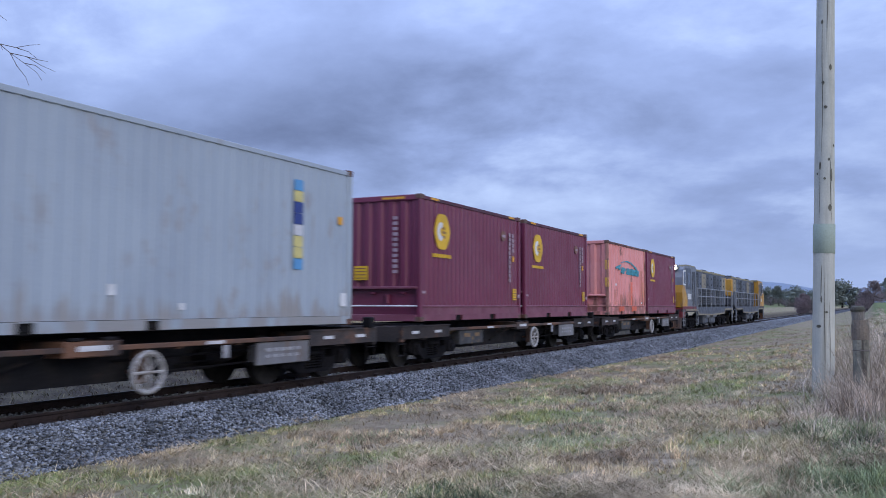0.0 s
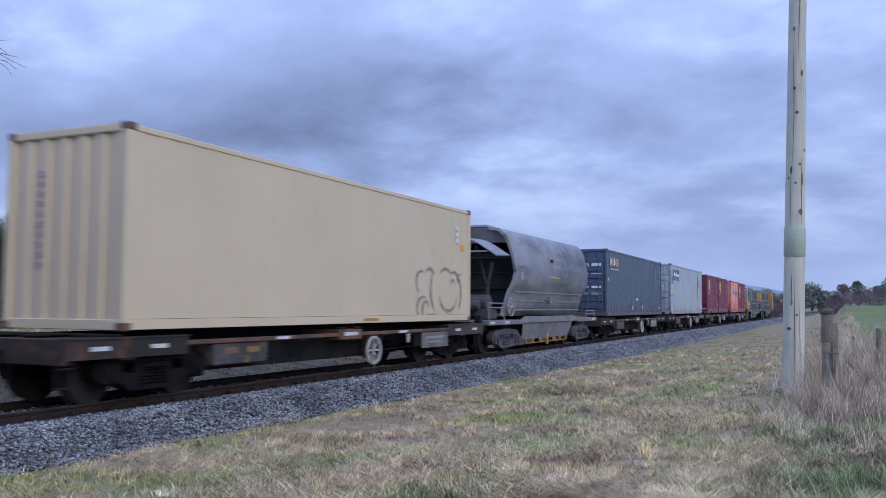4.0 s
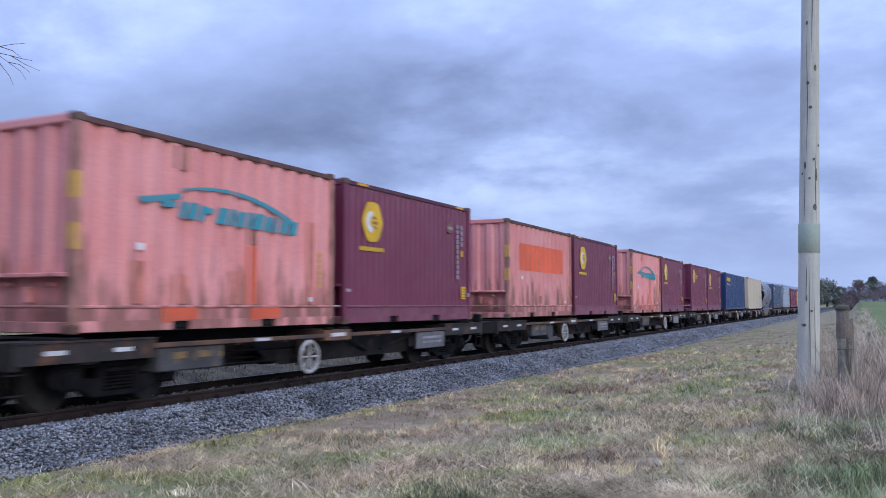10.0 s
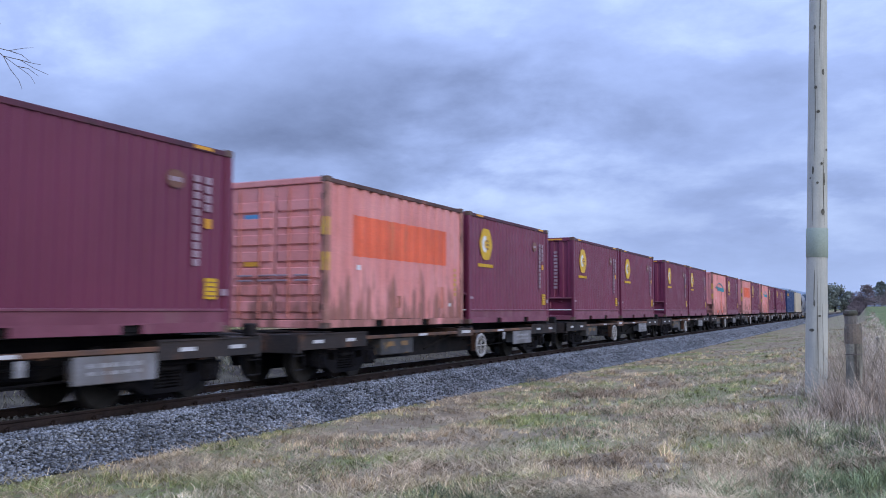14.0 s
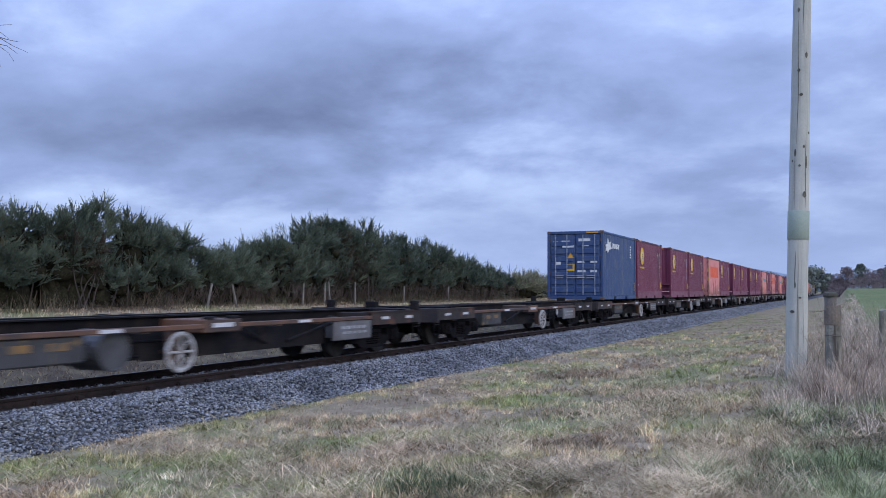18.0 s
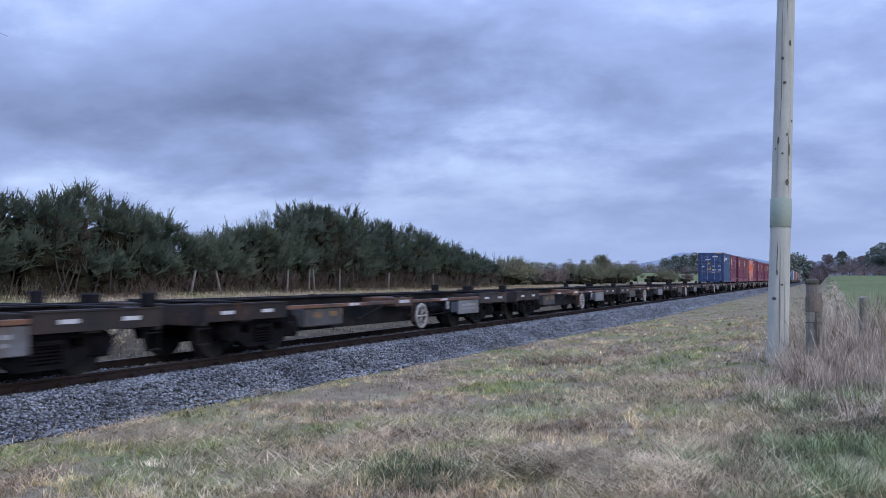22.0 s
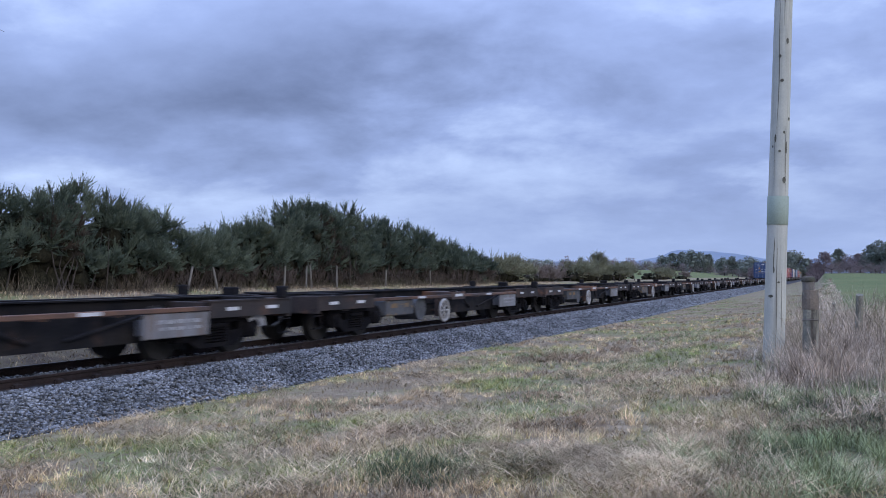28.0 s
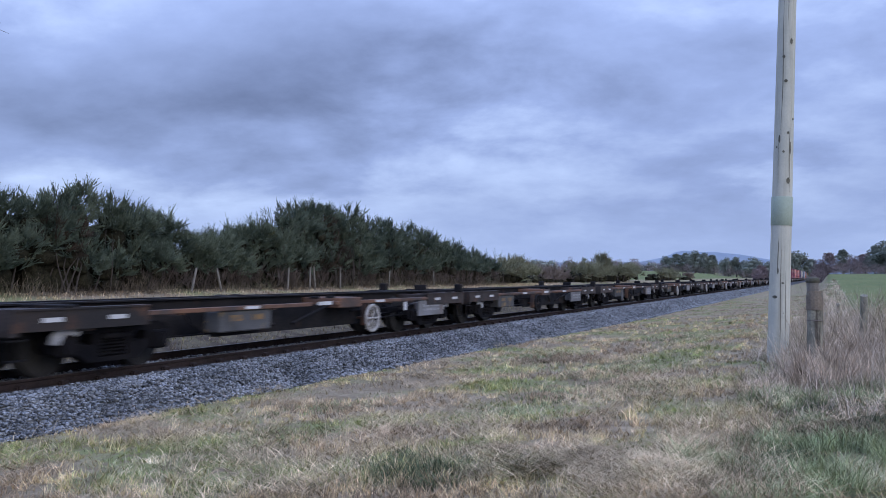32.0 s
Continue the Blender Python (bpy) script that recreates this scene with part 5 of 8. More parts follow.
def skeleton_wagon(stop_end=1, late=False, wheel=True, tank=True):
    """A skeletal container wagon, its middle at the origin and rail level. stop_end: which end has the upright stops."""
    w = thing("container_wagon", "dark rusty skeletal container wagon with white handbrake wheel", "rail wagon", "wagons of the train")
    E = 7.05
    spine = Solid()
    for y in (-0.3, 0.3):
        spine.slab([(-E + 0.11, 0.62), (-4.4, 0.60), (-3.4, 0.36), (3.2, 0.36), (4.4, 0.60), (E - 0.11, 0.62), (E - 0.11, 0.97), (-E + 0.11, 0.97)], y - 0.02, y + 0.02)
        spine.box(-E + 0.11, E - 0.11, y - 0.1, y + 0.1, 0.965, 0.988)
        spine.box(-3.4, 3.2, y - 0.1, y + 0.1, 0.345, 0.37)
    part("centre_sill", spine, M["frame"], w)
    for e in (-1, 1):
        x0, x1 = sorted((e * 4.75, e * E))
        for side in (-1, 1):
            o, i_ = side * 1.22, side * 1.04
            part("solebar", Solid().beam([(side * 1.2, 0.66), (side * 1.2, 0.925), (o, 0.925), (o, 0.95), (i_, 0.95), (i_, 0.925), (side * 1.12, 0.925), (side * 1.12, 0.66)][::-side], x0, x1), M["platform"], w, "grimy brown side sill")
        part("headstock", Solid().box(min(e * E, e * (E - 0.1)), max(e * E, e * (E - 0.1)), -1.195, 1.195, 0.6, 0.947, 0.012), M["platform"], w)
        part("cross_member", Solid().box(min(e * 4.75, e * 4.9), max(e * 4.75, e * 4.9), -1.195, 1.195, 0.66, 0.922, 0.01), M["platform"], w)
        part("cross_member", Solid().box(min(e * 5.7, e * 6.0), max(e * 5.7, e * 6.0), -1.12, 1.12, 0.62, 0.92, 0.01), M["platform"], w)
        # added dark bar that closes the bright gap under a load's end
        part("end_bolster", Solid().box(min(e * 6.02, e * 6.3), max(e * 6.02, e * 6.3), -1.07, 1.07, 0.925, 0.984, 0.01), M["frame"], w)
        part("deck_plate", Solid().box(min(e * 6.31, e * (E - 0.1)), max(e * 6.31, e * (E - 0.1)), -1.04, 1.04, 0.925, 0.937), M["platform"], w)
        for side in (-1, 1):
            y = side * 1.15
            r = Solid().box(min(e * 0.45, e * 4.75), max(e * 0.45, e * 4.75), y - 0.05, y + 0.05, 0.79, 0.86, 0.008)
            for k in (1.6, 2.9, 4.0):
                r.box(e * k - 0.04, e * k + 0.04, min(side * 0.3, y), max(side * 0.3, y), 0.76, 0.80)
            part("side_beam", r, M["rustbeam"], w, "thin rust-brown side beam")
            for k in (5.35, 6.45):
                t = Solid().box(e * k - 0.16, e * k + 0.16, side * 1.2 - 0.006, side * 1.2 + 0.006, 0.77, 0.83)
                part("reflector", t, M["reflector"], w, "white reflector strip")
            t = Solid().box(e * 2.3 - 0.2, e * 2.3 + 0.2, side * 1.2 - 0.005, side * 1.2 + 0.005, 0.8, 0.85)
            part("reflector", t, M["reflector"], w, "white reflector strip")
            if e == stop_end:
                st = Solid().box(e * 6.82 - 0.09, e * 6.82 + 0.09, y - 0.1, y + 0.1, 0.95, 1.16, 0.02)
                part("container_stop", st, M["frame"], w)
            tl = Solid().box(e * 6.16 - 0.09, e * 6.16 + 0.09, y - 0.07, y + 0.07, 0.948, 0.985, 0.01)
            part("twistlock", tl, M["frame"], w)
            step = Solid()
            for k in (0.3, 0.55):
                step.box(e * 6.95 - 0.15, e * 6.95 + 0.15, side * 1.12 - 0.03, side * 1.12 + 0.03, k, k + 0.02)
            for k in (-0.15, 0.15):
                step.tube((e * 6.95 + k, side * 1.12, 0.3), (e * 6.95 + k, side * 1.12, 0.7), 0.012, 6)
            part("step", step, M["frame"], w)
        if e == stop_end:
            st = Solid().box(e * 6.82 - 0.09, e * 6.82 + 0.09, -0.16, 0.16, 0.95, 1.13, 0.02)
            part("container_stop", st, M["frame"], w)
        bogie(w, e * 5.2, M["bogie"], e if late else 0)
        coupler(w, e * E, e)
    s = Solid().box(-0.45, 0.45, -1.21, 1.21, 0.72, 0.93, 0.015)
    s.box(-0.3, 0.3, -0.3, 0.3, 0.42, 0.72)
    part("middle_bolster", s, M["rustbeam"], w, "rust-brown cross bearer")
    for side in (-1, 1):
        m = side  # the two sides are the same when the wagon is turned about
        t = Solid().box(-0.25, 0.25, side * 1.213 - 0.005, side * 1.213 + 0.005, 0.80, 0.87)
        part("reflector", t, M["reflector"], w, "white reflector strip")
        for k in (-0.28, 0.28):
            tl = Solid().box(k - 0.09, k + 0.09, side * 1.15 - 0.07, side * 1.15 + 0.07, 0.93, 0.975, 0.01)
            part("twistlock", tl, M["frame"], w)
        xb = m * (3.4 if tank or side < 0 else 3.95)
        b = Solid().box(xb - 0.7, xb + 0.7, min(side * 1.16, side * 0.75), max(side * 1.16, side * 0.75), 0.43, 0.785, 0.02)
        part("equipment_box", b, M["box"], w, "dull grey box with worn orange marks")
        for k in (-0.28, 0.3):
            part("worn_mark", Solid().box(xb + k - 0.16, xb + k + 0.16, side * 1.163 - 0.003, side * 1.163 + 0.003, 0.61, 0.71), M["worn"], w, "worn orange mark")
        xp = -m * 4.05
        p = Solid().box(xp - 0.72, xp + 0.72, min(side * 1.18, side * 1.12), max(side * 1.18, side * 1.12), 0.40, 0.775, 0.012)
        p.box(xp - 0.6, xp + 0.6, min(side * 1.12, side * 0.9), max(side * 1.12, side * 0.9), 0.45, 0.72)
        part("data_panel", p, M["panel"], w, "pale grey data panel")
        s = Solid()
        for i in range(5):
            s.box(xp - 0.5 + i * 0.2, xp - 0.36 + i * 0.2, side * 1.184 - 0.003, side * 1.184 + 0.003, 0.62, 0.68)
            s.box(xp - 0.5 + i * 0.2, xp - 0.4 + i * 0.2, side * 1.184 - 0.003, side * 1.184 + 0.003, 0.52, 0.57)
        part("panel_print", s, M["dim_print"], w, "illegible worn pale print")
        xw = 0.95
        h = Solid().ring((xw, side * 1.2, 0.46), (0, 1, 0), 0.278, 0.034, 24, 6)
        for k in range(2):
            a = k * math.pi / 2
            d = Vector((math.cos(a), 0, math.sin(a))) * 0.275
            c0 = Vector((xw, side * 1.2, 0.46))
            h.tube(c0 - d, c0 + d, 0.022, 6)
        for k in range(2):
            a = math.pi / 4 + k * math.pi / 2
            d = Vector((math.cos(a), 0, math.sin(a))) * 0.275
            h.tube(c0 - d, c0 + d, 0.011, 6)
        part("handbrake_wheel", h, M["handwheel"] if wheel else M["frame"], w, "white spoked handbrake wheel" if wheel else "dark spoked handbrake wheel")
        part("handbrake_shaft", Solid().tube((xw, side * 1.22, 0.46), (xw, side * 0.4, 0.46), 0.03, 8), M["rustbeam"], w)
        g = Solid().box(xw - 0.09, xw + 0.09, min(side * 1.1, side * 0.95), max(side * 1.1, side * 0.95), 0.3, 0.8, 0.02)
        part("handbrake_bracket", g, M["rustbeam"], w)
        if side > 0 and tank:
            d = Solid().tube((2.1, 1.05, 0.55), (2.1, 0.4, 0.55), 0.29, 22)
            d.ring((2.1, 1.05, 0.55), (0, 1, 0), 0.28, 0.02, 22, 6)
            part("air_reservoir", d, M["reservoir"], w, "round grey steel air reservoir")
        if side < 0:
            lv = Solid().box(2.48, 2.62, -1.205, -1.175, 0.57, 0.77, 0.008)
            part("brake_lever_plate", lv, M["guard"] if not late else M["reflector"], w, "pale lever plate")
        pr = Solid().tube((0.5, side * 0.7, 0.5), (2.9, side * 0.62, 0.5), 0.018, 6)
        pr.tube((0.6, side * 0.85, 0.62), (4.4, side * 0.8, 0.66), 0.02, 6)
        pr.tube((1.5, side * 0.9, 0.42), (3.6, side * 0.85, 0.45), 0.02, 6)
        pr.box(1.45, 1.8, min(side * 0.6, side * 0.85), max(side * 0.6, side * 0.85), 0.36, 0.6, 0.03)
        pr.tube((2.7, side * 0.5, 0.56), (3.3, side * 0.5, 0.56), 0.13, 12)
        part("brake_rigging", pr, M["bogie"], w)
        # the other half is closed by a deep web with a slanting stay
        pl = Solid().slab([(-4.6, 0.80), (-4.45, 0.60), (-3.9, 0.34), (1.35, 0.33), (1.85, 0.52), (2.2, 0.80)], side * 0.82 - 0.012, side * 0.82 + 0.012)
        pl.tube((-3.6, side * 1.05, 0.78), (-2.2, side * 0.86, 0.46), 0.03, 6)
        pl.tube((-0.6, side * 1.05, 0.78), (-1.6, side * 0.86, 0.46), 0.03, 6)
        part("web_plate", pl, M["frame"], w)
    if late and stop_end > 0:
        # on this kind the middle bearer and all that hangs by it sit a metre forward
        for o in w.children:
            if o.name.split(".")[0] in ("middle_bolster", "equipment_box", "worn_mark", "data_panel", "panel_print", "handbrake_wheel", "handbrake_shaft", "handbrake_bracket", "air_reservoir", "brake_lever_plate", "brake_rigging", "web_plate"):
                o.matrix_basis = pose(1.0, 0, 0)
    return w


def hopper_wagon():
    """A cement hopper: a rounded barrel over sloping lower sides, open end bays with curved canopies."""
    w = thing("hopper_wagon", "dusty grey steel cement hopper wagon with rounded barrel", "rail wagon", "wagons of the train")
    half = [(0.45, 3.86), (0.80, 3.80), (0.95, 3.64), (1.07, 3.38), (1.15, 3.07), (1.20, 2.76), (1.215, 2.46), (1.20, 2.22), (1.14, 2.02), (1.07, 1.88), (1.02, 1.55), (0.96, 1.12)]
    ring = half + [(-y, z) for y, z in half[::-1]]
    n = len(ring)
    s = Solid()
    
    def back(z):
        """How far the rear edge is cut in at height z."""
        return float(np.interp(z, [1.1, 1.9, 2.46, 3.3, 3.86], [0.05, 0.40, 0.60, 0.42, 0.25]))

    p = [(-4.35 + back(z), y, z) for y, z in ring] + [(4.35 if z > 2.5 else 4.35 - (2.5 - z) * 0.55, y, z) for y, z in ring]
    s.add(p, [(i, (i + 1) % n, n + (i + 1) % n, n + i) for i in range(n)] + [tuple(range(n, 2 * n))])
    part("barrel", s, M["hopper"], w, "smoke-stained grey barrel with bulging sides", smooth=True)
    # the rear end is closed above and slopes in steeply below
    low = [q for q in half if q[1] < 3.2]
    top = [(-4.33 + back(z), y * 0.985, z) for y, z in half if z > 3.2]
    top += [(x, -y, z) for x, y, z in top[::-1]]
    part("end_plate", Solid().add(top, [tuple(range(len(top)))]), M["hopper_light"], w, "pale upper end plate")
    sheet = Solid()
    k = len(low)
    sheet.add([(-4.30 + back(z) + (3.1 - z) * 0.5, sgn * y * 0.985, z) for sgn in (1, -1) for y, z in low], [(i, i + 1, k + i + 1, k + i) for i in range(k - 1)])
    part("end_sheet", sheet, M["hopper_dark"], w, "end sheet sloping in under the barrel, coloured dark for shade")
    for z in (1.45, 1.95, 2.45, 2.9):
        y = float(np.interp(z, [q[1] for q in half[::-1]], [q[0] for q in half[::-1]])) * 0.96
        x = -4.30 + back(z) + (3.1 - z) * 0.5
        part("end_rib", Solid().box(x - 0.09, x + 0.02, -y, y, z, z + 0.05, 0.01), M["hopper_dark"], w)
    flange = Solid()
    for x in (-4.42,):
        p = [(x + back(z), y, z) for y, z in ring] + [(x + back(z), y * 0.93, 2.5 + (z - 2.5) * 0.94) for y, z in ring] + [(x + back(z) + 0.07, y * 1.012, 2.5 + (z - 2.5) * 1.012) for y, z in ring]
        flange.add(p, [q for i in range(n - 1) for q in ((i, i + 1, n + i + 1, n + i), (i, i + 1, 2 * n + i + 1, 2 * n + i))])
    part("end_rim", flange, M["hopper"], w)
    for side in (-1, 1):
        for z, y in ((1.84, 1.08), (1.56, 1.03), (1.28, 0.99)):
            y *= side
            part("side_stiffener", Solid().box(-3.6, 3.7, y - 0.03, y + 0.03, z, z + 0.05, 0.008), M["hopper_light"], w, "pale pressed rib along the lower side")
    for e in (-1, 1):
        if e < 0:
            can = Solid()
            arch = [(-1.21, 2.93), (-0.95, 3.10), (-0.68, 3.27), (-0.44, 3.39), (-0.2, 3.45), (0.2, 3.45), (0.44, 3.39), (0.68, 3.27), (0.95, 3.10), (1.21, 2.93)]
            for q in zip(arch, arch[1:]):
                lo = [(e * 4.36, *q[0]), (e * 4.36, *q[1]), (e * 5.45, q[1][0] * 0.98, q[1][1] - 0.05), (e * 5.45, q[0][0] * 0.98, q[0][1] - 0.05)]
                can.add(lo + [(x, y, z + 0.025) for x, y, z in lo], [(0, 1, 2, 3), (7, 6, 5, 4), (2, 6, 7, 3), (0, 4, 5, 1)])
            can.box(min(e * 5.36, e * 5.42), max(e * 5.36, e * 5.42), -0.9, 0.9, 3.0, 3.05)
            part("canopy", can, M["hopper"], w, "curved sheet-steel canopy")
            for y in (-0.55, 0.55):
                part("end_post", Solid().tube((e * 4.62, y, 1.0), (e * 4.55, y, 2.0), 0.075, 8), M["hopper_dark"], w)
                part("end_brace", Solid().tube((e * 4.55, y, 1.95), (e * 5.32, y * 0.9, 3.2), 0.05, 8), M["hopper_dark"], w)
                part("end_brace", Solid().tube((e * 4.55, y, 1.95), (e * 4.02, y * 0.9, 2.75), 0.06, 8), M["hopper_dark"], w)
        rail = Solid()
        top_z = 1.5 if e < 0 else 1.27
        for z in (top_z - 0.13, top_z):
            for y in (-1.08, 1.08):
                rail.tube((e * 4.5, y, z), (e * 5.75, y, z), 0.022, 8)
        for x in (4.5, 5.75):
            for y in (-1.08, 1.08):
                rail.tube((e * x, y, 1.0), (e * x, y, top_z), 0.022, 8)
        part("handrail", rail, M["hopper_light"], w)
        if e > 0:
            bogie(w, e * 4.05, M["bogie_grey"])
            coupler(w, e * 5.9, e)
            part("end_platform", Solid().box(3.0, 5.9, -1.15, 1.15, 0.86, 1.0, 0.015), M["hopper_light"], w)
            for side in (-1, 1):
                part("reflector", Solid().box(5.2, 5.55, side * 1.153 - 0.005, side * 1.153 + 0.005, 0.9, 0.97), M["reflector"], w, "white reflector strip")
            continue
        eq = Solid().tube((e * 4.9, -0.75, 1.5), (e * 4.9, 0.7, 1.5), 0.26, 14)
        eq.box(min(e * 4.6, e * 5.2), max(e * 4.6, e * 5.2), -0.9, -0.4, 1.02, 1.32, 0.04)
        eq.tube((e * 5.3, -0.6, 1.45), (e * 5.3, 0.2, 1.45), 0.14, 10)
        part("brake_cylinder", eq, M["reservoir"], w)
        bogie(w, e * 4.05, M["bogie_grey"])
        coupler(w, e * 5.9, e)
        pf = Solid().box(min(e * 3.0, e * 5.9), max(e * 3.0, e * 5.9), -1.15, 1.15, 0.86, 1.0, 0.015)
        part("end_platform", pf, M["hopper_light"], w)
        for side in (-1, 1):
            for x in (5.6, 4.4):
                part("reflector", Solid().box(e * x - 0.16, e * x + 0.16, side * 1.153 - 0.005, side * 1.153 + 0.005, 0.9, 0.97), M["reflector"], w, "white reflector strip")
    for side in (-1, 1):
        s = Solid().slab([(-4.2, 0.98), (-3.1, 0.98), (-2.7, 1.1), (2.7, 1.1), (3.1, 0.98), (4.2, 0.98), (4.2, 0.9), (-4.2, 0.9)], side * 1.1 - 0.03, side * 1.1 + 0.03)
        part("side_sill", s, M["hopper_light"], w)
        y0, y1 = side * 1.08, side * 0.92
        ap = Solid().add([(-2.8, y0, 0.98), (2.8, y0, 0.98), (2.5, y1, 0.35), (-2.5, y1, 0.35), (-2.8, y0 - side * 0.02, 0.98), (2.8, y0 - side * 0.02, 0.98), (2.5, y1 - side * 0.02, 0.35), (-2.5, y1 - side * 0.02, 0.35)],
                         [(0, 1, 2, 3), (7, 6, 5, 4), (3, 2, 6, 7), (0, 3, 7, 4), (1, 5, 6, 2)])
        part("apron", ap, M["hopper_light"], w, "sloping pale steel skirt")
        yel = Solid().tube((-2.3, side * 0.95, 0.22), (2.3, side * 0.95, 0.22), 0.014, 8)
        for i in range(7):
            big = i == 3
            yel.box(-2.3 + i * 0.74, -2.19 + i * 0.74 + 0.06 * big, side * 0.95 - 0.03, side * 0.95 + 0.03, 0.13 if big else 0.22, 0.5 if big else 0.38, 0.008)
        part("discharge_pipe", yel, M["worn_yellow"], w, "yellow pipework under the skirt")
        hw = Solid().ring((-4.0, side * 1.12, 1.4), (0, 1, 0), 0.27, 0.022, 20, 6)
        for k in range(3):
            a = k * math.pi / 3
            d = Vector((math.cos(a), 0, math.sin(a))) * 0.27
            c0 = Vector((-4.0, side * 1.12, 1.4))
            hw.tube(c0 - d, c0 + d, 0.013, 6)
        part("handbrake_wheel", hw, M["guard"], w)
        part("number_plate", Solid().box(-3.4, -3.15, side * 1.214 - 0.006, side * 1.214 + 0.006, 2.25, 2.5), M["pale"], w)
        part("side_mark", Solid().box(-0.6, 0.7, side * 1.219 - 0.006, side * 1.219 + 0.006, 2.40, 2.43), M["gold"], w, "thin yellow line")
        part("inspection_hole", Solid().box(-0.25, 0.0, side * 1.165 - 0.03, side * 1.165 + 0.03, 2.92, 3.04, 0.01), M["hopper_dark"], w)
        part("chalk_mark", Solid().box(-3.5, -2.95, side * 1.21 - 0.008, side * 1.21 + 0.008, 2.63, 2.68), M["hopper_light"], w)
        part("hatch_latch", Solid().box(-0.5, 0.35, side * 1.07 - 0.05, side * 1.07 + 0.05, 1.62, 1.68, 0.01).box(-0.2, 0.1, side * 1.07 - 0.06, side * 1.07 + 0.06, 1.5, 1.74, 0.01), M["hopper_light"], w)
    s = Solid().box(-2.6, 2.6, -0.8, 0.8, 0.45, 1.2)
    part("underframe", s, M["frame"], w)
    hatch = Solid()
    hatch.box(-4.1, 4.3, -0.3, 0.3, 3.85, 3.90, 0.02)
    hatch.box(-4.1, -3.3, -0.36, 0.36, 3.85, 3.94, 0.02)
    part("roof_walkway", hatch, M["hopper"], w)
    return w


def locomotive(lead):
    """A diesel locomotive, its cab at +x, standing at the origin."""
    w = thing("locomotive", "grey, cream and yellow diesel locomotive with railings along its hood", "locomotive", "locomotives of the train")
    part("underframe", Solid().box(-9.0, 9.0, -1.28, 1.28, 1.05, 1.24, 0.03), M["black"], w)
    part("running_board", Solid().box(-8.95, 8.95, -1.28, 1.28, 1.3, 1.33), M["black"], w)
    part("hood", Solid().box(-8.4, 5.0, -0.95, 0.95, 1.33, 3.55, 0.14), M["loco_dark"], w)
    part("hood_end", Solid().box(-8.46, -8.0, -0.97, 0.97, 2.1, 3.42, 0.07), M["loco_yellow"], w, "yellow hood end")
    # a deep valance hangs along the running board, its pale lower edge stepping up over the bogies
    edge = [(-8.9, 1.12), (-5.6, 1.12), (-5.1, 0.86), (-0.2, 0.80), (4.4, 0.86), (4.9, 1.12), (8.2, 1.12)]
    for side in (-1, 1):
        y0, y1 = sorted((side * 1.27, side * 1.30))
        part("valance", Solid().slab(edge + [(8.2, 1.34), (-8.9, 1.34)], y0, y1), M["loco_grey"], w)
        y0, y1 = sorted((side * 1.295, side * 1.315))
        part("valance_edge", Solid().slab(edge + [(x, z + 0.09) for x, z in edge[::-1]], y0, y1), M["loco_cream"], w, "cream stripe along the valance")
        # the hood's side is made of doors, louvres and panels of differing paint
        x = -7.9
        for long, kinds in ((1.5, "gc"), (1.1, "kg"), (1.35, "dk"), (1.0, "gd"), (1.6, "kg"), (1.2, "dk"), (1.5, "dc"), (1.1, "kg"), (1.9, "gd")):
            for z0, z1, kind in ((1.42, 2.42, kinds[0]), (2.47, 3.36, kinds[1])):
                y0, y1 = sorted((side * 0.94, side * 0.972))
                mat = {"g": "loco_grey", "c": "loco_cream", "d": "black", "k": "loco_dark"}[kind]
                d = part("hood_door", Solid().box(x + 0.03, x + long - 0.03, y0, y1, z0, z1, 0.012), M[mat], w)
                y = side * 0.975
                if kind == "d":
                    lv = Solid()
                    for i in range(7):
                        zz = z0 + 0.1 + i * (z1 - z0 - 0.2) / 7
                        lv.box(x + 0.1, x + long - 0.1, y - 0.014, y + 0.014, zz, zz + 0.05)
                    part("louvre", lv, M["loco_dark"], d)
                else:
                    hd = Solid()
                    for zz in (z0 + 0.2, z1 - 0.3):
                        hd.box(x + long * 0.5 - 0.05, x + long * 0.5 + 0.05, y - 0.02, y + 0.02, zz, zz + 0.1)
                    part("latch", hd, M["black"], d)
            x += long
        part("roof_edge", Solid().box(-8.2, 4.9, min(side * 0.84, side * 0.93), max(side * 0.84, side * 0.93), 3.44, 3.58, 0.03), M["loco_stripe"], w)
    for x, l, z, k in ((-7.7, 1.0, 0.07, 0.5), (-6, 1.6, 0.11, 0.62), (-3.9, 0.6, 0.22, 0.25), (-2.9, 2.0, 0.12, 0.66), (0.2, 1.2, 0.08, 0.5), (1.9, 1.9, 0.13, 0.7), (4.1, 0.6, 0.1, 0.4)):
        s = Solid().box(x, x + l, -k, k, 3.53, 3.55 + z, 0.04)
        for i in range(4):
            s.box(x + l * (0.12 + 0.22 * i), x + l * (0.2 + 0.22 * i), -k * 0.9, k * 0.9, 3.55 + z, 3.58 + z)
        part("roof_equipment", s, M["black"], w)
    # the cab
    outline = [(5.0, 1.33), (8.95, 1.33), (9.0, 2.15), (8.85, 2.9), (8.6, 3.33), (8.1, 3.53), (7.4, 3.58), (5.0, 3.58)]
    part("cab", Solid().slab(outline, -1.28, 1.28), M["loco_cab"] if lead else M["loco_yellow"], w, "pale grey rounded cab" if lead else "yellow rounded cab")
    part("cab_roof", Solid().slab([(4.9, 3.53), (8.0, 3.53), (8.15, 3.49), (8.12, 3.58), (7.4, 3.65), (4.9, 3.65)], -1.2, 1.2), M["loco_stripe"], w)
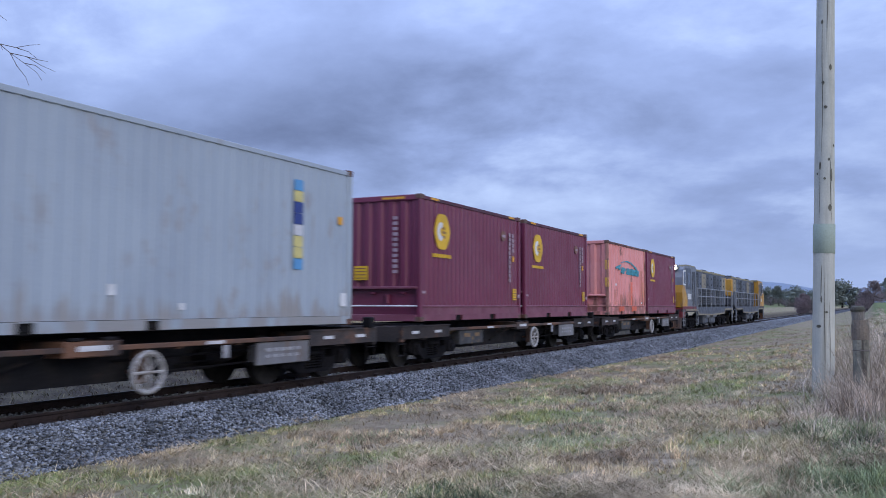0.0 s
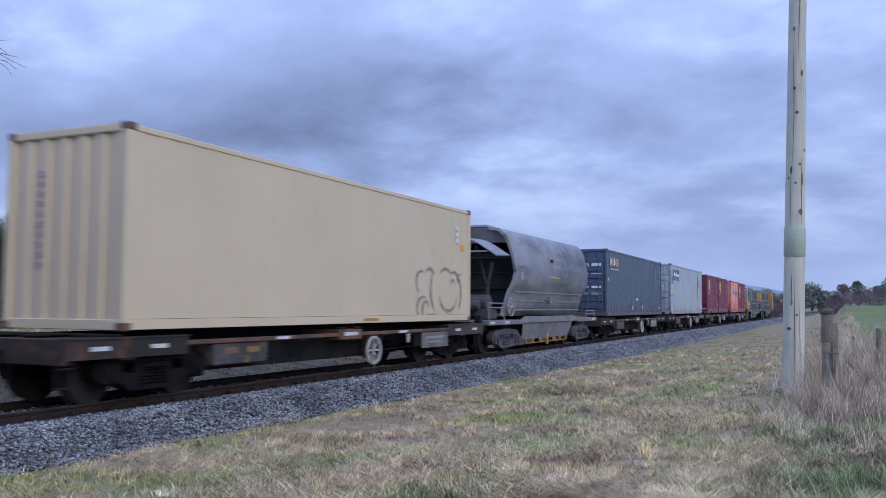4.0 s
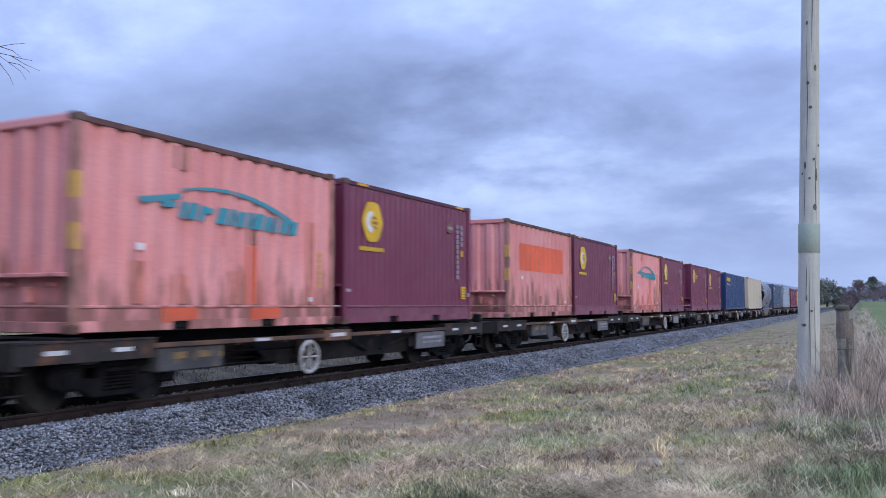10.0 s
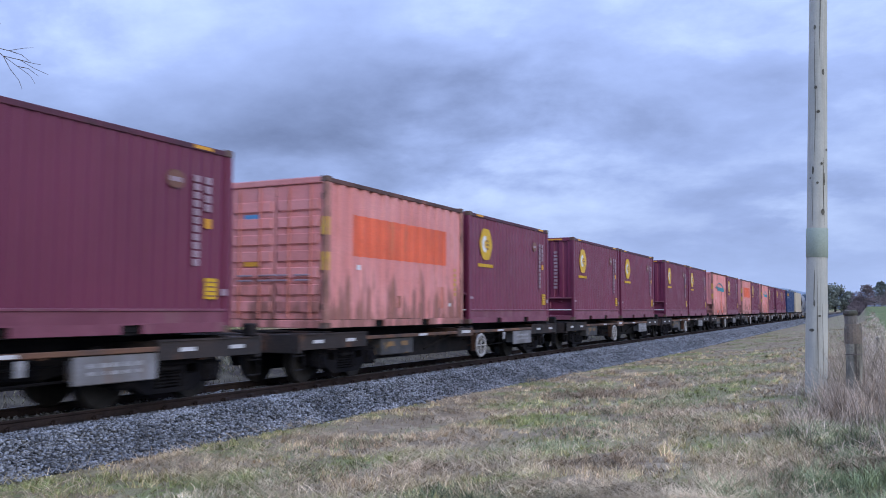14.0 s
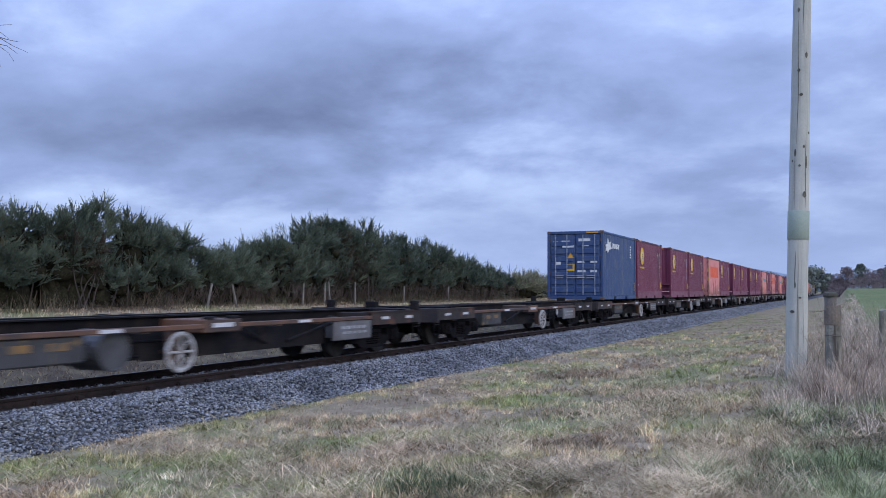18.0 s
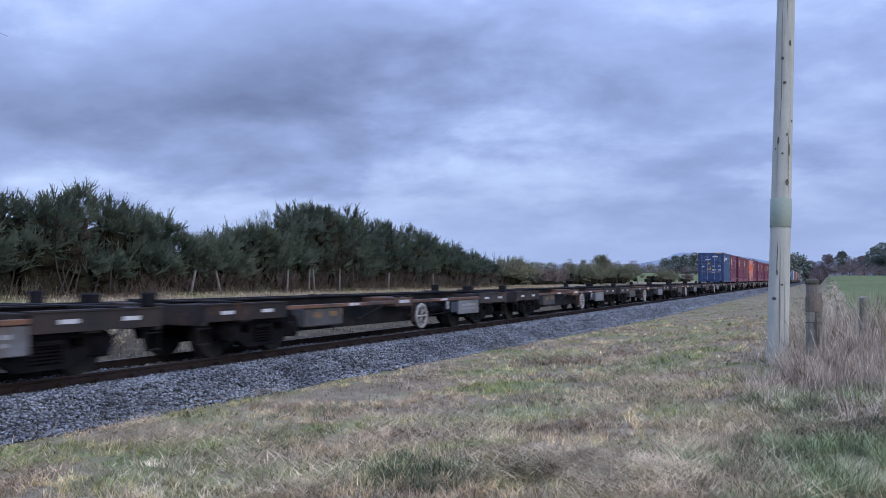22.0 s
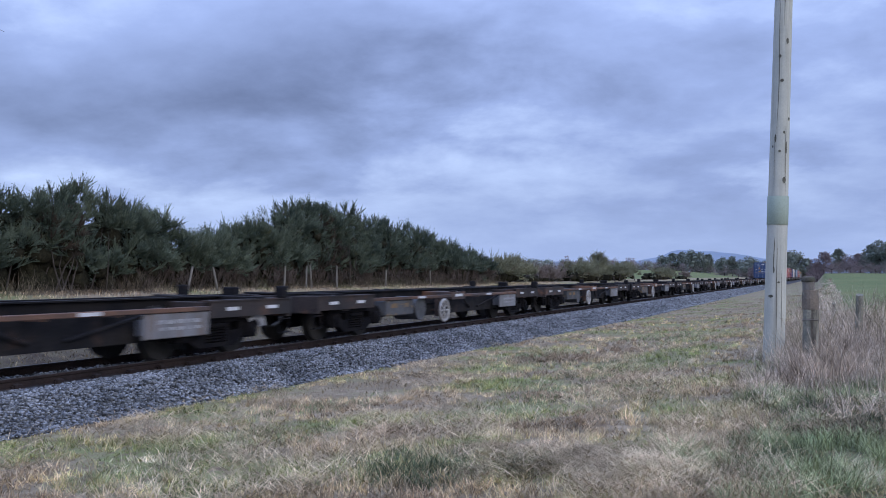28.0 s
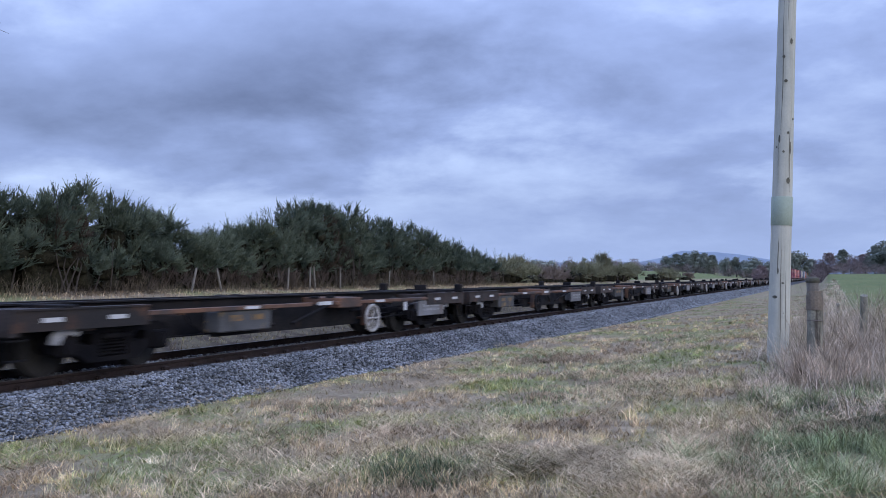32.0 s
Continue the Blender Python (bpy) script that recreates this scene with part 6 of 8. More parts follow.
    part("nose", Solid().slab([(8.0, 1.31), (9.02, 1.31), (9.07, 2.1), (8.95, 2.5), (8.4, 2.42), (8.05, 2.1), (7.7, 1.75), (7.7, 1.31)], -1.3, 1.3), M["loco_yellow"], w, "yellow cab front")
    for side in (-1, 1):
        part("window_frame", Solid().box(8.08, 8.68, side * 1.286 - 0.01, side * 1.286 + 0.01, 2.5, 3.3, 0.008), M["white"], w, "white window frame")
        part("side_window", Solid().box(8.15, 8.61, side * 1.292 - 0.01, side * 1.292 + 0.01, 2.58, 3.22), M["glass"], w)
        part("cab_panel", Solid().box(6.5, 7.95, side * 1.286 - 0.01, side * 1.286 + 0.01, 2.3, 3.45, 0.008), M["loco_grey"], w, "blue-grey panel on the cab side")
        part("side_window", Solid().box(6.9, 7.5, side * 1.295 - 0.01, side * 1.295 + 0.01, 2.55, 3.2), M["glass"], w)
        num = Solid()
        for i in range(4):
            num.box(6.6 + i * 0.24, 6.77 + i * 0.24, side * 1.289 - 0.008, side * 1.289 + 0.008, 1.75, 2.05)
        part("cab_lettering", num, M["white"], w, "illegible white characters")
        d = part("cab_door", Solid().box(5.35, 6.1, side * 1.286 - 0.01, side * 1.286 + 0.01, 1.4, 3.3), M["loco_dark"], w, "dark cab doorway")
        part("door_rail", Solid().tube((5.25, side * 1.36, 1.2), (5.25, side * 1.36, 3.0), 0.025, 6), M["loco_pale"], d)
        part("door_rail", Solid().tube((6.2, side * 1.36, 1.2), (6.2, side * 1.36, 2.7), 0.025, 6), M["loco_pale"], d)
        tr = Solid().box(4.95, 9.0, min(side * 1.24, side * 1.312), max(side * 1.24, side * 1.312), 1.2, 1.36, 0.01)
        part("cab_sill", tr, M["darkred"] if lead else M["black"], w)
    for y in (-1.1, 0.1):
        part("windscreen", Solid().add([(8.99, y, 2.3), (8.99, y + 1.0, 2.3), (8.72, y + 1.0, 3.0), (8.72, y, 3.0)], [(0, 1, 2, 3)]), M["glass"], w)
    for y in (-0.85, 0.85):
        hl = part("headlamp_housing", Solid().tube((8.2, y, 3.44), (8.74, y, 3.44), 0.18, 14), M["loco_cab"], w)
        part("headlamp", Solid().tube((8.74, y, 3.44), (8.78, y, 3.44), 0.115, 14), M["lamp"] if lead else M["loco_pale"], hl, "lit headlamp" if lead else "")
    part("skirt", Solid().box(8.2, 9.0, -1.28, 1.28, 0.75, 1.3, 0.04), M["darkred"] if lead else M["black"], w, "dark red buffer beam" if lead else "")
    pl = Solid().slab([(8.9, 0.2), (9.3, 0.2), (9.08, 0.78), (8.9, 0.78)], -1.2, 1.2)
    for y in (-0.8, -0.3, 0.3, 0.8):
        pl.box(9.0, 9.34, y - 0.06, y + 0.06, 0.3, 0.62, 0.02)
    part("snow_plough", pl, M["rustbeam"], w, "rust-brown plough and hoses")
    for side in (-1, 1):
        y = side * 1.24
        r = Solid()
        for z in (1.95, 2.42):
            r.tube((-8.9, y, z), (5.0, y, z), 0.03, 6)
        part("railing", r, M["loco_pale"], w, "pale side railing")
        for i in range(9):
            xx = -8.9 + i * 1.73
            part("railing_post", Solid().tube((xx, y, 1.33), (xx, y, 2.45), 0.028, 6), M["loco_pale"], w)
        for xx in (-8.85, 8.6, 4.75):
            st = Solid()
            for z in (0.35, 0.6, 0.85, 1.1):
                st.box(xx - 0.2, xx + 0.2, y - 0.02, y + 0.07, z, z + 0.035)
            for k in (-0.2, 0.2):
                st.tube((xx + k, y + side * 0.04, 0.3), (xx + k, y + side * 0.04, 2.4), 0.022, 6)
            part("step_ladder", st, M["loco_pale"], w, "pale steel step ladder")
        for xx, l in ((-2.1, 1.7), (0.6, 1.3)):
            t = part("fuel_tank", Solid().box(xx, xx + l, min(side * 0.5, side * 1.18), max(side * 0.5, side * 1.18), 0.28, 1.0, 0.1), M["loco_grey"], w)
            part("air_tank", Solid().tube((xx + 0.1, side * 1.12, 0.82), (xx + l - 0.1, side * 1.12, 0.82), 0.19, 14), M["loco_cab"], t, "pale round air tank", smooth=False)
    for x in (-6.8, -5.0, 5.0, 6.8):
        bogie(w, x, M["bogie"])
    coupler(w, 9.0, 1)
    coupler(w, -9.0, -1)
    return w

# ---------------------------------------------------------------- hedge, trees, distance


def sprigs(n, centre, radius, up=0.6, length=(0.18, 0.42), width=0.05):
    """n spiky sprigs standing out of a clump: two crossed kites each. Returns corner points (n, 8, 3)."""
    d = rng.normal(size=(n, 3))
    d /= np.linalg.norm(d, axis=1)[:, None]
    base = np.asarray(centre) + d * np.asarray(radius) * (0.55 + 0.45 * rng.random((n, 1)))
    way = d + np.array([0, 0, up]) + 0.35 * rng.normal(size=(n, 3))
    way /= np.linalg.norm(way, axis=1)[:, None]
    l = (length[0] + (length[1] - length[0]) * rng.random((n, 1)))
    u = np.cross(way, rng.normal(size=(n, 3)))
    u /= np.linalg.norm(u, axis=1)[:, None]
    v = np.cross(way, u)
    w = width * (0.7 + 0.6 * rng.random((n, 1)))
    mid, tip = base + way * l * 0.45, base + way * l
    return np.stack([base, mid + u * w, tip, mid - u * w, base, mid + v * w, tip, mid - v * w], 1)


def quads_of(points):
    n = len(points) * 2
    return points.reshape(-1, 3), np.arange(n * 4).reshape(n, 4)


def blobs(centres, radii):
    """Uneven rounded lumps: (n, 3) centres and (n, 3) radii give quads."""
    g = np.linspace(-1, 1, 5)
    face = np.array([(a, b, 1.0) for a in g for b in g])
    sheet = np.concatenate([face, face * (-1, 1, -1), face[:, [2, 0, 1]], face[:, [2, 0, 1]] * (-1, -1, 1), face[:, [1, 2, 0]], face[:, [1, 2, 0]] * (1, -1, -1)])
    sheet /= np.linalg.norm(sheet, axis=1)[:, None]
    cell = np.array([(i * 5 + j, (i + 1) * 5 + j, (i + 1) * 5 + j + 1, i * 5 + j + 1) for i in range(4) for j in range(4)])
    cells = np.concatenate([cell + 25 * k for k in range(6)])
    n = len(centres)
    ph = rng.random((n, 1, 3)) * 6.28
    bump = 1 + 0.13 * np.sin(3.1 * sheet[None] + ph).sum(2, keepdims=True)
    v = np.asarray(centres)[:, None] + sheet[None] * bump * np.asarray(radii)[:, None]
    q = (np.arange(n) * 150)[:, None, None] + cells[None]
    return v.reshape(-1, 3), q.reshape(-1, 4)


def plumes(base, way, length, needles, reach, thick):
    """Feathery shoots: short spines set all round a shoot and raked forward. base, way: (n, 3)."""
    n = len(base)
    way = way / np.linalg.norm(way, axis=1)[:, None]
    bend = way + 0.25 * rng.normal(size=(n, 3)) + np.array([0, 0, 0.25])
    t = rng.random((n, needles, 1)) ** 0.8
    along = base[:, None] + (way[:, None] * t + (bend - way)[:, None] * t * t * 0.5) * length[:, None, None]
    out = np.cross(way[:, None], rng.normal(size=(n, needles, 3)))
    out /= np.linalg.norm(out, axis=2)[:, :, None]
    d = out * 0.5 + way[:, None] * 0.85
    r = reach * (1.15 - 0.7 * t) * (0.7 + 0.6 * rng.random((n, needles, 1)))
    tip = along + d * r
    u = np.cross(d, rng.normal(size=(n, needles, 3)))
    u = u / np.linalg.norm(u, axis=2)[:, :, None] * thick
    mid = along + d * r * 0.5
    p = np.stack([along, mid + u, tip, mid - u], 2).reshape(-1, 4, 3)
    # the shoot itself: two crossed slender blades
    s1 = np.cross(way, rng.normal(size=(n, 3)))
    s1 = s1 / np.linalg.norm(s1, axis=1)[:, None] * reach * 0.22
    s2 = np.cross(way, s1)
    heel, end = base - way * 0.1 * length[:, None], base + (way + (bend - way) * 0.5) * length[:, None]
    belly = base + (way * 0.4 + (bend - way) * 0.08) * length[:, None]
    c = np.stack([heel, belly + s1, end, belly - s1, heel, belly + s2, end, belly - s2], 1).reshape(-1, 4, 3)
    return np.concatenate([p, c])


def sprays(base, way, length, k, needles, reach, thick, arms=7):
    """Leafy sprays: a main shoot with side shoots fanned off it, all set with short spines."""
    n = len(base)
    way = way / np.linalg.norm(way, axis=1)[:, None]
    flat = np.cross(way, rng.normal(size=(n, 3)))
    flat /= np.linalg.norm(flat, axis=1)[:, None]
    third = np.cross(way, flat)
    b, w, l = [base], [way], [length]
    for i in range(arms):
        at = 0.08 + 0.62 * (i + rng.random(n)) / arms
        out = flat * np.where(i % 2, 1.0, -1.0) + third * (0.7 * rng.normal(size=(n, 1)))
        out /= np.linalg.norm(out, axis=1)[:, None]
        b.append(base + way * (at * length)[:, None])
        w.append(way * 0.95 + out * 0.5 + np.array([0, 0, 0.12]))
        l.append(length * (0.72 - 0.45 * at) * (0.75 + 0.5 * rng.random(n)))
    return plumes(np.concatenate(b), np.concatenate(w), np.concatenate(l), needles, reach * k, thick * k)


def gorse_bush(x, y, z, h, w, depth, material, label, shoots=130, spikes=9, k=1.0, needles=11, droop=0.22, foot=0.55):
    """A gorse bush: bare stems, a twiggy heart coloured dark for inner shade, and leafy sprays in tiers with gaps under
    them.
    """
    b = thing("gorse_bush", label, "bush", "hedge along the railway", pose(x, y, z))
    for i in range(4):
        st = Solid()
        a = Vector((random.uniform(-w, w) * 0.45, random.uniform(-0.9, 0.1) * depth * 0.5, -0.1))
        q = a + Vector((random.uniform(-0.5, 0.5), random.uniform(-0.2, 0.2), h * 0.3))
        r = q + Vector((random.uniform(-0.7, 0.7), random.uniform(-0.3, 0.3), h * 0.3))
        st.tube(a, q, 0.032 * k, 6, 0.022 * k)
        st.tube(q, r, 0.022 * k, 6, 0.01 * k)
        part("stem", st, M["wood"], b)
    domes = []
    n = max(8, int(1.5 * w * h / (k * k)))
    low = min(foot * k, h * 0.4)
    for i in range(n):
        u = -1 + 2 * (i + random.random()) / n if i % 2 else random.uniform(-1, 1)
        top = h * (1 - droop * abs(u) ** 2.5)
        top += random.uniform(-0.6, 0.1) * k - 0.1 * k
        r = random.uniform(0.36, 0.74) * k
        f = random.random() ** 0.85 if i % 3 else 1.0
        zc = low + (max(top - r * 1.05, low) - low) * f
        yc = -depth * 0.5 * math.sqrt(max(0.04, 1 - (zc / h) ** 2 * 0.85)) + r * 0.6 + (random.uniform(0, 0.5) * depth if f > 0.9 else random.uniform(0, 0.45))
        domes.append((u * w * 0.5, yc, zc, r))
    d = np.array(domes)
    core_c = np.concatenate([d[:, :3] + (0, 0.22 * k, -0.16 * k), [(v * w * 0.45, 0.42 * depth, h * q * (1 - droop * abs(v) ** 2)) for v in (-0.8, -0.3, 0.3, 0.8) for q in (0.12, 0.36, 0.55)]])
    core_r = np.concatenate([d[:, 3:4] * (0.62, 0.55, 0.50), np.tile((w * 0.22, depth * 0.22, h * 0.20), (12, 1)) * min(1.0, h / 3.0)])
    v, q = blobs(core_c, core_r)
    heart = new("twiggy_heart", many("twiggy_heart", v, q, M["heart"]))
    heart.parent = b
    tagged(heart, "brown dead twigs inside the bush, coloured dark for its shade", kind="stuff")
    pick = rng.integers(0, n, shoots)
    o = rng.normal(size=(shoots, 3)) + (0, -0.6, 0.55)
    o[:, 2] = np.where(o[:, 2] < -0.35, -o[:, 2], o[:, 2])
    o /= np.linalg.norm(o, axis=1)[:, None]
    base = d[pick, :3] + o * d[pick, 3:4] * (0.62, 0.62, 0.56)
    way = o * 1.25 + (0, 0, 0.28) + 0.3 * rng.normal(size=(shoots, 3)) * (1, 0.6, 0.5)
    ln = (0.42 + 0.42 * rng.random(shoots) ** 1.3) * k
    chunks = [sprays(base, way, ln, k, needles, 0.074, 0.0155)]
    if spikes:
        u = rng.uniform(-0.97, 0.97, spikes)
        top = h * (1 - droop * np.abs(u) ** 2.5)
        base = np.stack([u * w * 0.5, rng.uniform(-0.45, 0.3, spikes) * depth * 0.6, top - (0.45 + 0.2 * rng.random(spikes)) * k], 1)
        way = np.stack([0.45 * rng.normal(size=spikes), 0.25 * rng.normal(size=spikes), np.ones(spikes)], 1)
        chunks.append(sprays(base, way, (0.45 + 0.4 * rng.random(spikes)) * k, k, needles, 0.062, 0.013, 4))
    if foot > 0.6 and x > 25:
        # dead twigs and suckers stand under the green
        m = 34
        base = np.stack([rng.uniform(-0.55, 0.55, m) * w, -depth * 0.5 + rng.uniform(0.0, 0.9, m), rng.uniform(-0.05, 0.35, m)], 1)
        way = np.stack([0.5 * rng.normal(size=m), 0.3 * rng.normal(size=m) - 0.1, np.ones(m)], 1)
        tw = sprays(base, way, 0.45 + 0.55 * rng.random(m), 1.0, 6, 0.05, 0.007, 5)
        t = new("dead_wood", many("dead_wood", tw.reshape(-1, 3), np.arange(len(tw) * 4).reshape(-1, 4), M["twigs"]))
        t.parent = b
        tagged(t, "grey-brown dead wood at the foot", kind="stuff")
    p = np.concatenate(chunks)
    cr = new("crown", many("crown", p.reshape(-1, 3), np.arange(len(p) * 4).reshape(-1, 4), material))
    cr.parent = b
    return b


def build_hedge():
    line = ([8, 15, 18.96, 20.23, 21.38, 22.6, 23.7, 24.8, 26.4, 27.7, 29.5, 31.4, 32.9, 35.0, 38.65, 41.0, 46.5, 51.5, 59.6],
            [4.3, 4.2, 4.14, 4.21, 4.61, 4.44, 4.12, 4.1, 3.4, 3.15, 3.4, 3.85, 4.25, 5.02, 5.27, 4.64, 4.76, 4.09, 3.09])
    x = 8.0
    k = 0
    while x < 60:
        h = float(np.interp(x, *line)) - 0.72
        mat = "gorse_light" if (26 < x < 34 or k % 5 == 3) else "gorse"
        label = "tall dark green gorse bush with spiky shoots" if mat == "gorse" else "grey-green gorse bush with spiky shoots"
        gorse_bush(x, 24.0 + random.uniform(-0.3, 0.3), 0.72, h, 2.9, 2.4, M[mat], label, 205 if x < 45 else 155, foot=0.62 if x > 25 else 0.42)
        x += 1.75 + (0.4 if x > 40 else 0)
        k += 1
    for x, y, h, w, n in ((64, 24, 2.4, 5.0, 190), (69, 24.5, 1.9, 4.5, 150), (87, 23.6, 2.1, 6, 170), (94, 23.6, 3.0, 6, 200), (103, 23.6, 2.3, 7, 200), (111, 24, 2.7, 7, 190), (139, 24.5, 1.7, 8, 150), (148, 24.8, 1.4, 7, 120)):
        gorse_bush(x, y, float(ground_z(x, y)) - 0.05, h, w, 3.0, M["gorse_olive"], "low olive-green gorse bush in the paddock", n, 6, 1.4, 9, 0.7)
    for x, y, h, w in ((76, 24.5, 1.2, 6), (81, 24.8, 1.0, 5), (172, 25, 1.2, 5), (60.5, 24.6, 1.3, 4)):
        gorse_bush(x, y, float(ground_z(x, y)) - 0.05, h, w, 2.5, M["scrub"], "low brown winter scrub", 110, 2, 1.2, 8)
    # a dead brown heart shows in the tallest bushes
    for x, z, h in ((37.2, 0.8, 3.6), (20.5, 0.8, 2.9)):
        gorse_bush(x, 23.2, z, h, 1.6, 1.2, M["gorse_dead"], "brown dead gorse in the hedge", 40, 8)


def build_hedge_fence():
    for x, lean, h in ((26.1, 16, 1.15), (27.9, -18, 1.15), (32.6, 3, 1.2), (34.4, 2, 1.25), (34.9, -9, 1.3), (37.2, 0, 1.3), (42.5, 3, 1.1), (48.5, -4, 1.1)):
        z = float(ground_z(x, 22.5))
        h *= 0.85
        s = Solid().tube((0, 0, -0.15), (0, 0, h), 0.05, 8, 0.042)
        s.tube((0, 0, h), (0, 0, h + 0.02), 0.042, 8, 0.026)
        p = part("fence_post", s, M["stake"], None)
        p.matrix_basis = pose(x, 22.5, z, 0, lean, 0)
        tagged(p, "thin grey timber fence post leaning at the hedge foot", "fence post", "posts of the hedge fence")


def tree(x, y, h, w, material, label, count=420, trunk=0.12, clumps=None):
    count *= 5
    z = float(ground_z(x, y))
    t = thing("tree", label, "tree", "far trees", pose(x, y, z - 0.05))
    s = Solid().tube((0, 0, -0.2), (0, 0, h * 0.5), 0.035 * h, 7, 0.018 * h)
    limbs = []
    for i in range(7):
        a = random.uniform(0, 6.28)
        q = Vector((math.cos(a) * w * 0.3, math.sin(a) * w * 0.3, h * random.uniform(0.55, 0.8)))
        s.tube((0, 0, h * random.uniform(0.25, 0.45)), q, 0.014 * h, 5, 0.005 * h)
        limbs.append(q)
    part("trunk", s, M["wood"], t)
    ch = []
    k = (clumps or 14) * 2
    hearts = []
    for i in range(k):
        u = random.random()
        a = random.uniform(0, 6.28)
        zc = h * (trunk + (0.92 - trunk) * u)
        rr = w * 0.5 * math.sqrt(max(0.04, 1 - (2 * u - 0.9) ** 2)) * random.uniform(0.3, 0.85)
        r = w * random.uniform(0.15, 0.26)
        hearts.append((rr * math.cos(a), rr * math.sin(a), zc, r))
        ch.append(sprigs(count // k, (rr * math.cos(a), rr * math.sin(a), zc), (r, r, r * 0.8), 0.3, (0.035 * h, 0.075 * h), 0.018 * h))
    v, q = quads_of(np.concatenate(ch))
    d = np.array(hearts)
    if material is not M["bare"]:
        v2, q2 = blobs(d[:, :3], d[:, 3:4] * (0.45, 0.45, 0.4))
        v, q = np.concatenate([v, v2]), np.concatenate([q, q2 + len(v)])
    cr = new("crown", many("crown", v, q, material))
    cr.parent = t
    return t


def polar(az, r):
    return r * math.cos(radians(az)), r * math.sin(radians(az))


def build_trees():
    rr = random.Random(11)
    # az, reach, height above its foot, width
    dark = [(9.6, 420, 7.0, 9), (8.9, 410, 8.2, 8), (8.3, 410, 8.8, 9), (7.7, 400, 9.4, 9), (7.2, 400, 8.8, 8), (6.7, 405, 8.5, 6), (5.75, 390, 7.6, 7), (5.2, 390, 8.4, 5.5), (4.75, 390, 7.2, 8), (4.2, 380, 8.0, 11),
            (2.1, 620, 17, 15), (1.6, 640, 18.5, 18), (0.9, 640, 14, 14), (-0.95, 210, 5.2, 3.4), (-2.7, 200, 6.0, 4), (-3.2, 195, 6.6, 6), (-4.0, 190, 6.8, 7), (3.3, 300, 6.2, 6)]
    for az, r, h, w in dark:
        x, y = polar(az, r)
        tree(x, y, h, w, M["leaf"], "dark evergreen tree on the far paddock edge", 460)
    for az, r, h, w in ((0.3, 215, 4.4, 5), (-0.1, 215, 4.8, 5), (0.45, 225, 3.6, 4), (-1.6, 205, 3.8, 5), (-2.1, 205, 4.0, 5), (3.85, 205, 4.6, 3.0), (3.6, 205, 4.3, 3.0), (3.95, 200, 3.6, 2.6)):
        x, y = polar(az, r)
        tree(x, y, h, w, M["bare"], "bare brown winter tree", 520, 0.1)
    az = 23.5
    while az > 3.2:
        r = rr.uniform(480, 600)
        x, y = polar(az, r)
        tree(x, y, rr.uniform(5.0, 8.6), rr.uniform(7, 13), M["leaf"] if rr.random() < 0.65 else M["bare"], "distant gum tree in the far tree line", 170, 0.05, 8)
        az -= rr.uniform(0.22, 0.42)
    # hedgerows of winter scrub close the paddocks
    az = 21.0
    while az > 3.0:
        x, y = polar(az, 365 + rr.uniform(-8, 8))
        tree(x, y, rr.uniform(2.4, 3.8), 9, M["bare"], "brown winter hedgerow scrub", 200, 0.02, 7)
        az -= 0.85
    az = 0.25
    while az > -6:
        x, y = polar(az, 185 + rr.uniform(-5, 5))
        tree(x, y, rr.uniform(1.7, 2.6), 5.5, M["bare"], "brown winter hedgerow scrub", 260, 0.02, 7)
        az -= 0.8


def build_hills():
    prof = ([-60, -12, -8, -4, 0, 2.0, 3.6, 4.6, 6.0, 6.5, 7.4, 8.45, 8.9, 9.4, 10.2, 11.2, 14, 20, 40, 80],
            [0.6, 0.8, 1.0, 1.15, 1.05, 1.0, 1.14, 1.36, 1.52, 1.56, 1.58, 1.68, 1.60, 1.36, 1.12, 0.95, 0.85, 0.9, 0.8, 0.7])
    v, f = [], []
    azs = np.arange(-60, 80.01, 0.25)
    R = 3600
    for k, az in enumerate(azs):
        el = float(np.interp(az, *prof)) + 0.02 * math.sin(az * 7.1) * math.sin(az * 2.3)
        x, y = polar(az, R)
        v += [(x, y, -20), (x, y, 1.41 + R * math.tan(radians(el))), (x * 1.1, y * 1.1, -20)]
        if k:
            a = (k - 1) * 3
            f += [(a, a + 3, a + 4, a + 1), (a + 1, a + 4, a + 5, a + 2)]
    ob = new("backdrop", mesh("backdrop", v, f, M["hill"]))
    tagged(ob, "low hills on the horizon, coloured haze blue", "hills", kind="structure")


# ---------------------------------------------------------------- pole, fence, branch, grass


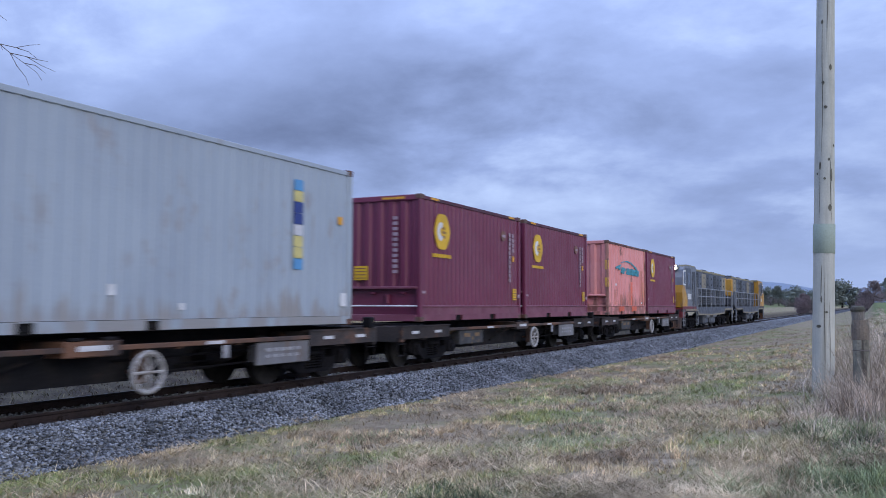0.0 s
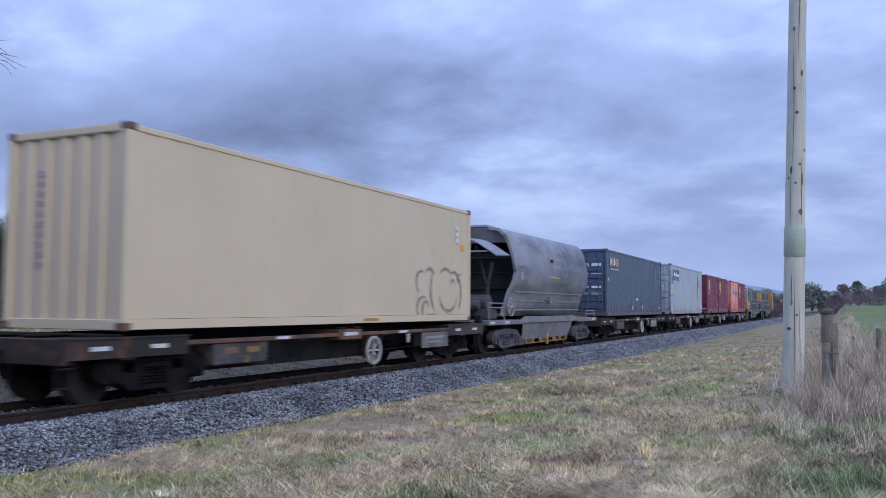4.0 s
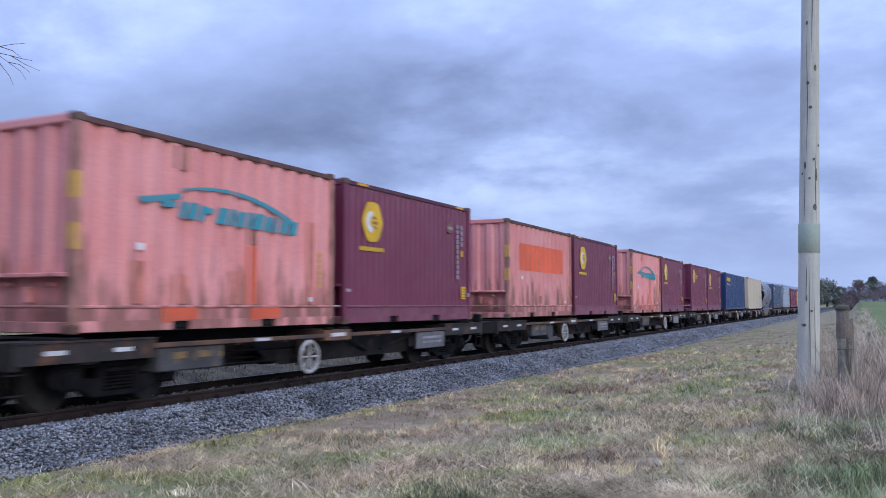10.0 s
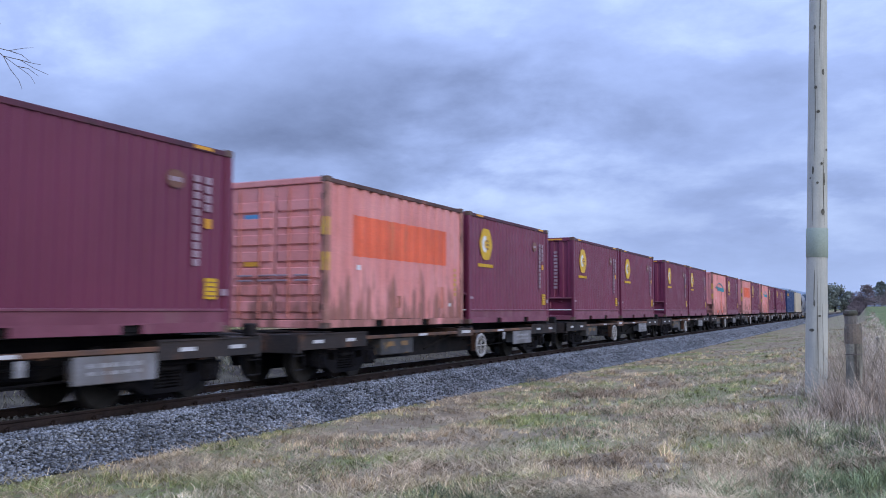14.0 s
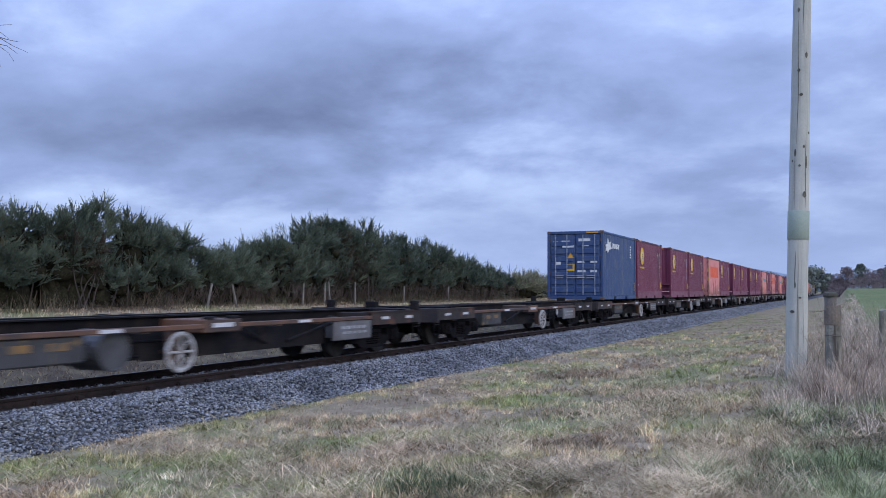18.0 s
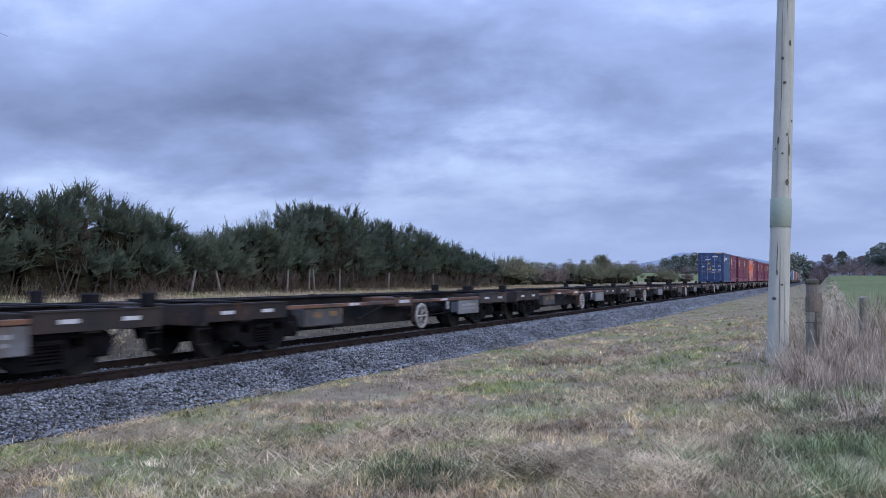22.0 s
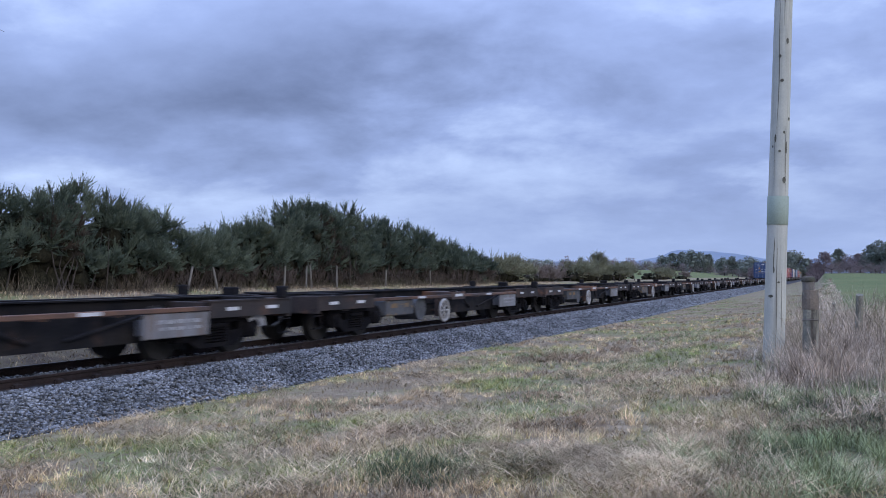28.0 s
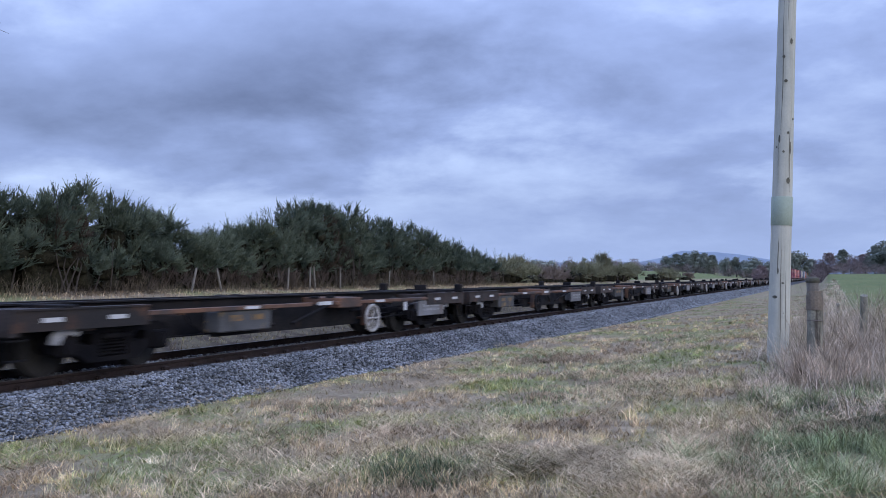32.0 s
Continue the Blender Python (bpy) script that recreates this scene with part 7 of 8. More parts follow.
def build_pole():
    x, y = polar(2.80, 15.0)
    p = thing("utility_pole", "weathered silver-grey timber pole with a pale green band", "pole", m=pose(x, y, float(ground_z(x, y)), 1.72, 0, 0))
    n, rows = 22, 60
    v, f = [], []
    for j in range(rows + 1):
        z = -0.4 + 9.6 * j / rows
        for i in range(n):
            a = 2 * math.pi * i / n
            r = 0.170 - 0.0052 * max(z, 0) + 0.0022 * math.sin(5 * a + 0.3 * z) + 0.0016 * math.sin(11 * a - z)
            v.append((r * math.cos(a), r * math.sin(a), z))
        if j:
            for i in range(n):
                a0, b0 = (j - 1) * n + i, (j - 1) * n + (i + 1) % n
                f.append((a0, b0, b0 + n, a0 + n))
    shaft = Solid().add(v, f + [tuple(range(rows * n, rows * n + n))])
    part("shaft", shaft, M["timber"], p, smooth=True)
    s = Solid()
    m = 26
    v, f = [], []
    for z in (2.27, 2.275, 2.735, 2.74):
        rr = 0.163 if z in (2.27, 2.74) else 0.1665
        for i in range(m):
            a = 2 * math.pi * i / m
            v.append((rr * math.cos(a), rr * math.sin(a), z - 0.03))
    for j in range(3):
        for i in range(m):
            f.append((j * m + i, j * m + (i + 1) % m, (j + 1) * m + (i + 1) % m, (j + 1) * m + i))
    s.add(v, f)
    part("band", s, M["sleeve"], p, "pale green treated band", smooth=True)
    # drying seams and dark knots: sideways (-1 to 1), height, width, length
    marks = ((-0.22, 5.0, 0.05, 0.06), (-0.33, 6.0, 0.04, 0.08), (0.56, 5.25, 0.05, 0.1), (0.02, 4.6, 0.06, 0.05), (0.87, 3.98, 0.05, 0.04), (-0.38, 3.65, 0.035, 0.13), (-0.62, 3.52, 0.03, 0.04), (0.06, 3.44, 0.045, 0.04),
             (0.52, 2.97, 0.07, 0.1), (0.78, 2.66, 0.05, 0.07), (0.5, 2.36, 0.03, 0.09), (-0.16, 1.5, 0.03, 0.1), (-0.42, 1.07, 0.09, 0.05), (0.3, 1.3, 0.05, 0.03), (0.45, 3.75, 0.04, 0.05), (0.7, 3.5, 0.035, 0.2))

    def scar(side, z0, wide, tall, name, label, point=0.3):
        s = Solid()
        v, f = [], []
        m = max(3, int(tall / 0.12))
        for j in range(m + 1):
            q = j / m
            z = z0 + tall * (q - 0.5)
            r = 0.1705 - 0.0052 * max(z, 0) + 0.0048
            a = math.pi + 0.049 + math.asin(max(-0.95, min(0.95, side + 0.05 * math.sin(3.1 * z))))
            half = wide * 0.5 * (point + (1 - point) * math.sin(math.pi * q)) / r
            v += [(r * math.cos(a - half), r * math.sin(a - half), z), (r * math.cos(a + half), r * math.sin(a + half), z)]
            if j:
                f.append((2 * j - 2, 2 * j - 1, 2 * j + 1, 2 * j))
        part(name, s.add(v, f), M["knot"], p, label)

    for m in marks:
        scar(*m, "knot", "dark knot in the timber")
    for m in ((-0.28, 4.9, 0.012, 2.2), (0.1, 1.0, 0.010, 1.7), (0.62, 3.3, 0.012, 1.1), (-0.45, 3.2, 0.008, 0.9), (0.55, 0.9, 0.008, 1.2), (-0.2, 1.75, 0.014, 0.6), (0.2, 6.3, 0.01, 1.6)):
        scar(*m, "drying_seam", "long dark drying crack", 0.2)


def build_fence():
    posts = [(0.66, 13.1, 0.106, 1.20, "thick grey lichened timber strainer post"), (-1.97, 16.0, 0.058, 1.08, "grey round timber fence post"), (0.68, 19.0, 0.12, 1.36, "pale weathered post with a dark mossy cap"),
             (-0.65, 26.0, 0.045, 0.6, "grey round timber fence post"), (-4.2, 19.5, 0.05, 0.95, "grey round timber fence post")]
    for az, r, rad, h, label in posts:
        x, y = polar(az, r)
        z = float(ground_z(x, y))
        s = Solid()
        n = 14
        v, f = [], []
        for j in range(9):
            zz = -0.3 + (h + 0.3) * j / 8
            for i in range(n):
                a = 2 * math.pi * i / n
                k = rad * (1 + 0.05 * math.sin(3 * a + j) + (0.1 if j < 3 else 0))
                v.append((k * math.cos(a), k * math.sin(a), zz + (0.02 * math.cos(a) if j == 8 else 0)))
            if j:
                for i in range(n):
                    a0, b0 = (j - 1) * n + i, (j - 1) * n + (i + 1) % n
                    f.append((a0, b0, b0 + n, a0 + n))
        f.append(tuple(range(8 * n, 9 * n)))
        p = thing("fence_post", label, "fence post", "posts of the paddock fence", pose(x, y, z, random.uniform(-2, 2), random.uniform(-2, 2), 0))
        part("shaft", s.add(v, f), M["stake"] if "pale" in label else M["post"], p)
        if "cap" in label:
            cap = Solid().lathe([(rad * 1.1, h - 0.07), (rad * 1.16, h - 0.05), (rad * 1.1, h + 0.01), (rad * 0.7, h + 0.035), (0.004, h + 0.04)], (0, 0, 0), 14)
            part("moss_cap", cap, M["moss"], p, "dark moss on the post top", smooth=True)
        elif rad > 0.1:
            top = Solid().lathe([(rad * 1.045 + 0.002, h - 0.25), (rad * 1.045 + 0.004, h - 0.1), (rad * 0.98, h + 0.024)], (0, 0, 0), 16)
            part("weathered_top", top, M["brown_timber"], p, "browner weathered upper end")
            part("split", Solid().ring((0, 0, 0.80), (0.05, 0, 1), rad + 0.002, 0.007, 18, 5), M["twig"], p, "dark split round the post")
    w = Solid()
    a, b = polar(0.66, 13.1), polar(-1.97, 16.0)
    c, d = polar(-4.2, 19.5), polar(-0.65, 26.0)
    for h in (0.35, 0.62, 0.88):
        for p, q in ((a, b), (b, c), (a, d)):
            w.tube((*p, float(ground_z(*p)) + h), (*q, float(ground_z(*q)) + h), 0.0012, 5)
    ob = part("fence_wire", w, M["wire"], None)
    tagged(ob, "thin galvanised wires between the paddock posts", "fence wire")


def build_branches():
    """A bare tree beside the line, of which only some twig ends hang into view."""
    x, y = polar(66.0, 8.0)
    t = thing("bare_tree", "leafless tree with thin drooping dark twigs", "tree", m=pose(x, y, float(ground_z(x, y)) - 0.05))
    o = Vector((x, y, float(ground_z(x, y)) - 0.05))

    def at(az, el, r=8.0):
        q = polar(az, r)
        return Vector((*q, 1.41 + r * math.tan(radians(el)))) - o

    def twig(pts, r0, r1):
        s = Solid()
        n = len(pts) - 1
        for i in range(n):
            s.tube(pts[i], pts[i + 1], r0 + (r1 - r0) * i / n, 6, r0 + (r1 - r0) * (i + 1) / n, caps=False)
        return s
    part("trunk", twig([Vector((0, 0, -0.1)), Vector((0.05, 0, 1.6)), Vector((0, 0.1, 3.2)), Vector((0.1, 0.1, 5.0))], 0.14, 0.06), M["twig"], t)
    part("limb", twig([Vector((0, 0.05, 2.4)), at(61.5, 17.2), at(57.5, 17.0), at(55.6, 15.7)], 0.05, 0.014), M["twig"], t)
    part("limb", twig([Vector((0, 0.08, 3.0)), at(62, 22), at(58.5, 20.5), at(56.5, 18.0)], 0.045, 0.012), M["twig"], t)
    ends = [[(55.6, 15.7), (54.8, 15.35), (54.2, 14.9), (53.4, 14.4), (52.7, 13.95), (52.4, 13.5)], [(54.8, 15.35), (53.9, 15.25), (53.1, 15.5), (52.55, 15.6)], [(54.2, 14.9), (53.3, 14.8), (52.5, 14.4), (51.65, 14.1)],
            [(53.4, 14.4), (52.8, 14.35), (52.2, 13.95)], [(53.9, 15.25), (53.2, 15.1), (52.7, 14.75)], [(53.3, 14.8), (52.7, 14.7), (52.1, 14.65)], [(54.2, 14.9), (53.8, 14.2), (53.3, 13.6), (53.1, 13.1)],
            [(56.5, 18.0), (55.6, 16.9), (55.0, 15.9), (54.6, 15.0)], [(55.6, 16.9), (54.9, 17.0), (54.4, 16.7)]]
    for e in ends:
        part("twig", twig([at(*q) for q in e], 0.0036, 0.0014), M["twig"], t)


def grass_field(name, n, x, y, height, width, lean, material, label, foot=None):
    """Blades: a lower quad and a tip quad, bent over."""
    z = ground_z(x, y) - 0.01 if foot is None else foot
    a = rng.random(n) * 6.283
    side = np.stack([np.cos(a), np.sin(a), np.zeros(n)], 1) * width[:, None] * 0.5
    b = rng.random(n) * 6.283
    over = np.stack([np.cos(b), np.sin(b), np.zeros(n)], 1) * (lean * height)[:, None]
    base = np.stack([x, y, z], 1)
    upv = np.array([0, 0, 1.0])
    drop = np.sqrt(np.clip(1 - np.minimum(lean, 0.95) ** 2, 0.05, 1)) * height
    mid = base + over * 0.4 + upv * (drop * 0.6)[:, None]
    tip = base + over + upv * drop[:, None]
    p = np.stack([base - side, base + side, mid + side * 0.8, mid - side * 0.8, tip + side * 0.25, tip - side * 0.25], 1)
    k = np.arange(n)[:, None] * 6
    q = np.concatenate([k + np.array([0, 1, 2, 3]), k + np.array([3, 2, 4, 5])], 0)
    ob = new(name, many(name, p.reshape(-1, 3), q, material))
    tagged(ob, label, "grass", kind="stuff")


def build_grass():
    def fan(n, az0, az1, r0, r1, power=1.6):
        az = np.radians(az0 + (az1 - az0) * rng.random(n))
        r = r0 + (r1 - r0) * rng.random(n) ** power
        return r * np.cos(az), r * np.sin(az), r

    def lumps(x, y, s):
        return 0.5 + 0.5 * np.sin(x * 1.9 * s + 1.3 * np.sin(y * 1.1 * s)) * np.sin(y * 2.3 * s + 1.7 * np.sin(x * 0.8 * s))

    def tufts(n, blades_each, az0, az1, r0, r1, power, spread):
        x, y, r = fan(n, az0, az1, r0, r1, power)
        x, y, r = (np.repeat(q, blades_each) for q in (x, y, r))
        g = rng.normal(size=(2, len(x))) * spread
        return x + g[0], y + g[1], r

    def clumpy(x, y, r, bare=0.42):
        """Which blades stand: the sward has thin places a hand's width to a pace across."""
        d = 0.55 * vnoise(x, y, 5.0, 1) + 0.3 * vnoise(x, y, 1.7, 2) + 0.15 * vnoise(x, y, 11.0, 4)
        return rng.random(len(x)) < 0.16 + 0.84 * smoothstep(bare - 0.08, bare + 0.14, d) + 0.5 * smoothstep(12, 30, r) + 0.6 * smoothstep(0.9, 0.2, toe(x) - y)

    x, y, r = fan(250000, -8, 60, 4.2, 75, 2.3)
    keep = (y < toe(x) + 0.05 + 0.16 * rng.random(len(x))) & ((y > -0.6) | (r < 30)) & clumpy(x, y, r)
    x, y, r = x[keep], y[keep], r[keep]
    n = len(x)
    k = vnoise(x, y, 3.2, 5) * (0.35 + 0.65 * smoothstep(0.0, 0.9, toe(x) - y))
    grass_field("mown_grass", n, x, y, (0.025 + 0.055 * rng.random(n)) * (0.55 + 0.95 * k), (0.0035 + 0.0035 * rng.random(n)) * (1 + r / 9), 0.5 + 0.49 * rng.random(n), M["low_grass"], "short mown winter grass, straw and green")
    x, y, r = tufts(6800, 22, 2, 60, 4.2, 40, 1.7, 0.038)
    keep = (y < toe(x) - 0.05) & (vnoise(x, y, 0.8, 6) > 0.30)
    x, y, r = x[keep], y[keep], r[keep]
    n = len(x)
    grass_field("grass_tufts", n, x, y, (0.04 + 0.08 * rng.random(n)) * (0.55 + 0.9 * vnoise(x, y, 0.9, 7)) * (0.4 + 0.6 * smoothstep(0.0, 1.0, toe(x) - y)), (0.003 + 0.003 * rng.random(n)) * (1 + r / 11), 0.3 + 0.6 * rng.random(n), M["grass"], "small tufts standing in the mown grass")
    # greener patches in the sward: compass turn, reach, spread
    spots = ((13.1, 15.0, 1.0), (11.0, 12.1, 0.7), (16.1, 11.9, 0.6), (17.6, 17.8, 1.0), (19.8, 10.4, 0.55), (24.3, 6.6, 0.28), (26.4, 6.9, 0.34), (27.6, 7.4, 0.25), (32.6, 11.6, 0.6), (8.6, 24.0, 1.2), (36.0, 9.0, 0.5), (43.0, 8.2, 0.4))
    x, y = [], []
    for az, d, spread in spots:
        m = int(2600 * spread ** 0.8)
        q = rng.normal(size=(2, m)) * spread
        cx, cy = polar(az, d)
        x.append(cx + q[0])
        y.append(cy + q[1] * 0.55)
    x, y = np.concatenate(x), np.concatenate(y)
    keep = (y < toe(x) - 0.3) & (vnoise(x, y, 3.0, 8) > 0.34)
    x, y = x[keep], y[keep]
    n, r = len(x), np.hypot(x, y)
    grass_field("green_patches", n, x, y, 0.035 + 0.075 * rng.random(n), (0.003 + 0.003 * rng.random(n)) * (1 + r / 11), 0.35 + 0.6 * rng.random(n), M["lush"], "greener patches of short grass in the verge")
    # cut straw lying about in mats
    x, y, r = tufts(4600, 12, -8, 60, 4.2, 26, 1.6, 0.10)
    keep = (y < toe(x) - 0.1) & (lumps(x, y, 0.6) > 0.55)
    x, y, r = x[keep], y[keep], r[keep]
    n = len(x)
    grass_field("cut_straw", n, x, y, 0.10 + 0.20 * rng.random(n), 0.0042 * (1 + r / 14), 0.93 + 0.06 * rng.random(n), M["strip"], "cut dry straw lying on the verge", ground_z(x, y) + 0.015 + 0.05 * rng.random(n))
    # dark clumps of weeds
    spots = np.array([polar(24.3, 6.6), polar(26.2, 6.8), polar(27.6, 7.3), polar(-0.8, 8.3), polar(-3.0, 8.8), polar(2.6, 7.0), polar(6.5, 6.3), polar(1.0, 9.6), polar(-2.2, 10.4), polar(40.2, 6.6), polar(3.4, 10.2)])
    c = np.repeat(spots, 900, 0) + rng.normal(size=(900 * len(spots), 2)) * np.array([0.26, 0.16])
    n = len(c)
    grass_field("weed_clumps", n, c[:, 0], c[:, 1], 0.04 + 0.11 * rng.random(n), 0.0045 + 0.003 * rng.random(n), 0.3 + 0.6 * rng.random(n), M["weed"], "dark green low weeds in clumps")
    # thick mats of cut straw: compass turn, reach, spread
    x, y = [], []
    for az, d, spread in ((29.6, 8.6, 0.5), (27.8, 9.5, 0.45), (31.5, 7.6, 0.45), (33.5, 6.6, 0.4), (13.9, 9.5, 0.4), (10.4, 6.2, 0.3), (9.2, 6.8, 0.3), (15.7, 6.8, 0.3), (18.7, 6.6, 0.3), (13.1, 6.2, 0.3), (38.5, 6.3, 0.4), (44.0, 6.8, 0.4), (22.0, 9.0, 0.4), (8.0, 8.4, 0.3)):
        m = int(900 * spread)
        q = rng.normal(size=(2, m)) * spread
        cx, cy = polar(az, d)
        x.append(cx + q[0])
        y.append(cy + q[1] * 0.6)
    x, y = np.concatenate(x), np.concatenate(y)
    n, r = len(x), np.hypot(x, y)
    grass_field("straw_mats", n, x, y, 0.10 + 0.24 * rng.random(n), 0.0055 * (1 + r / 30), 0.94 + 0.05 * rng.random(n), M["strip"], "tangled mats of cut tan straw", ground_z(x, y) + 0.02 + 0.07 * rng.random(n))
    # rank dead grass round the pole and along the fence
    x, y, r = tufts(6000, 18, -9, 4.8, 9.0, 100, 2.1, 0.11)
    edge = 1.15 - 0.015 * x + 0.3 * np.sin(x * 1.7)
    keep = (y < edge + 0.15 * rng.normal(size=len(x))) & ((r < 21) | (y > -0.9)) & (lumps(x, y, 0.9) > 0.30) & (rng.random(len(x)) < 0.06 + 0.5 * smoothstep(9.4, 11.2, r) * smoothstep(0.2, 0.6, y) + smoothstep(9.8, 14.5, r) * smoothstep(0.25, 0.55, vnoise(x, y, 1.3, 12)))
    x, y, r = x[keep], y[keep], r[keep]
    n = len(x)
    grass_field("dead_grass", n, x, y, 0.08 + (0.28 + 0.48 * smoothstep(11, 13.5, r) * smoothstep(26, 17, r) * smoothstep(0.6, 0.0, y)) * rng.random(n) ** 1.1 * (0.4 + 1.0 * lumps(x, y, 1.4)), (0.0024 + 0.0026 * rng.random(n)) * (1 + r / 13), 0.45 + 0.53 * rng.random(n), M["hay"], "pinkish-brown dead grass by the pole and fence")
    x, y, r = fan(700, -9, 4.2, 9.5, 40, 1.3)
    keep = (y < 0.9 - 0.015 * x) & ((r < 24) | (y > -0.3))
    x, y, r = x[keep], y[keep], r[keep]
    n = len(x)
    grass_field("tall_stalks", n, x, y, 0.4 + 0.45 * rng.random(n), 0.0035 * (1 + r / 12), 0.1 + 0.35 * rng.random(n), M["hay"], "thin tall dry stalks standing over the dead grass")
    x, y, r = tufts(7400, 13, -8, 9.5, 4.2, 17, 1.0, 0.07)
    keep = (y < 0.85 + 0.3 * np.sin(x * 2.1)) & (lumps(x, y, 1.3) > 0.22) & (vnoise(x, y, 1.1, 9) > 0.25)
    x, y, r = x[keep], y[keep], r[keep]
    n = len(x)
    grass_field("green_tufts", n, x, y, (0.05 + 0.17 * rng.random(n)) * (0.4 + 1.1 * lumps(x, y, 1.7)), 0.0034 * (1 + r / 12), 0.45 + 0.53 * rng.random(n), M["lush"], "rank green grass tufts among dead stems")
    x, y, r = tufts(170, 36, 3, 12, 5.0, 9.6, 1.0, 0.10)
    keep = (y < 1.4) & (lumps(x, y, 0.8) > 0.35)
    x, y, r = x[keep], y[keep], r[keep]
    n = len(x)
    grass_field("pale_tufts", n, x, y, 0.07 + 0.17 * rng.random(n), 0.0022 * (1 + r / 12), 0.35 + 0.6 * rng.random(n), M["strip"], "tan dead grass tufts on the verge")
    # heaps of raked straw and scuffed brown patches on the verge
    def scatter(count, each, az0, az1, r0, r1, sx, sy):
        x, y, r = fan(count, az0, az1, r0, r1, 0.9)
        a = rng.random(count) * 3.14
        x, y, r, a = (np.repeat(q, each) for q in (x, y, r, a))
        g = rng.normal(size=(2, len(x))) * np.array([[sx], [sy]])
        return x + g[0] * np.cos(a) - g[1] * np.sin(a), y + g[0] * np.sin(a) + g[1] * np.cos(a), r
    x, y, r = scatter(14, 300, 4, 50, 4.6, 13, 0.34, 0.13)
    big = np.repeat(np.array([polar(11.5, 6.4), polar(9.2, 6.1), polar(13.4, 5.9), polar(8.0, 7.3), polar(15.5, 6.6)]), 420, 0) + rng.normal(size=(2100, 2)) * 0.19
    x, y = np.concatenate([x, big[:, 0]]), np.concatenate([y, big[:, 1]])
    r = np.hypot(x, y)
    keep = y < toe(x) - 0.25
    x, y, r = x[keep], y[keep], r[keep]
    n = len(x)
    grass_field("straw_heaps", n, x, y, 0.10 + 0.24 * rng.random(n), 0.0026 * (1 + r / 11), 0.9 + 0.09 * rng.random(n), M["strip"], "raked straw lying in small heaps", ground_z(x, y) + 0.02 + 0.06 * rng.random(n))
    x, y, r = scatter(13, 260, 4, 54, 4.6, 16, 0.30, 0.17)
    big = np.repeat(np.array([polar(21.2, 6.3), polar(40.9, 6.0), polar(18.7, 6.5), polar(15.7, 6.8), polar(20.9, 7.1), polar(35.0, 6.4), polar(-0.8, 8.4), polar(-0.5, 8.2)]), 800, 0) + rng.normal(size=(6400, 2)) * 0.18
    x, y = np.concatenate([x, big[:, 0]]), np.concatenate([y, big[:, 1]])
    r = np.hypot(x, y)
    keep = y < toe(x) - 0.25
    x, y, r = x[keep], y[keep], r[keep]
    n = len(x)
    grass_field("scuffed_patches", n, x, y, 0.05 + 0.10 * rng.random(n), 0.0034 * (1 + r / 11), 0.85 + 0.14 * rng.random(n), M["stalk"], "scuffed dark brown patches of dead grass", ground_z(x, y) + 0.03 + 0.05 * rng.random(n))
    # stems crowd the fence posts
    spots = [polar(0.7, 12.5), polar(-1.97, 15.7), polar(1.6, 17.2), polar(0.2, 12.2), polar(1.3, 12.7), polar(-0.7, 12.4), polar(1.75, 15.4), polar(1.5, 16.3), polar(-0.65, 25.5), polar(-4.2, 19.0), polar(0.2, 13.4), polar(-0.6, 14.2), polar(-1.3, 14.8), polar(-2.6, 15.4), polar(-3.3, 16.0)]
    c = np.repeat(np.array(spots), 420, 0) + rng.normal(size=(420 * len(spots), 2)) * 0.24
    n = len(c)
    grass_field("post_weeds", n, c[:, 0], c[:, 1], 0.15 + 0.45 * rng.random(n), (0.002 + 0.002 * rng.random(n)) * 2.2, 0.15 + 0.6 * rng.random(n), M["hay"], "dead stems crowding the fence posts")
    # rank weeds along the fence, waist high
    for name, count, material, label in (("fence_weeds", 900, "hay", "waist-high dead weeds along the fence"), ("brown_weeds", 300, "stalk", "brown seeding weeds among the dead grass by the fence")):
        x, y, r = tufts(count, 24, -9, 1.4, 11.3, 22, 1.1, 0.13)
        keep = (vnoise(x, y, 0.9, 15 if material == "hay" else 17) > 0.36) & (rng.random(len(x)) < 0.25 + smoothstep(11.2, 13.0, r))
        x, y, r = x[keep], y[keep], r[keep]
        n = len(x)
        tall = (0.45 + 0.6 * smoothstep(11.8, 14.0, r)) * (0.45 + 1.0 * vnoise(x, y, 1.2, 16))
        grass_field(name, n, x, y, (0.34 + 0.68 * rng.random(n) ** 1.2) * tall, 0.0026 * (1 + r / 14), 0.2 + 0.72 * rng.random(n), M[material], label)
    # dry stalks at the hedge foot
    n = 14000
    x = 8 + 54 * rng.random(n)
    y = 22.2 + 1.1 * rng.random(n)
    grass_field("hedge_foot_grass", n, x, y, 0.10 + 0.8 * rng.random(n) ** 2.6 * (0.25 + 0.9 * vnoise(x, y, 0.8, 3)), 0.006 + 0.006 * rng.random(n), 0.2 + 0.6 * rng.random(n), M["thatch"], "dry brown stalks along the hedge foot")
    n = 22000
    x = 6 + 70 * rng.random(n)
    y = 15.5 + 7.5 * rng.random(n) ** 0.7
    grass_field("far_verge_grass", n, x, y, 0.05 + 0.1 * rng.random(n), 0.02 + 0.015 * rng.random(n), 0.3 + 0.5 * rng.random(n), M["strip"], "mown tan grass strip beyond the track")
    n = 20000
    x = 5 + 75 * rng.random(n) ** 1.4
    y = 12.3 + 5.2 * rng.random(n)
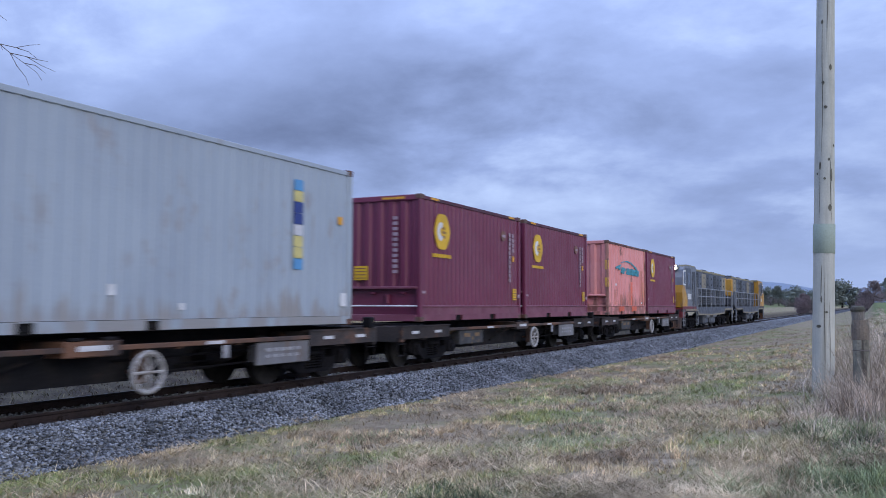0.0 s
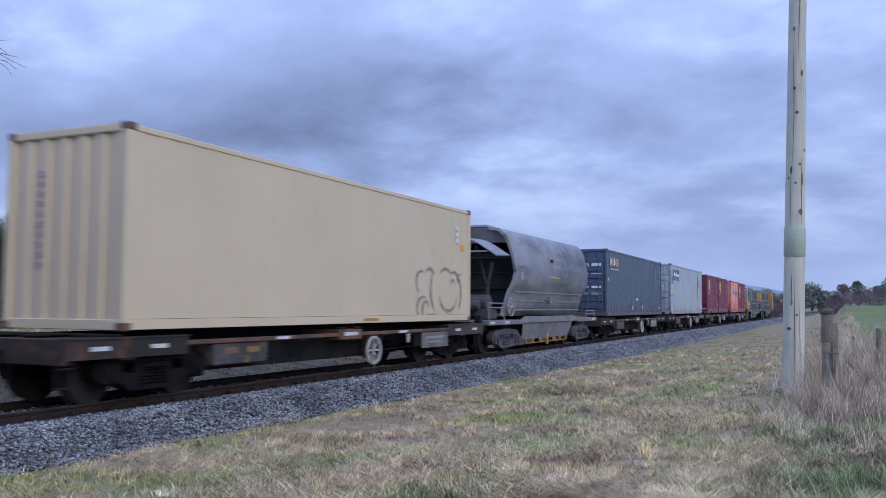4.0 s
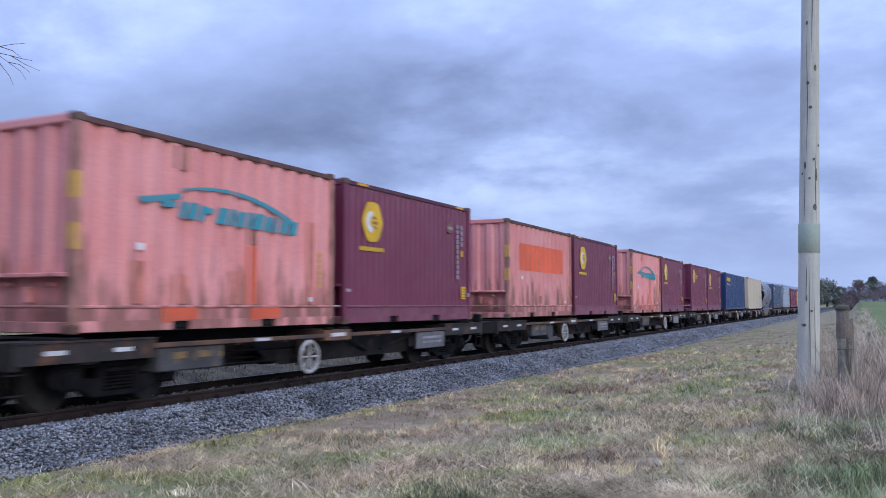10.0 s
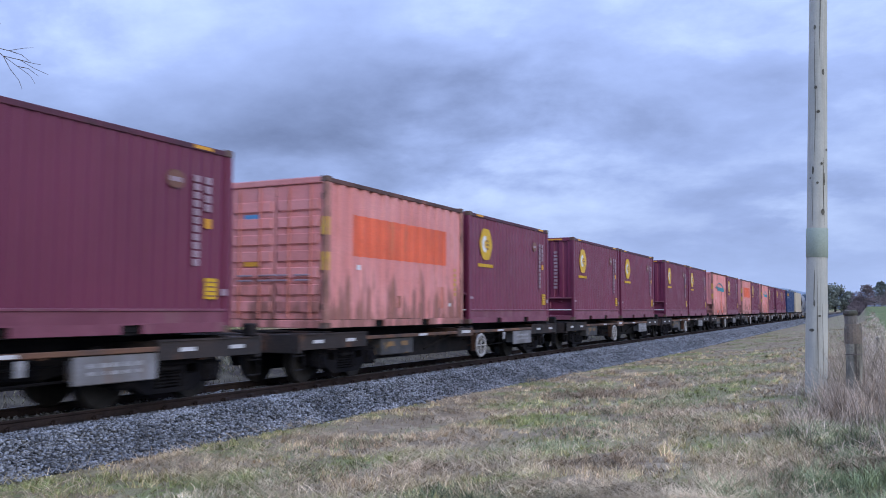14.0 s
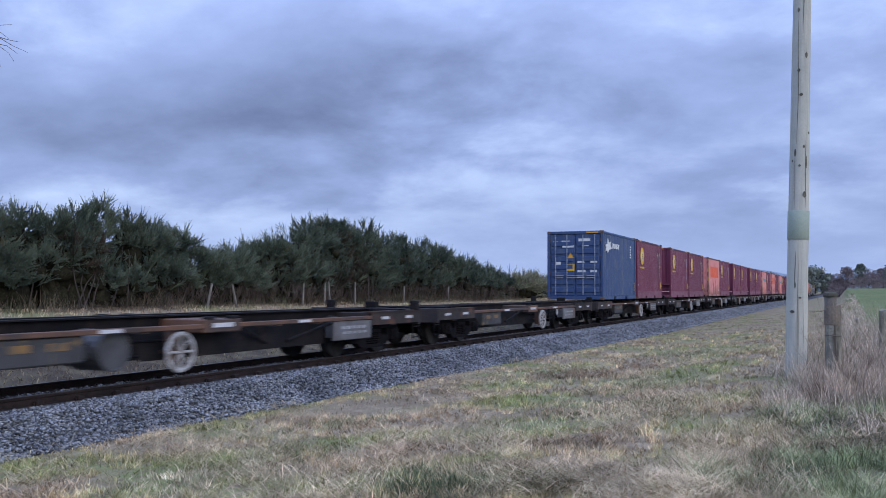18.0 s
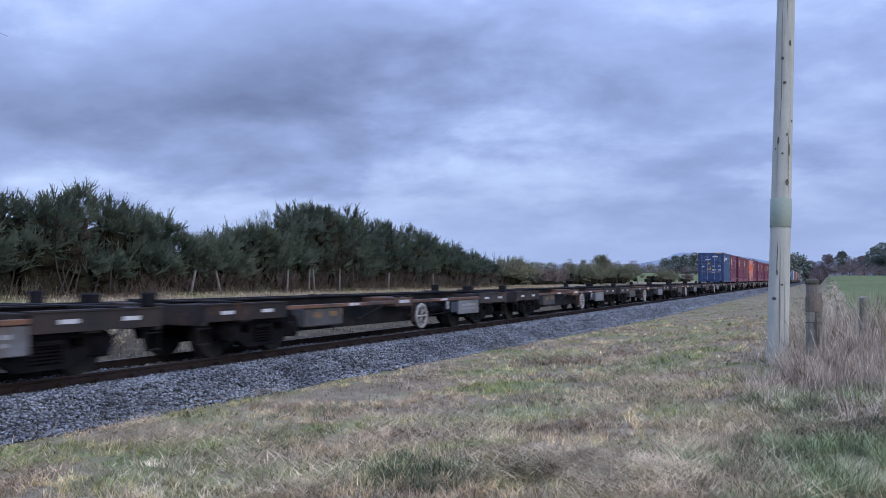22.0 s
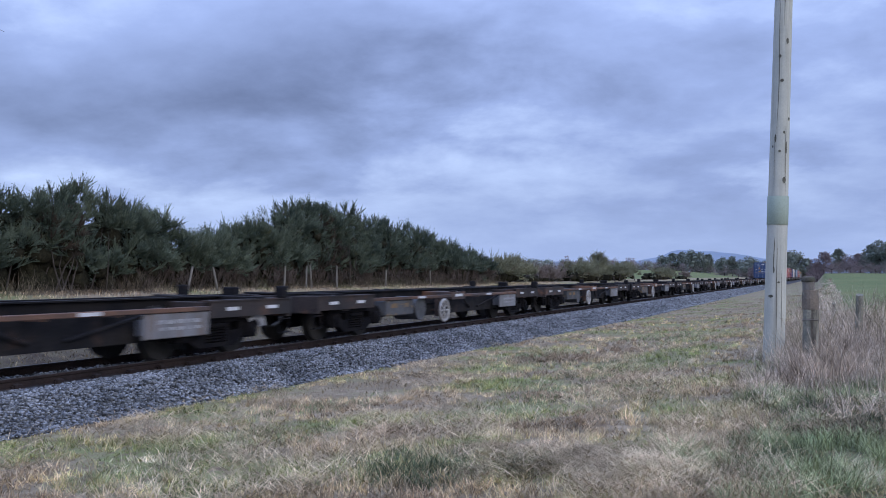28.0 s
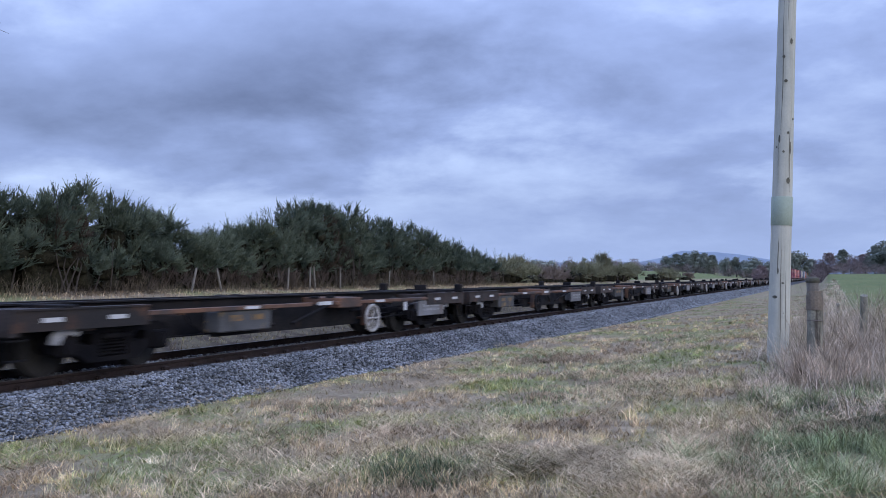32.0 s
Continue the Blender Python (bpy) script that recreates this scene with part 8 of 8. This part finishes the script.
    grass_field("cess_weeds", n, x, y, 0.04 + 0.10 * rng.random(n), 0.012 + 0.015 * rng.random(n), 0.4 + 0.55 * rng.random(n), M["stalk"], "brown weeds on the grit beyond the track", np.where(y < 14.4, np.interp(y, [11.5, 13.3, 14.6], [-0.17, -0.47, -0.6]), ground_z(x, y)))


build_hills()
build_trees()
build_hedge()
build_hedge_fence()
build_pole()
build_fence()
build_branches()

# ---------------------------------------------------------------- the train
SPEEDS = ([0, 3, 6, 10, 14, 18, 22, 26, 32], [12.25, 12.33, 12.41, 12.65, 12.89, 12.98, 13.05, 13.12, 13.19])


def travelled(t):
    """Metres that the train has gone at t seconds."""
    g = np.linspace(0, t, 65)
    v = np.interp(g, *SPEEDS)
    return float(((v[1:] + v[:-1]) * 0.5 * np.diff(g)).sum())


def load_start(k):
    """Where wagon k's load begins at the clip's start."""
    if k <= 3:
        return 31.929 - 15.169 * k
    if k <= 15:
        return 31.929 - 15.169 * (k - 1) - 11.822
    # the last wagons are coupled closer
    return load_start(15) - 15.03 * (k - 15) + (0.5 if k > 28 else 0.0)


moving = []  # thing, place along the line at the start, height, turn


def stand(ob, s, z=0.0, turn=0.0):
    ob.matrix_basis = pose(s, TRACK_Y, z, 0, 0, turn)
    moving.append((ob, s, z, turn))


made = {}


def another(kind, maker, *args):
    """The first of a kind is built, the others are copies."""
    if kind not in made:
        made[kind] = maker(*args)
        return made[kind]
    before = made[kind]
    c = copy_thing(before, Matrix())
    for o in c.children_recursive:
        if o.name.startswith("wheelset"):
            wheelsets.append(o)
    return c


DECK = 1.025
LOADS = {0: ("teal", "maroon"), 1: ("maroon", "maroon"), 2: ("silver",), 3: ("slate",), 5: ("cream",), 6: ("navy",), 7: ("wide", "maroon"), 8: ("teal", "maroon"), 9: ("orange", "maroon"),
         10: ("teal", "maroon"), 11: ("maroon", "maroon"), 12: ("maroon", "maroon"), 13: ("orange_doors", "maroon"), 14: ("maroon", "maroon"), 15: ("blue", "maroon")}
MAKERS = {"maroon": (maroon_box,), "wide": (maroon_box, True), "teal": (pink_box, "teal"), "orange": (pink_box, "orange"), "orange_doors": (pink_box, "orange", True),
          "silver": (silver_box,), "slate": (slate_box,), "cream": (cream_box,), "navy": (navy_box,), "blue": (blue_box,)}
TURNED = (9, 10, 11, 12, 17, 18, 23, 24, 25, 26, 27, 28)  # wagons that run the other way about

TANKLESS = (10, 12, 18, 26, 28)


def build_train():
    for k in range(33):
        s = load_start(k) if k != 4 else 0
        if k == 4:
            stand(hopper_wagon(), -20.82)
            continue
        way = -1 if k in TURNED else 1
        late = k >= 26
        kind = ("late " if late else "") + ("wagon" if way > 0 else "turned wagon" if k < 27 else "plain turned wagon")
        kind += " without tank" if k in TANKLESS else ""
        stand(another(kind, skeleton_wagon, way, late, way > 0 or k < 27, k not in TANKLESS), s + 6.25, 0, 0 if way > 0 else 180)
        load = LOADS.get(k, ())
        if len(load) == 1:
            stand(another(load[0], *MAKERS[load[0]]), s + 6.25, DECK)
        elif load:
            stand(another(load[0], *MAKERS[load[0]]), s + 3.029, DECK)
            stand(another(load[1], *MAKERS[load[1]]), s + 12.5 - 3.029, DECK)
    stand(locomotive(True), 54.9, 0, 180)
    stand(locomotive(False), 74.7, 0, 0)


build_train()
build_stones()
build_grass()


def motions():
    for ob, s, z, turn in moving:
        walk(ob, [(t, pose(s + travelled(t), TRACK_Y, z, 0, 0, turn)) for t in range(0, 33)])
    # the wheels roll: two ways of keying serve all axles, one for those at each end of a bogie
    rolling = {}
    for w in wheelsets:
        x = round(w.matrix_basis.translation.x, 3)
        top = w.parent.parent
        sign = -1 if abs(math.degrees(top.rotation_quaternion.to_euler().z)) > 90 else 1
        key = (x, sign)
        if key not in rolling:
            walk(w, [(i / FPS, pose(x, 0, WHEEL_R, 0, sign * math.degrees(travelled(i / FPS) / WHEEL_R), 0)) for i in range(0, 32 * FPS + 1)])
            rolling[key] = w
        else:
            src = rolling[key].animation_data
            w.rotation_mode = "QUATERNION"
            w.animation_data_create()
            w.animation_data.action = src.action
            w.animation_data.action_slot = src.action_slot


motions()
